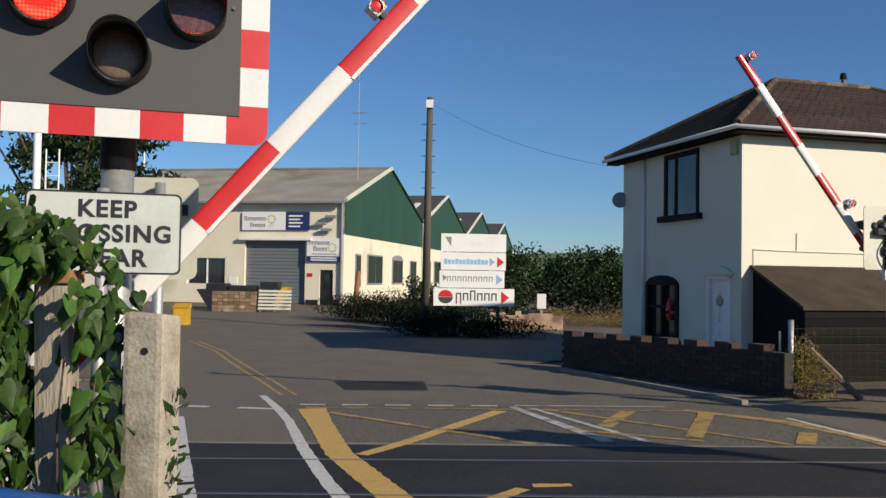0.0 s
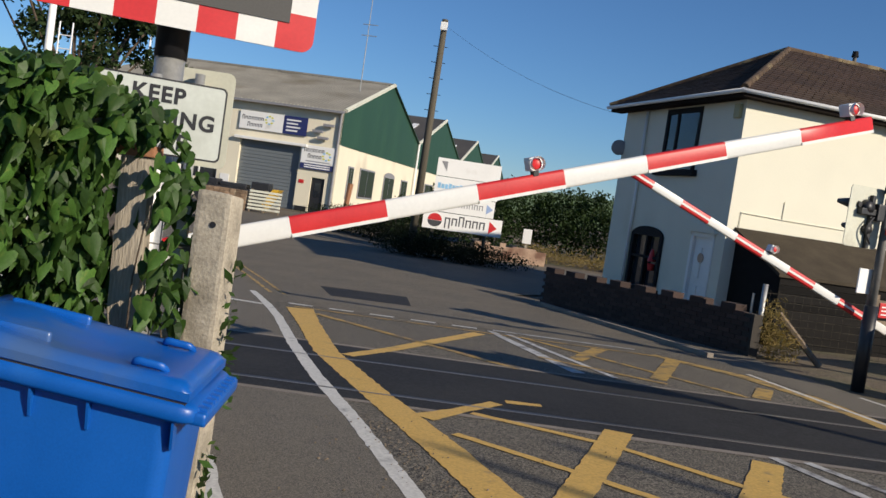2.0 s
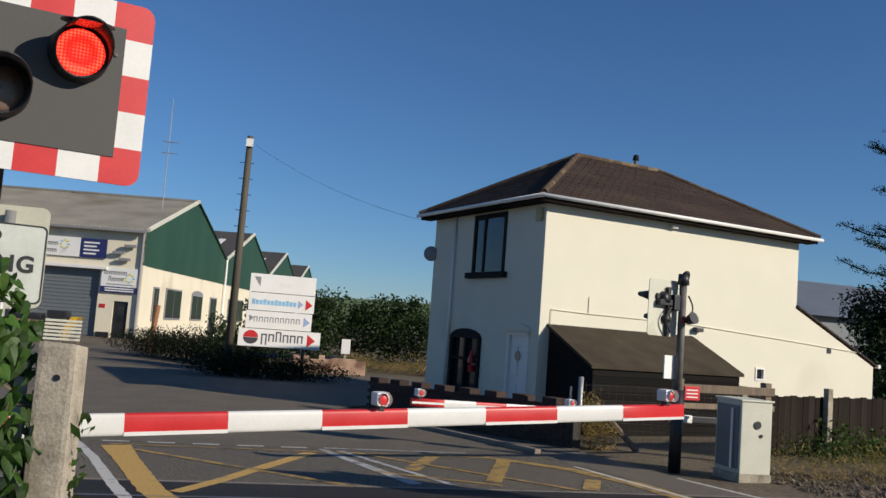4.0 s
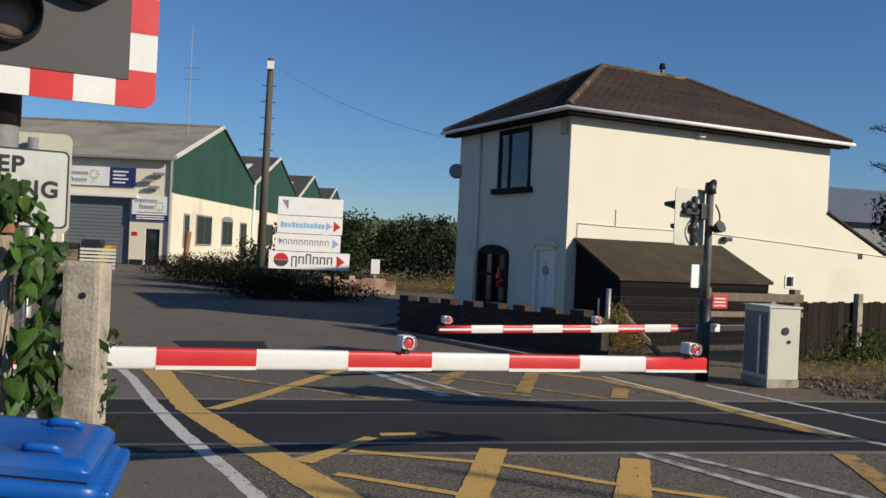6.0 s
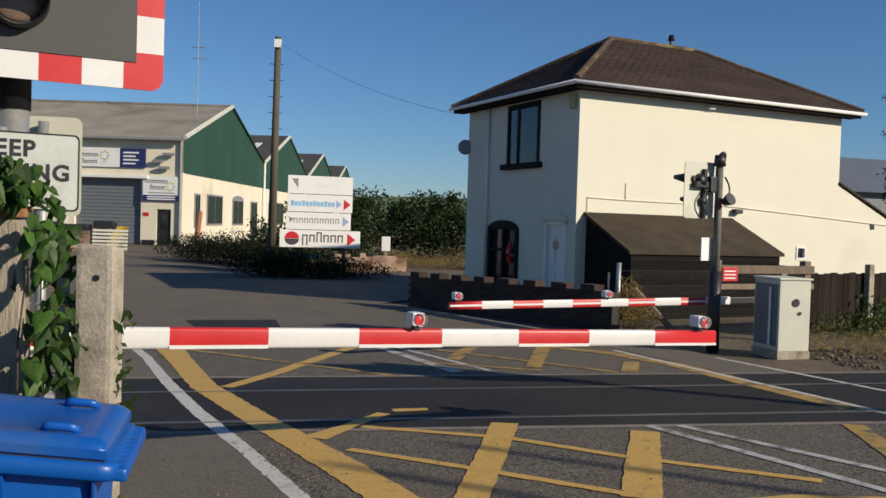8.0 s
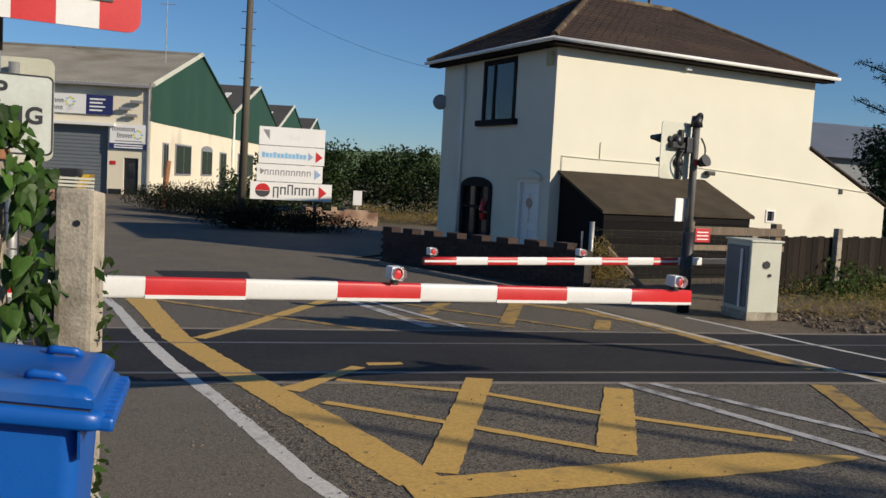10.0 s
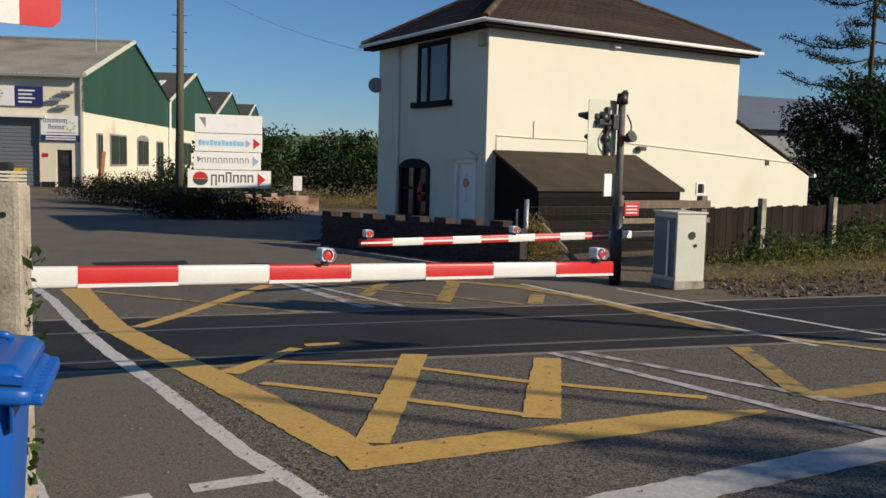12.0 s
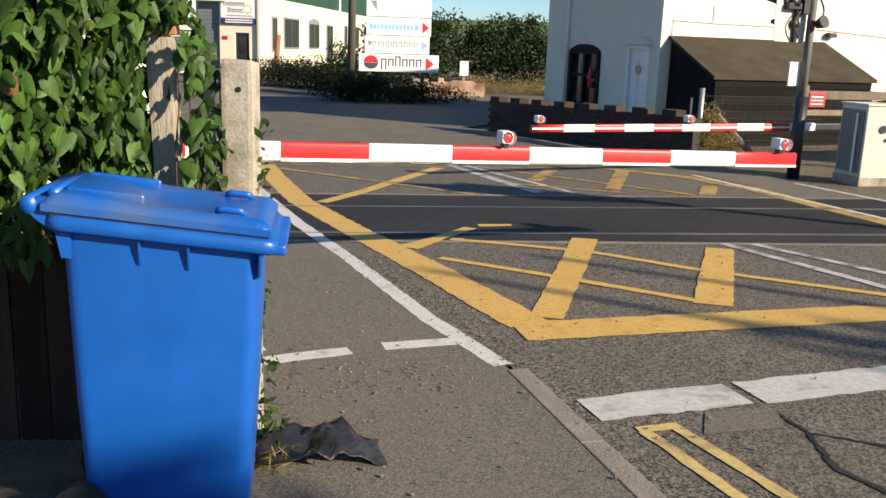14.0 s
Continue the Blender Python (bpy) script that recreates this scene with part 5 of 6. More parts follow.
def build_vine():
    """A thick climbing vine on the fence: large leaves apart, the mass behind joined."""
    rnd = random.Random(7)
    top = thing("climbing_vine", "dense green climbing vine with heart-shaped leaves", "vine")
    kinds = []
    for k in range(4):
        bm = heart_leaf(1.0, 0.08 + 0.08 * k)
        me = bpy.data.meshes.new("leaf")
        bm.to_mesh(me)
        bm.free()
        me.materials.append(M_LEAF_BROWN if k == 3 else M_LEAF)
        for p in me.polygons:
            p.use_smooth = True
        kinds.append(me)

    def crest(x):
        # top of the growth along the fence
        return 1.875 + 0.14 * max(0.0, min(1.0, (-1.15 - x) / 0.5)) - 1.9 * max(0.0, x + 0.96) + 0.03 * math.sin(x * 9) + 0.02 * math.sin(x * 21 + 1)

    def front(x, z):
        near = max(0.0, min(1.0, (-1.05 - x) / 0.3))
        return 3.72 - near * (0.12 + 0.22 * max(0.0, math.sin((z - 0.6) * 2.2))) + 0.05 * math.sin(x * 9 + z * 5)

    def clear(x, z):
        # keep the leaves off the bin
        return 3.72 if x > -1.34 and z < 1.25 else 0.0

    def bare(x, z):
        # the posts show through here
        if -1.04 < x < -0.88 and z < 1.69:
            return 0.97
        return 0.68 if x > -0.88 and z < 1.45 else 0.0

    def spot():
        while True:
            x = rnd.uniform(-3.2, -0.74)
            z = rnd.uniform(0.80, 2.0)
            if z > crest(x):
                continue
            if rnd.random() < bare(x, z):
                continue
            if z < 1.08 + 0.22 * max(0.0, min(1.0, (-1.3 - x) / 0.4)) and rnd.random() < 0.76:
                continue
            return x, z

    def turn(x, z):
        rise = max(0.0, (z - crest(x) + 0.25) / 0.25)
        return Euler((radians(rnd.gauss(-18 - 22 * rise, 24)), radians(rnd.gauss(0, 26)), radians(rnd.gauss(8, 46)))).to_matrix().to_4x4()

    placed = 0
    while placed < 300:
        x = rnd.uniform(-2.1, -0.78)
        z = rnd.uniform(1.02, 1.95)
        if z > crest(x) or rnd.random() < bare(x, z) or (x < -1.4 and z < 1.25 and rnd.random() < 0.7):
            continue
        s = rnd.uniform(0.05, 0.105)
        ob = new("leaf", kinds[3] if rnd.random() < 0.03 else kinds[rnd.randrange(3)])
        ob.parent = top
        ob.matrix_basis = Matrix.Translation((x, max(front(x, z) - rnd.uniform(0, 0.07), clear(x, z)), z)) @ turn(x, z) @ Matrix.Diagonal((s * rnd.uniform(0.65, 0.9), s, s, 1))
        placed += 1
    base = [heart_leaf(1.0, c) for c in (0.08, 0.2, 0.3)]
    meshes = []
    for b in base:
        me = bpy.data.meshes.new("scratch")
        b.to_mesh(me)
        b.free()
        meshes.append((np.array([v.co[:] for v in me.vertices]), [tuple(p.vertices) for p in me.polygons]))
        bpy.data.meshes.remove(me)
    verts, faces = [], []
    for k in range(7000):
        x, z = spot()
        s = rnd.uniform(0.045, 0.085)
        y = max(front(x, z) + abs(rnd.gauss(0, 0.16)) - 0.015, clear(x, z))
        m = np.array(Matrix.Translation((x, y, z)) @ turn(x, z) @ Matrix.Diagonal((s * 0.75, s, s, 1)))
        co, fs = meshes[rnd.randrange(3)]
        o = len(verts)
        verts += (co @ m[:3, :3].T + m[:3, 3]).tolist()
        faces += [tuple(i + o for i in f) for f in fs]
    # Inner leaves take the darker green that paints the shade within the vine
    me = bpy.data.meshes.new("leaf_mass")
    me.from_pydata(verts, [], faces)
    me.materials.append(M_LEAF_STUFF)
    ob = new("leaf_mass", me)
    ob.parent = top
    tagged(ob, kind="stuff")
    # trailing shoots down the concrete post and stems
    for k in range(26):
        line_pts = []
        x = rnd.uniform(-2.6, -0.78)
        p = Vector((x, 3.74, rnd.uniform(0.82, 0.95)))
        for s in range(9):
            q = p + Vector((rnd.uniform(-0.09, 0.09), rnd.uniform(-0.03, 0.03), rnd.uniform(0.12, 0.22)))
            if q.z > crest(min(-0.78, q.x)) - 0.05:
                break
            line_pts.append(p)
            p = q
        if len(line_pts) > 2:
            part("stem", sweep(line_pts, rnd.uniform(0.003, 0.007), 5), M_BARK, top, "twisted brown stem")


build_vine()


# ---- yard, sign board and buildings beyond ----
WA = math.degrees(math.atan2(0.990, 0.140)) - 90
WH = pose(-7.96, 51.87, 0.0, 0, 0, WA)       # x to the right along the front (building runs to -x), y along the gables


def build_warehouse():
    top = thing("warehouse", "long cream and green warehouse with grey sheet roof", "warehouse", WH)
    G, E, R, S = 20.7, 6.0, 9.0, 4.05          # gable width, eaves, ridge, cladding foot
    L = 17.0
    part("front_wall", wall_with_holes(L, E, [(L - 6.0, L - 2.3, -1, 3.65), (L - 1.42, L - 0.62, -1, 2.0), (L - 9.6, L - 7.2, 1.1, 2.6)], 0.3), M_RENDER_WH, top, "cream front wall").matrix_basis = pose(-L, 0, 0)
    shutter = part("roller_shutter", box(-6.0, -2.3, 0.25, 0.32, 0, 3.65), M_SHUTTER, top, "closed grey roller shutter")
    for k in range(18):
        part("slat", box(-5.98, -2.32, 0.225, 0.252, 0.05 + k * 0.2, 0.22 + k * 0.2, 0.01), M_SHUTTER, shutter)
    part("lintel", box(-6.3, -1.9, -0.25, 0.0, 3.66, 3.82, 0.01), M_WHITE, top)
    door = part("staff_door", box(-1.40, -0.64, 0.10, 0.16, 0, 1.98), M_BLACK, top, "dark staff door")
    part("door_glass", box(-1.2, -0.84, 0.08, 0.098, 0.9, 1.7), M_GLASS, door)
    part("plinth", box(-2.2, -1.5, -0.06, -0.004, -0.1, 0.28), M_BLACK, top)
    part("plinth", box(-0.55, -0.05, -0.06, -0.004, -0.1, 0.28), M_BLACK, top)
    part("front_window", box(-9.6, -7.2, 0.15, 0.17, 1.1, 2.6), M_GLASS, top)
    for x in (-9.6, -8.4, -7.26):
        part("mullion", box(x, x + 0.07, 0.08, 0.15, 1.1, 2.6), M_WHITE, top)
    # roof sheets of the first bay with corrugation
    bm = bmesh.new()
    n = 150
    for i in range(n + 1):
        x = -L + (L + 0.15) * i / n
        dz = 0.05 * (i % 2)
        for y, z in ((-0.35, E - 0.12), (G / 2, R), (G + 0.2, E - 0.1)):
            bm.verts.new((x, y, z + dz))
    bm.verts.ensure_lookup_table()
    for i in range(n):
        for k in range(2):
            a = i * 3 + k
            bm.faces.new([bm.verts[j] for j in (a, a + 3, a + 4, a + 1)])
    part("roof", bm, M_SHEET, top, "grey corrugated roof")
    part("ridge_cap", tube((-L, G / 2, R + 0.03), (0.15, G / 2, R + 0.03), 0.13, seg=8), M_SHEET, top)
    part("gutter", box(-L, 0.1, -0.5, -0.34, E - 0.22, E - 0.08, 0.02), M_GREYPRINT, top)
    part("downpipe", tube((-0.12, -0.1, 0.1), (-0.12, -0.1, E - 0.2), 0.07), M_GREYPRINT, top)
    for x, z in ((-1.35, 4.55), (-0.75, 4.95), (-1.0, 4.2)):
        lamp = part("floodlight", box(x - 0.32, x + 0.32, -0.30, -0.12, z, z + 0.16, 0.03), M_GREYPRINT, top, "small grey box on the front wall")
        part("bracket", box(x - 0.03, x + 0.03, -0.14, 0.01, z + 0.02, z + 0.12), M_BLACK, lamp)
    part("notice", box(-6.95, -6.4, -0.03, -0.004, 1.05, 1.5), M_SIGN, top, "small white notice")
    part("notice", box(-2.15, -1.85, -0.03, -0.004, 1.6, 1.8), M_RED, top, "small red notice")
    # four gables in a row
    for b in range(4):
        y0 = b * G
        gable = part("gable_wall", prism([(0.0, y0, S), (0.0, y0 + G, S), (0.0, y0 + G, E), (0.0, y0 + G / 2, R), (0.0, y0, E)], (-0.2, 0, 0)), M_GREEN, top, "dark green clad gable")
        part("lower_wall", box(-0.35, -0.05, y0 + (0.31 if b == 0 else 0.0), y0 + G, -0.6, S), M_RENDER_WH, top, "sunlit cream lower wall")
        for s in (0, 1):
            p = (0.06, y0 + (0 if s == 0 else G), E)
            part("verge_board", tube(p, (0.06, y0 + G / 2, R + 0.05), 0.14 if s == 0 else 0.08, seg=6), M_CABINET if s == 0 else M_GREEN, gable)
        if b:
            part("roof", prism([(0.1, y0, E), (0.1, y0 + G / 2, R), (0.1, y0 + G / 2, R + 0.12), (0.1, y0, E + 0.12)], (-16, 0, 0)), M_DARK_ROOF, top, "dark weathered roof slope")
            part("roof", prism([(0.1, y0 + G, E), (0.1, y0 + G / 2, R), (0.1, y0 + G / 2, R + 0.12), (0.1, y0 + G, E + 0.12)], (-16, 0, 0)), M_DARK_ROOF, top, "dark weathered roof slope")
            for x in (-1.6, -3.4):
                part("rooflight", prism([(x, y0 + 3.4, E + 1.15), (x, y0 + 6.6, E + 2.08), (x, y0 + 6.6, E + 2.14), (x, y0 + 3.4, E + 1.21)], (-0.5, 0, 0)), M_SIGN, top)
        part("rainwater_pipe", tube((0.1, y0 + G, 0), (0.1, y0 + G, E), 0.09), M_SIGN, top)
        for wy, w, z0, z1, arch in ((2.4, 1.1, 1.0, 3.0, 0), (5.0, 3.6, 1.15, 3.05, 0), (11.3, 3.0, 1.15, 2.9, 1), (16.7, 2.1, 0.1, 2.9, 0)):
            if b > 1:
                continue
            win = part("side_window", box(-0.049, 0.02, y0 + wy, y0 + wy + w, z0, z1, 0.01), M_GREYPRINT, top, "grey framed side window")
            part("pane", box(0.021, 0.03, y0 + wy + 0.1, y0 + wy + w / 2 - 0.04, z0 + 0.1, z1 - 0.1), M_GLASS, win)
            part("pane", box(0.021, 0.03, y0 + wy + w / 2 + 0.04, y0 + wy + w - 0.1, z0 + 0.1, z1 - 0.1), M_GLASS, win)
            if arch:
                pts = [(0.0, y0 + wy + w / 2 + w / 2 * math.cos(a), z1 + 0.28 * math.sin(a)) for a in [math.pi * i / 10 for i in range(11)]]
                part("window_arch", prism(pts, (0.02, 0, 0)), M_GREYPRINT, win)
    # dark lower block of the same yard further along the front
    part("aerial", tube((-1.2, 6.5, 7.8), (-1.2, 6.5, 15.0), 0.035, 0.02, 8), M_STEEL, top, "tall thin aerial")
    for z in (11.5, 12.2):
        part("aerial_arm", tube((-1.6, 6.5, z), (-0.6, 6.5, z), 0.025, seg=6), M_STEEL, top)


build_warehouse()


def hollow_mark(top, x0, x1, z0, z1, w, mat):
    """One plain hollow stroke of a company name."""
    bm = bmesh.new()
    for r in ((x0, x0 + w, z0, z1), (x1 - w, x1, z0, z1), (x0 + w, x1 - w, z1 - w, z1)):
        box(r[0], r[1], -0.056, -0.051, r[2], r[3], bm=bm)
    return part("name_mark", bm, mat, top)


def name_marks(top, x, z, n, h, w):
    """A company name as a row of plain strokes, the first one taller."""
    for k in range(n):
        hollow_mark(top, x + w * k / n, x + w * (k + 0.74) / n, z, z + h * (1.0 if k == 0 else 0.72), w / n * 0.2, M_DARKPRINT)


def shop_sign(name, label, m, w, h, kind):
    top = thing(name, label, "sign", m, group="company signs on the warehouse")
    part("panel", box(0, w, -0.05, 0, 0, h, 0.006), M_SIGN, top, "white panel")
    if kind == "wide":
        part("panel", box(w + 0.02, w + 1.45, -0.05, 0, 0, h, 0.006), M_NAVY, top, "navy panel")
        for k in range(4):
            part("text_bar", box(w + 0.2, w + 1.05 - 0.15 * (k % 2), -0.056, -0.052, h * (0.74 - 0.19 * k), h * (0.82 - 0.19 * k)), M_SIGN, top)
        name_marks(top, 0.14, h * 0.52, 7, 0.25, 1.35)
        name_marks(top, 0.5, h * 0.16, 5, 0.25, 0.95)
        e = w * 0.68
    else:
        part("foot_band", box(0.0, w, -0.056, -0.051, 0.0, h * 0.24), M_NAVY, top, "navy foot band")
        for k in range(2):
            part("text_bar", box(0.25, w - 0.25, -0.06, -0.057, h * (0.05 + 0.09 * k), h * (0.10 + 0.09 * k)), M_SIGN, top)
        name_marks(top, 0.14, h * 0.72, 7, 0.26, 1.25)
        name_marks(top, 0.40, h * 0.46, 5, 0.26, 0.85)
        part("text_bar", box(0.3, w - 0.3, -0.056, -0.052, h * 0.31, h * 0.35), M_GREYPRINT, top)
        e = w * 0.74
    for a in range(8):
        t = radians(a * 45)
        c = (e + 0.22 * math.cos(t), h * 0.60 + 0.22 * math.sin(t))
        part("petal", prism([(c[0] - 0.1, -0.052, c[1]), (c[0], -0.052, c[1] - 0.06), (c[0] + 0.1, -0.052, c[1]), (c[0], -0.052, c[1] + 0.06)], (0, -0.006, 0)), M_LIME if a % 3 else M_CYAN, top)
    return top


shop_sign("shop_sign", "white and navy glass company sign over the shutter", WH @ pose(-6.15, -0.06, 4.25), 2.65, 1.05, "wide")
shop_sign("shop_sign", "white and navy glass company sign beside the door", WH @ pose(-2.18, -0.06, 2.45), 2.05, 1.35, "tall")


def build_direction_board():
    m = pose(-1.42, 29.3, ground_z(-1.4, 29.4), 0, 0, 8)
    top = thing("direction_board", "stack of faded white company direction boards", "sign", m)
    for x in (0.35, 2.05):
        part("leg", box(x - 0.05, x + 0.05, 0.03, 0.11, -0.1, 3.1, 0.006), M_POLE, top)
    def arrow(x, z, s, mat, way=1):
        part("arrow", prism([(x, -0.006, z - s), (x + way * s * 1.3, -0.006, z), (x, -0.006, z + s)], (0, -0.006, 0)), mat, top)
    rows = ((0.22, 2.28, 2.63, 3.20), (0.22, 2.28, 2.06, 2.61), (0.18, 2.24, 1.50, 2.04), (0.0, 2.56, 0.93, 1.48))
    for x0, x1, z0, z1 in rows:
        part("board", box(x0, x1, -0.005, 0.028, z0, z1, 0.004), M_SIGN, top, "white painted board")
    part("emblem", prism([(0.34, -0.006, 3.10), (0.54, -0.006, 3.10), (0.54, -0.006, 2.80)], (0, -0.006, 0)), M_GREYPRINT, top)
    for k in range(12):
        part("text_bar", box(0.32 + 0.117 * k, 0.415 + 0.117 * k, -0.010, -0.0055, 2.24, 2.38 + 0.03 * (k % 3 == 0)), M_CYAN, top, "faded unreadable blue lettering")
    arrow(1.76, 2.32, 0.13, M_PALEBLUE)
    arrow(2.0, 2.32, 0.17, M_RED)
    part("emblem", prism([(0.27, -0.006, 1.9), (0.42, -0.006, 1.83), (0.30, -0.006, 1.7)], (0, -0.006, 0)), M_GREYPRINT, top)
    for k in range(9):
        hollow_mark(top, 0.42 + 0.165 * k, 0.54 + 0.165 * k, 1.70, 1.86, 0.028, M_GREYPRINT).location = (0, 0.046, 0)
    arrow(1.98, 1.77, 0.16, M_PALEBLUE)
    part("emblem", prism([(0.38 + 0.23 * math.cos(radians(a)), -0.006, 1.21 + 0.22 * math.sin(radians(a))) for a in range(0, 181, 20)], (0, -0.006, 0)), M_RED, top)
    part("emblem", prism([(0.38 + 0.23 * math.cos(radians(a)), -0.006, 1.20 + 0.20 * math.sin(radians(a))) for a in range(180, 361, 20)], (0, -0.006, 0)), M_DARKPRINT, top)
    for k, (lo, hi) in enumerate(((1.00, 1.34), (1.10, 1.34), (1.10, 1.42), (1.10, 1.34), (1.10, 1.34), (1.10, 1.34))):
        hollow_mark(top, 0.70 + 0.225 * k, 0.875 + 0.225 * k, lo, hi, 0.042, M_DARKPRINT).location = (0, 0.046, 0)
    arrow(2.14, 1.2, 0.2, M_RED)
    part("lower_plate", box(0.3, 1.25, 0.0, 0.028, 0.58, 0.74, 0.004), M_DARKPRINT, top, "small dark plate")
    part("text_bar", box(0.36, 1.18, -0.006, -0.001, 0.62, 0.70), M_GREYPRINT, top)


build_direction_board()


def build_pole():
    top = thing("utility_pole", "tall tarred wooden utility pole", "utility pole", pose(-1.66, 29.1, ground_z(-1.66, 29.1), 0, 0, 0))
    part("shaft", tube((0, 0, -0.2), (0.05, 0, 7.45), 0.135, 0.095, 14), M_POLE, top, smooth=True)
    part("cap_fitting", box(-0.06, 0.16, -0.16, -0.09, 7.1, 7.35, 0.01), M_SIGN, top, "small white fitting")
    for k in range(5):
        part("step_iron", tube((-0.2, 0, 4.6 + k * 0.5), (0.24, 0, 4.6 + k * 0.5), 0.012, seg=5), M_BLACK, top)
    a, b = Vector((0.05, 0, 7.3)), Vector((4.8, -6.3, 4.55))
    sag = [a.lerp(b, i / 16) - Vector((0, 0, 1.1 * (i / 16) * (1 - i / 16))) for i in range(17)]
    part("service_wire", sweep(sag, 0.004, 5), M_BLACK, top, "thin service wire to the house")


build_pole()


def build_low_wall():
    top = thing("ruined_wall", "short broken wall with peeling pink paint", "wall", pose(0.35, 33.3, ground_z(0.4, 33.3), 0, 0, -4))
    rnd = random.Random(3)
    x = 0.0
    while x < 2.3:
        w = rnd.uniform(0.2, 0.45)
        part("block", box(x, x + w, 0, 0.22, -0.1, rnd.uniform(0.46, 0.66), 0.015), M_PINK, top)
        x += w
    post = thing("marker_post", "small white marker plate on a short post", "marker", pose(2.2, 33.5, ground_z(2.2, 33.5)))
    part("post", box(-0.04, 0.04, 0.01, 0.06, -0.1, 0.85), M_CONCRETE, post)
    part("plate", box(-0.16, 0.16, -0.02, 0.009, 0.72, 1.25, 0.01), M_SIGN, post)
    stump = thing("leaning_post", "leaning rusty steel post by the yard entrance", "post", pose(-5.6, 40.5, ground_z(-5.6, 40.5), 0, 5, 0))
    part("shaft", tube((0, 0, -0.2), (0, 0, 1.95), 0.12, seg=8), M_TERRACOTTA, stump)


build_low_wall()


# ---- plants ----
def leaf_cloud(name, label, category, clumps, count, size, mat, seed, kind="", trunk=None, flat=0.5, group=""):
    """A plant of many small leaves gathered in uneven clumps: (x, y, z, rx, ry, rz)."""
    rnd = np.random.RandomState(seed)
    top = thing(name, label, category, None, group, kind)
    vol = np.array([c[3] * c[4] * c[5] for c in clumps]) ** 0.67
    pick = rnd.choice(len(clumps), count, p=vol / vol.sum())
    c = np.array(clumps)[pick]
    d = rnd.normal(size=(count, 3))
    d /= np.linalg.norm(d, axis=1)[:, None]
    r = 1 - 0.55 * rnd.rand(count) ** 1.6
    p = c[:, :3] + d * c[:, 3:] * r[:, None] + rnd.normal(scale=size * 0.8, size=(count, 3))
    a = rnd.normal(size=(count, 3))
    a /= np.linalg.norm(a, axis=1)[:, None]
    b = np.cross(a, rnd.normal(size=(count, 3)))
    b /= np.linalg.norm(b, axis=1)[:, None]
    s = size * rnd.uniform(0.5, 1.3, count)[:, None]
    quad = np.stack([p - a * s, p - b * s * flat, p + a * s, p + b * s * flat], 1)
    groups = max(1, min(9, len(clumps) // 5))
    for g in range(groups):
        q = quad[pick * groups // len(clumps) == g]
        if not len(q):
            continue
        me = bpy.data.meshes.new("leaf_clump")
        me.from_pydata(q.reshape(-1, 3).tolist(), [], np.arange(len(q) * 4).reshape(-1, 4).tolist())
        me.materials.append(mat)
        ob = new("leaf_clump", me)
        ob.parent = top
    if trunk:
        for k, (p0, p1, r0, r1) in enumerate(trunk):
            part("limb" if k else "trunk", tube(p0, p1, r0, r1, 8), M_BARK, top, smooth=True)
    return top


def hedge_clumps(x0, y0, x1, y1, h, seed, n, depth=1.5):
    rnd = random.Random(seed)
    out = []
    for k in range(n):
        t = (k + rnd.random()) / n
        x, y = x0 + (x1 - x0) * t, y0 + (y1 - y0) * t + rnd.uniform(0, depth)
        hh = h * rnd.uniform(0.7, 1.1)
        z = ground_z(x, y)
        out.append((x, y, z + hh * 0.5, rnd.uniform(0.7, 1.5), rnd.uniform(0.6, 1.2), hh * 0.5))
        out.append((x + rnd.uniform(-0.8, 0.8), y, z + hh * rnd.uniform(0.75, 1.0), rnd.uniform(0.3, 0.8), rnd.uniform(0.3, 0.6), rnd.uniform(0.2, 0.5)))
    return out


leaf_cloud("hedge", "tall dense dark green hedge beside the track", "hedge", hedge_clumps(-1.2, 43, 16, 42, 3.1, 11, 30, 3), 36000, 0.095, M_HEDGE, 21)
# The bramble's darkness is painted shade, set in its leaf colour
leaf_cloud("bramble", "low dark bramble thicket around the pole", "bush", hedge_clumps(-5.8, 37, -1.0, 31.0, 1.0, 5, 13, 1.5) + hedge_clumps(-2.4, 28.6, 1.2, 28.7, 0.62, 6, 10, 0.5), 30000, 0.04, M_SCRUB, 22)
leaf_cloud("shrub", "thin shrub growing beside the utility pole", "bush", hedge_clumps(-2.2, 34.5, -0.9, 32.5, 2.0, 8, 3, 0.6), 3200, 0.07, M_HEDGE, 23)
leaf_cloud("dry_verge", "strip of dry yellow grass beside the track", "grass", hedge_clumps(2.6, 35.5, 12, 35.0, 0.45, 9, 26, 3), 9000, 0.09, M_DRYGRASS, 24, kind="stuff", flat=0.12)
leaf_cloud("weed_clump", "dry weeds at the foot of the fence post", "weeds", [(4.98, 14.75, 0.45, 0.2, 0.2, 0.45), (5.15, 14.7, 0.2, 0.3, 0.25, 0.25)], 1500, 0.05, M_DRYGRASS, 25, flat=0.15)
leaf_cloud("verge_tuft", "dry tufts of grass on the railway verge", "grass", hedge_clumps(6.9, 11.6, 16, 14.4, 0.12, 61, 44, 1.6), 8000, 0.05, M_DRYGRASS, 62, kind="stuff", flat=0.1)
leaf_cloud("verge_weeds", "weeds and dry grass along the railway fence", "grass", hedge_clumps(7.9, 13.6, 17.0, 16.7, 0.17, 12, 34, 0.2), 7000, 0.035, M_VERGE, 26, kind="stuff", flat=0.2)


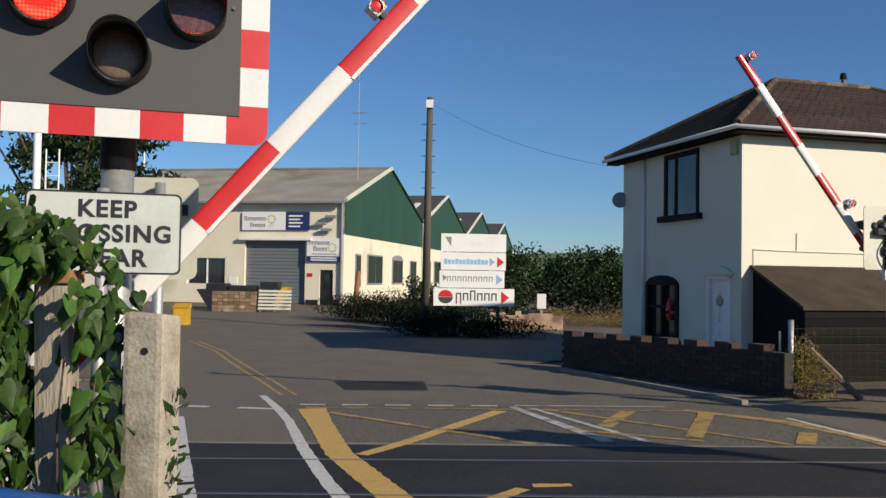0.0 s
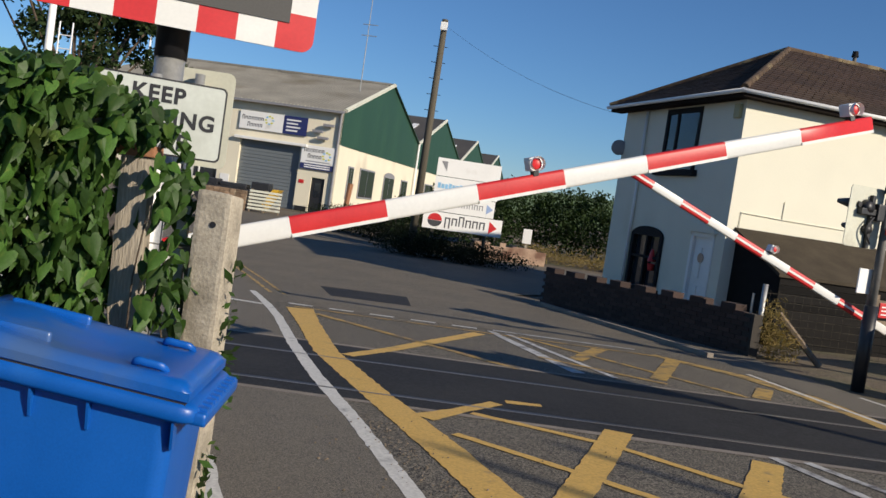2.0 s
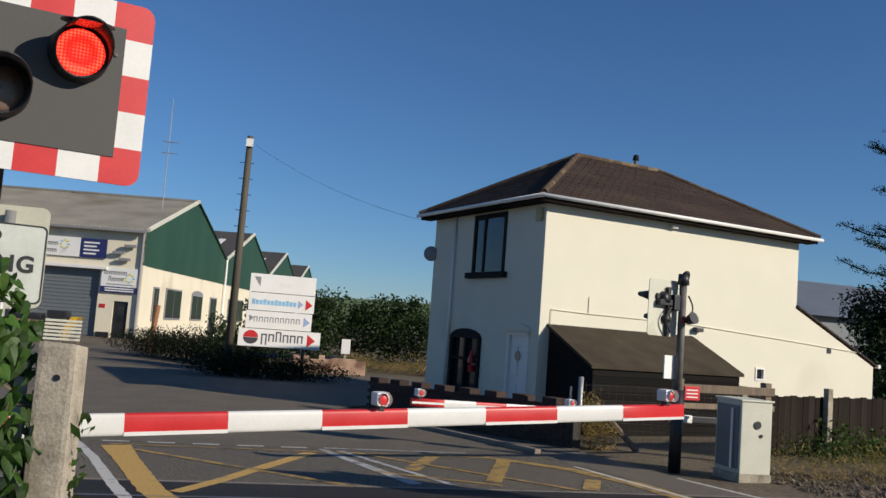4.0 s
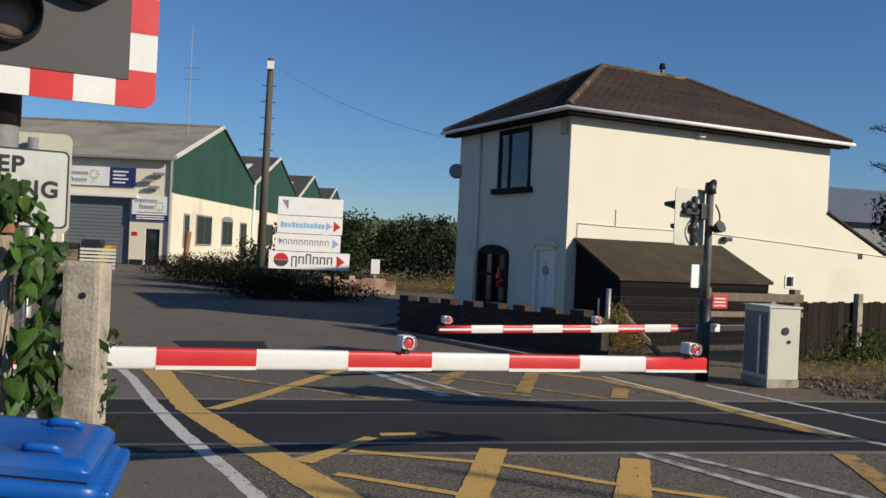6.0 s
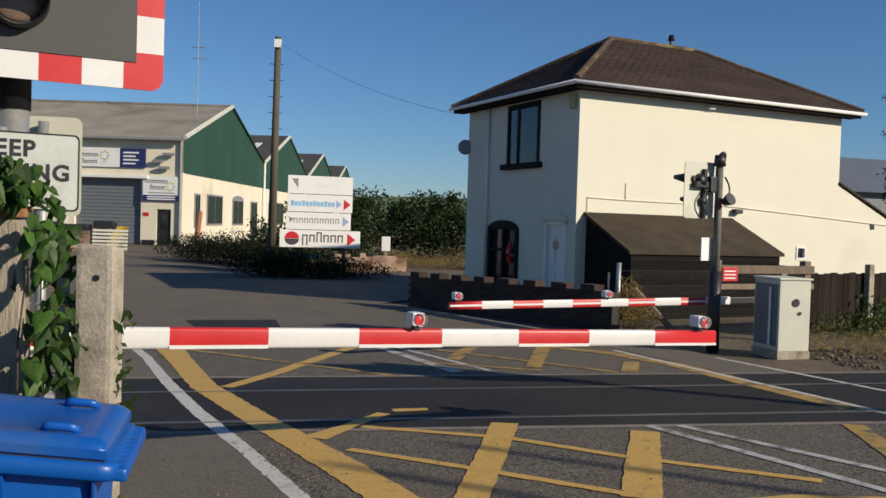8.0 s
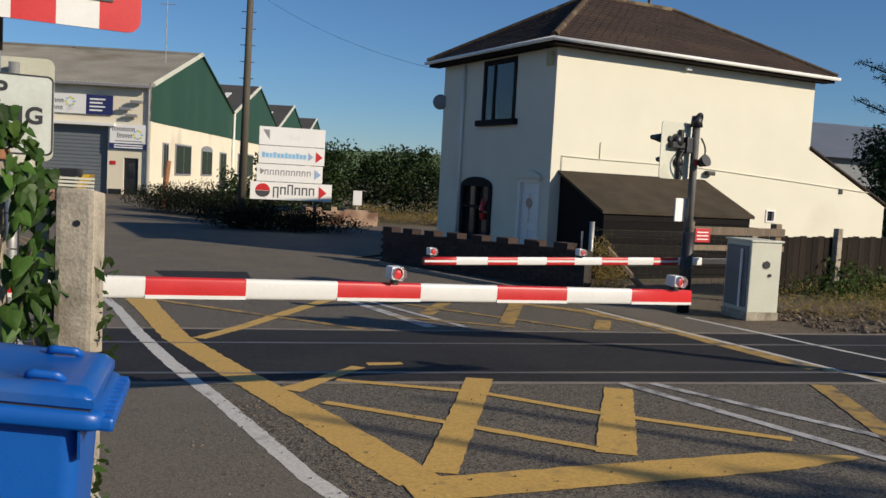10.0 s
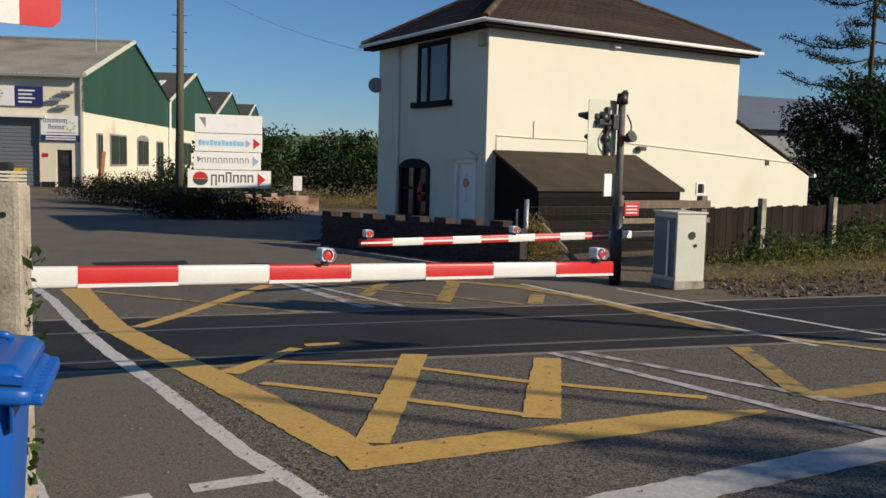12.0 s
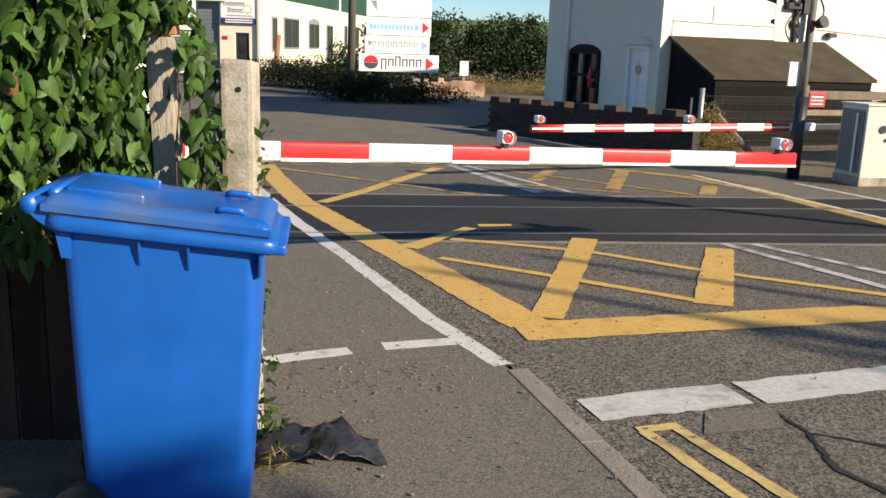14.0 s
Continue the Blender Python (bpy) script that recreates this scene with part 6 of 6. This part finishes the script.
for bx, by, bh in ((9.7, 14.75, 0.34), (11.2, 15.2, 0.5), (12.5, 15.6, 0.6)):
    leaf_cloud("bush", "straggling green bush against the railway fence", "bush", hedge_clumps(bx - 0.3, by, bx + 0.3, by + 0.1, bh, int(bx * 10), 3, 0.2), 900, 0.05, M_VERGE, int(by * 10), group="bushes along the railway fence")

# Dark leaves added behind the fence to deepen the vine's shaded inside
leaf_cloud("thicket", "dark tangled thicket behind the mesh fence", "bush", [(x, 4.25 + 0.1 * math.sin(x * 5), z, 0.28, 0.22, 0.30) for x in (-3.6, -3.2, -2.8, -2.4, -2.0, -1.7, -1.35) for z in (0.35, 0.8, 1.25, 1.6) if x < -1.5 or z < 1.2], 8500, 0.045, M_HEDGE, 27)


def tiered_conifer(x, y, h, seed, label):
    """A tall open conifer: flat, up-tipped sprays in tiers on a bare leader."""
    rnd = random.Random(seed)
    z0 = ground_z(x, y)
    clumps, limbs = [], [((x, y, z0 - 0.2), (x + 0.1, y, z0 + h), 0.12, 0.03)]
    z = z0 + h * 0.40
    while z < z0 + h * 0.985:
        t = (z - z0) / h
        reach = 0.5 + 3.4 * (1 - t) ** 0.7
        for k in range(5):
            a = rnd.uniform(0, 2 * math.pi)
            L = reach * rnd.uniform(0.55, 1.1)
            pts = [(x + L * f * math.cos(a), y + L * f * math.sin(a), z - 0.10 * L * math.sin(math.pi * f) + 0.10 * L * f * f) for f in (0.0, 0.35, 0.7, 1.0)]
            for p, q in zip(pts, pts[1:]):
                limbs.append((p, q, 0.03, 0.02))
            for f in (0.45, 0.62, 0.8, 1.0):
                i = min(2, int(f * 3))
                p = Vector(pts[i]).lerp(Vector(pts[i + 1]), min(1.0, f * 3 - i)) if f < 1 else Vector(pts[3])
                clumps.append((p.x, p.y, p.z + 0.04, 0.40 * (1.15 - 0.5 * f), 0.40 * (1.15 - 0.5 * f), 0.075))
        z += rnd.uniform(0.5, 0.85)
    return leaf_cloud("conifer", label, "tree", clumps, 22000, 0.065, M_CONIFER, seed, trunk=limbs, flat=0.25)


tiered_conifer(20.9, 27.3, 12.5, 31, "tall open conifer behind the railway fence")
leaf_cloud("tree", "broad dark evergreen tree behind the railway fence", "tree",
           [(17.7 + 0.32 * k + 0.5 * math.sin(k * 2.3), 25.0 + 0.9 * math.sin(k * 1.7), 0.4 + (0.6 + 0.17 * (k % 24)) * (0.98 if k % 24 < 22 else 1.02), 0.9, 0.8, 0.55) for k in range(24)]
           + [(18.6 + 6.2 * ((k * 0.618) % 1.0), 25.6 + 2.2 * ((k * 0.377) % 1.0), 0.5 + 3.9 * ((k * 0.7549) % 1.0), 0.95, 0.85, 0.6) for k in range(80)]
           + [(18.9 + 0.42 * k, 26.2, 4.35 + 0.45 * math.sin(k * 1.9), 0.5, 0.5, 0.35) for k in range(15)], 60000, 0.075, M_CONIFER, 34,
           trunk=[((20.2, 27, -0.3), (20.2, 27, 3.0), 0.22, 0.12), ((20.2, 27, 2.0), (21.7, 27.3, 4.2), 0.12, 0.04), ((20.2, 27, 2.2), (19.0, 26.7, 4.0), 0.1, 0.03)])


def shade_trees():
    """Unseen trees added south-east of the crossing to shade the near road and bin."""
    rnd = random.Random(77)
    for x, y, z, r, n, label, leaders in ((10.5, -6.0, 5.36, 0.8, 4200, "unseen tree added to shade the footway and bin", ()),
                                          (13.8, -3.1, 4.75, 1.0, 800, "unseen tree with two bare leaders added to shade the road", ((0.0, 0.0, 7.6), (0.56, 0.77, 7.4)))):
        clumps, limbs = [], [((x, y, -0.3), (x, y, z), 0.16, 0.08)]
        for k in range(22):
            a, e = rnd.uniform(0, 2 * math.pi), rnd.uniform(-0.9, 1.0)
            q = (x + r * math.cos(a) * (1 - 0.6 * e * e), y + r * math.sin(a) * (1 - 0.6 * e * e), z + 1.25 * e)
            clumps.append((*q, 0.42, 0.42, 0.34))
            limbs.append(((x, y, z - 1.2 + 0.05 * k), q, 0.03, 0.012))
        # Bare leaders added to cast the thin straight shadows across the road
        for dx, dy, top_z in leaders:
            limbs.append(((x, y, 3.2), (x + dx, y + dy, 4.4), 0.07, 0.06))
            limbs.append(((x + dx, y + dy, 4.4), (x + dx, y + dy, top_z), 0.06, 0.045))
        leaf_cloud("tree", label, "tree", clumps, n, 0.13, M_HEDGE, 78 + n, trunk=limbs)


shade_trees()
copy_thing(signal, pose(6.8, 6.85, 2.45, 0, 0, -8))


def left_tree():
    rnd = random.Random(41)
    x, y = -11.5, 26.0
    clumps, limbs = [], [((x, y, -0.4), (x, y, 2.6), 0.3, 0.2)]
    for k in range(26):
        a, L = rnd.uniform(0, 2 * math.pi), rnd.uniform(0.8, 2.9)
        tip = (x + L * math.cos(a), y + 0.7 * L * math.sin(a), rnd.uniform(3.2, 6.6))
        limbs.append(((x, y, rnd.uniform(1.8, 2.7)), tip, 0.07, 0.02))
        clumps.append((*tip, rnd.uniform(0.4, 0.8), rnd.uniform(0.4, 0.8), rnd.uniform(0.3, 0.6)))
    leaf_cloud("tree", "sparse tree with reddish bare branches and green leaves", "tree", clumps, 9000, 0.10, M_HEDGE, 42, trunk=limbs)


left_tree()


# ---- yard clutter, fences and the railway side ----
def build_yard_clutter():
    top = thing("skip", "dark loaded waste skip with yellow end panels", "skip", pose(-13.4, 43.6, -0.02, 0, 0, 4))
    # Body coloured black in place of the shade the skip stands in
    part("bin_body", prism([(0.3, 0, 0.05), (3.4, 0, 0.05), (4.0, 0, 0.95), (-0.3, 0, 0.95)], (0, 1.5, 0)), M_BLACK, top)
    part("end_panel", prism([(3.5, -0.03, 0.1), (4.1, -0.03, 1.1), (3.8, -0.03, 1.1), (3.35, -0.03, 0.35)], (0, 1.55, 0)), M_SKIP, top, "yellow painted end panel")
    for x, w, h in ((0.1, 1.0, 0.3), (1.2, 1.3, 0.2), (2.7, 0.9, 0.4)):
        part("load", box(x, x + w, 0.2, 1.3, 0.9, 0.95 + h, 0.08), M_BLACK, top, "dark bagged rubbish")
    wall = thing("brick_stack", "low stack of old mixed bricks in the yard", "bricks", pose(-12.3, 41.6, -0.04, 0, 0, 3))
    rnd = random.Random(2)
    for r in range(6):
        for k in range(8):
            part("brick", box(k * 0.25, k * 0.25 + 0.24, rnd.uniform(-0.03, 0.03), 0.5, r * 0.155, r * 0.155 + 0.145, 0.01), M_OLD_BRICK, wall)
    pal = thing("pallet", "pale timber pallet standing in the yard", "pallet", pose(-10.2, 41.7, -0.02, -10, 0, 3))
    for k in range(6):
        part("slat", box(0, 1.5, -0.02, 0.02, 0.10 + k * 0.16, 0.20 + k * 0.16, 0.005), M_CABINET, pal)
    for x in (0.05, 0.7, 1.4):
        part("bearer", box(x, x + 0.08, 0.021, 0.11, 0.0, 1.05, 0.005), M_WOOD, pal)
    grit = thing("grit_box", "small yellow grit box by the yard entrance", "grit box", pose(-10.6, 31.8, ground_z(-10.6, 31.8), 0, 0, 5))
    part("box_body", box(0, 0.5, 0, 0.5, 0, 0.6, 0.03), M_SKIP, grit)
    part("box_lid", prism([(-0.03, -0.03, 0.6), (-0.03, 0.53, 0.6), (-0.03, 0.4, 0.75)], (0.56, 0, 0)), M_SKIP, grit)
    sig = thing("railway_signal", "white railway signal post with ladder", "signal post", pose(-9.2, 19.5, ground_z(-9.2, 19.5)))
    part("post", tube((0, 0, -0.2), (0, 0, 7.5), 0.085, 0.075, 14), M_SIGN, sig, smooth=True)
    for x in (0.22, 0.50):
        part("stile", tube((x, -0.05, 0.2), (x, -0.05, 4.5), 0.018, seg=8), M_SIGN, sig)
    for k in range(15):
        part("rung", tube((0.22, -0.05, 0.3 + k * 0.28), (0.50, -0.05, 0.3 + k * 0.28), 0.012, seg=6), M_SIGN, sig)
    flag = thing("flag_pole", "thin white pole in the yard", "pole", pose(-14.2, 38.0, ground_z(-14.2, 38)))
    part("shaft", tube((0, 0, -0.2), (0, 0, 6.8), 0.05, 0.035, 10), M_SIGN, flag, smooth=True)


build_yard_clutter()


def build_rail_fence():
    top = thing("boarded_fence", "dark boarded fence with concrete posts beside the railway", "fence")
    a, b = Vector((7.35, 14.35)), Vector((19.0, 18.3))
    L = (b - a).length
    ang = math.degrees(math.atan2(b.y - a.y, b.x - a.x))
    n = int(L / 0.15)
    mesh = None
    for k in range(n):
        p = a.lerp(b, k / n)
        if mesh is None:
            ob = part("board", box(0, 0.145, 0, 0.022, 0, 0.98, 0.004), M_FENCE, top)
            mesh = ob.data
        else:
            ob = new("board", mesh)
            ob.parent = top
        ob.matrix_basis = pose(p.x, p.y + 0.006 * (k % 2), ground_z(p.x, p.y) - 0.02 + 0.012 * ((k * 7) % 3), 0, 0, ang)
    for k in range(7):
        p = a.lerp(b, k / 6)
        ob = part("concrete_post", box(-0.06, 0.06, -0.11, -0.004, -0.1, 1.12, 0.012), M_CONCRETE, top, "grey concrete post")
        ob.matrix_basis = pose(p.x, p.y, ground_z(p.x, p.y), 0, 0, ang)


build_rail_fence()


def build_gate_rail():
    top = thing("timber_rail", "weathered timber rails with red warning notice beside the crossing", "fence", pose(5.62, 12.95, ground_z(5.6, 12.9), 0, 0, 17))
    for x in (0.02, 1.75):
        part("post", box(x - 0.06, x + 0.06, -0.06, 0.06, -0.1, 1.24, 0.012), M_WOOD, top)
    part("rail", box(-0.05, 1.85, -0.09, -0.062, 1.05, 1.17, 0.006), M_WOOD, top)
    part("rail", box(-0.05, 1.85, -0.09, -0.062, 0.82, 0.90, 0.006), M_WOOD, top)
    notice = part("notice", box(0.06, 0.34, -0.105, -0.092, 0.94, 1.14, 0.004), M_RED, top, "small red notice")
    for k in range(3):
        part("text_bar", box(0.09, 0.30, -0.1085, -0.1055, 0.975 + k * 0.05, 0.992 + k * 0.05), M_SIGN, notice)


build_gate_rail()


def build_wire_fence():
    top = thing("wire_fence", "rusty mesh fence with tubular post beside the shed", "fence")
    z = ground_z(4.9, 14.9)
    part("post", tube((4.86, 14.95, z - 0.1), (4.86, 14.95, z + 1.12), 0.042, seg=12), M_STEEL, top, "grey tubular post", True)
    part("post", tube((4.72, 15.02, z - 0.1), (4.72, 15.02, z + 0.95), 0.02, seg=8), M_STEEL, top)
    for k in range(8):
        part("wire", tube((4.86, 14.95, z + 0.15 + 0.12 * k), (7.3, 14.9, z + 0.2 + 0.12 * k), 0.0022, seg=4), M_POLE, top)
    for k in range(18):
        x = 4.95 + k * 0.13
        part("wire", tube((x, 14.95, z + 0.1), (x, 14.94, z + 1.05), 0.0022, seg=4), M_POLE, top)
    part("brace", tube((5.1, 14.85, z + 0.7), (5.75, 14.6, z), 0.05, 0.05, 6), M_WOOD, top, "leaning timber brace")


build_wire_fence()


def build_far_buildings():
    top = thing("far_shed", "long grey metal-roofed building beyond the house", "building", pose(17.5, 36, 0, 0, 0, 10))
    part("wall", box(0, 26, 0, 10, -0.3, 3.6), M_SHUTTER, top)
    part("roof", prism([(-0.3, -0.4, 3.6), (-0.3, 5, 5.6), (-0.3, 10.4, 3.6)], (26.6, 0, 0)), M_BLUE_ROOF, top)
    hut = thing("garden_shed", "dark shed with white-edged gable beyond the fence", "shed", pose(19.0, 20.2, -0.35, 0, 0, 14))
    part("wall", box(0.1, 3.4, 0.05, 3.0, -0.3, 1.25), M_DARK_WOOD, hut)
    part("roof", prism([(0, 0, 1.22), (1.75, 0, 2.02), (3.5, 0, 1.22)], (0, 3.1, 0)), M_FELT, hut)
    part("verge_board", prism([(-0.05, -0.03, 1.20), (1.75, -0.03, 2.02), (1.75, -0.03, 2.09), (-0.05, -0.03, 1.27)], (0, 0.028, 0)), M_WHITE, hut)
    part("verge_board", prism([(3.55, -0.03, 1.20), (1.75, -0.03, 2.02), (1.75, -0.03, 2.09), (3.55, -0.03, 1.27)], (0, 0.028, 0)), M_WHITE, hut)
    hill = bmesh.new()
    rows = []
    for j, (y, k) in enumerate(((330, 0), (380, 0.7), (440, 1.0), (700, 0.9))):
        rows.append([hill.verts.new((x, y, 13.5 * k * (1 + 0.12 * math.sin(x * 0.011) + 0.06 * math.sin(x * 0.037)) - 0.4)) for x in range(-700, 1001, 20)])
    for r, s in zip(rows, rows[1:]):
        for i in range(len(r) - 1):
            hill.faces.new((r[i], r[i + 1], s[i + 1], s[i]))
    tagged(part("backdrop_hill", hill, M_HILL, smooth=True), "distant green farmland rise", "hill", kind="structure")


build_far_buildings()


def build_small_things():
    bag = thing("plastic_sheet", "crumpled black plastic sheet on the footway", "plastic sheet", pose(-0.36, 3.60, ground_z(-0.36, 3.6) + 0.010, 0, 0, 8))
    bm = bmesh.new()
    bmesh.ops.create_grid(bm, x_segments=16, y_segments=12, size=0.5)
    for v in bm.verts:
        v.co.x *= 0.52
        v.co.y *= 0.26
        v.co.z = 0.075 + 0.075 * noise.noise(v.co * 6) + 0.04 * noise.noise(v.co * 15) - 0.08 * (abs(v.co.x) / 0.26) ** 3
        v.co.z = max(0.0, v.co.z)
        v.co.x += 0.02 * noise.noise(v.co * 9 + Vector((3, 1, 2)))
        v.co.y += 0.03 * noise.noise(v.co * 8 + Vector((7, 1, 2)))
    bmesh.ops.solidify(bm, geom=bm.faces[:], thickness=0.004)
    part("sheet", bm, M_PLASTIC_BAG, bag, smooth=True)
    rnd = random.Random(9)
    bm = bmesh.new()
    for k in range(260):
        x, y = rnd.uniform(-0.7, 2.6), rnd.uniform(3.1, 7.4)
        s = rnd.uniform(0.004, 0.011)
        own = bmesh.new()
        bmesh.ops.create_icosphere(own, subdivisions=1, radius=s)
        own.transform(pose(x, y, ground_z(x, y) + 0.012, rnd.uniform(0, 90), 0, rnd.uniform(0, 90)) @ Matrix.Diagonal((1, 0.7, 0.6, 1)))
        merge(bm, own)
    for k in range(420):
        f = rnd.random()
        if k % 3:
            x, y = 0.60 - 1.05 * f + rnd.gauss(0.10, 0.10), 4.62 + 2.7 * f
        else:
            x, y = rnd.uniform(-0.62, 0.35), 4.72 - abs(rnd.gauss(0, 0.45))
        s = rnd.uniform(0.003, 0.009)
        own = bmesh.new()
        bmesh.ops.create_icosphere(own, subdivisions=1, radius=s)
        own.transform(pose(x, y, ground_z(x, y) + 0.010, rnd.uniform(0, 90), 0, rnd.uniform(0, 90)) @ Matrix.Diagonal((1, 0.7, 0.6, 1)))
        merge(bm, own)
    tagged(part("loose_grit", bm, M_BALLAST), "loose pale grit scattered on the road", "grit", kind="stuff")
    verts, faces = [], []
    for k in range(4200):
        x = rnd.uniform(6.5, 17)
        y = rnd.uniform(10.7, 12.6 + 0.2 * (x - 6.5))
        s = rnd.uniform(0.008, 0.022) if k % 9 else rnd.uniform(0.03, 0.055)
        z = ground_z(x, y) - 0.012
        o = len(verts)
        pts = [(1, 0, 0), (-1, 0.2, 0), (0, 1, 0), (0.1, -1, 0), (0, 0, 0.8), (0, 0, -0.8)]
        verts += [(x + s * (p[0] + rnd.uniform(-.3, .3)), y + s * (p[1] + rnd.uniform(-.3, .3)), z + s * p[2]) for p in pts]
        faces += [tuple(o + i for i in f) for f in ((0, 2, 4), (2, 1, 4), (1, 3, 4), (3, 0, 4), (2, 0, 5), (1, 2, 5), (3, 1, 5), (0, 3, 5))]
    me = bpy.data.meshes.new("ballast")
    me.from_pydata(verts, [], faces)
    me.materials.append(M_BALLAST)
    tagged(new("ballast", me), "brown loose stones beside the railway", "stones", kind="stuff")
    leaf_cloud("kerb_weeds", "green weeds at the foot of the concrete post", "weeds", [(-0.56, 3.7, 0.10, 0.06, 0.12, 0.12), (-0.55, 3.62, 0.05, 0.1, 0.1, 0.05)], 70, 0.026, M_LEAF_STUFF, 51)
    leaf_cloud("post_creeper", "thin green creeper hanging on the concrete post", "vine", [(-0.60 + 0.012 * math.sin(z * 9), 3.815, z, 0.022, 0.05, 0.07) for z in (0.14, 0.27, 0.38, 0.52, 0.62, 0.88, 1.0, 1.14, 1.26)], 120, 0.026, M_LEAF_STUFF, 53, kind="stuff")
    leaf_cloud("dead_grass", "dead grass tangled in the plastic sheet", "grass", [(-0.55, 3.5, 0.03, 0.10, 0.08, 0.05)], 110, 0.035, M_DRYGRASS, 52, flat=0.06)


build_small_things()


# ---- motion ----
def motions():
    near = ((0, 49.1), (0.5, 41.4), (1.0, 33.5), (1.5, 26.0), (2.0, 17.8), (2.5, 9.2), (3.0, 7.1), (3.5, 5.0), (4.0, 2.5), (4.6, -0.8), (5.2, -1.4), (14.0, -1.4))
    walk(near_boom, [(t, pose(*NEAR_PIVOT, 0, 0, 17.5) @ pose(0, 0, 0, 0, -a, 0)) for t, a in near])
    far = ((0, 51.4), (0.5, 43.9), (1.0, 36.1), (1.5, 28.6), (2.0, 20.7), (2.5, 12.7), (3.0, 8.7), (3.5, 4.6), (4.0, 1.4), (4.5, -0.2), (5.2, -0.4), (14.0, -0.4))
    walk(far_boom, [(t, pose(*FAR_PIVOT, 0, 0, 197.5) @ pose(0, 0, 0, 0, -a, 0)) for t, a in far])
    period, swing = 0.765, 82
    # Blinking is imitated by swinging the added discs off the glowing lenses
    for k, sh in enumerate(BLINK_DISCS):
        base = Matrix.Translation(sh.matrix_basis.translation)
        rows = []
        t = 0.14 - period * (1 if k else 0.5)
        while t < 14.0:
            for dt, a in ((0.0, 0), (0.034, swing), (0.33, swing), (0.364, 0)):
                if 0 <= t + dt <= 14.0:
                    rows.append((t + dt, base @ pose(0, 0, 0, -a, 0, 0)))
            t += period
        first, last = rows[0][1], rows[-1][1]
        if rows[0][0] > 0:
            rows.insert(0, (0.0, first))
        if rows[-1][0] < 14.0:
            rows.append((14.0, last))
        walk(sh, rows)


motions()
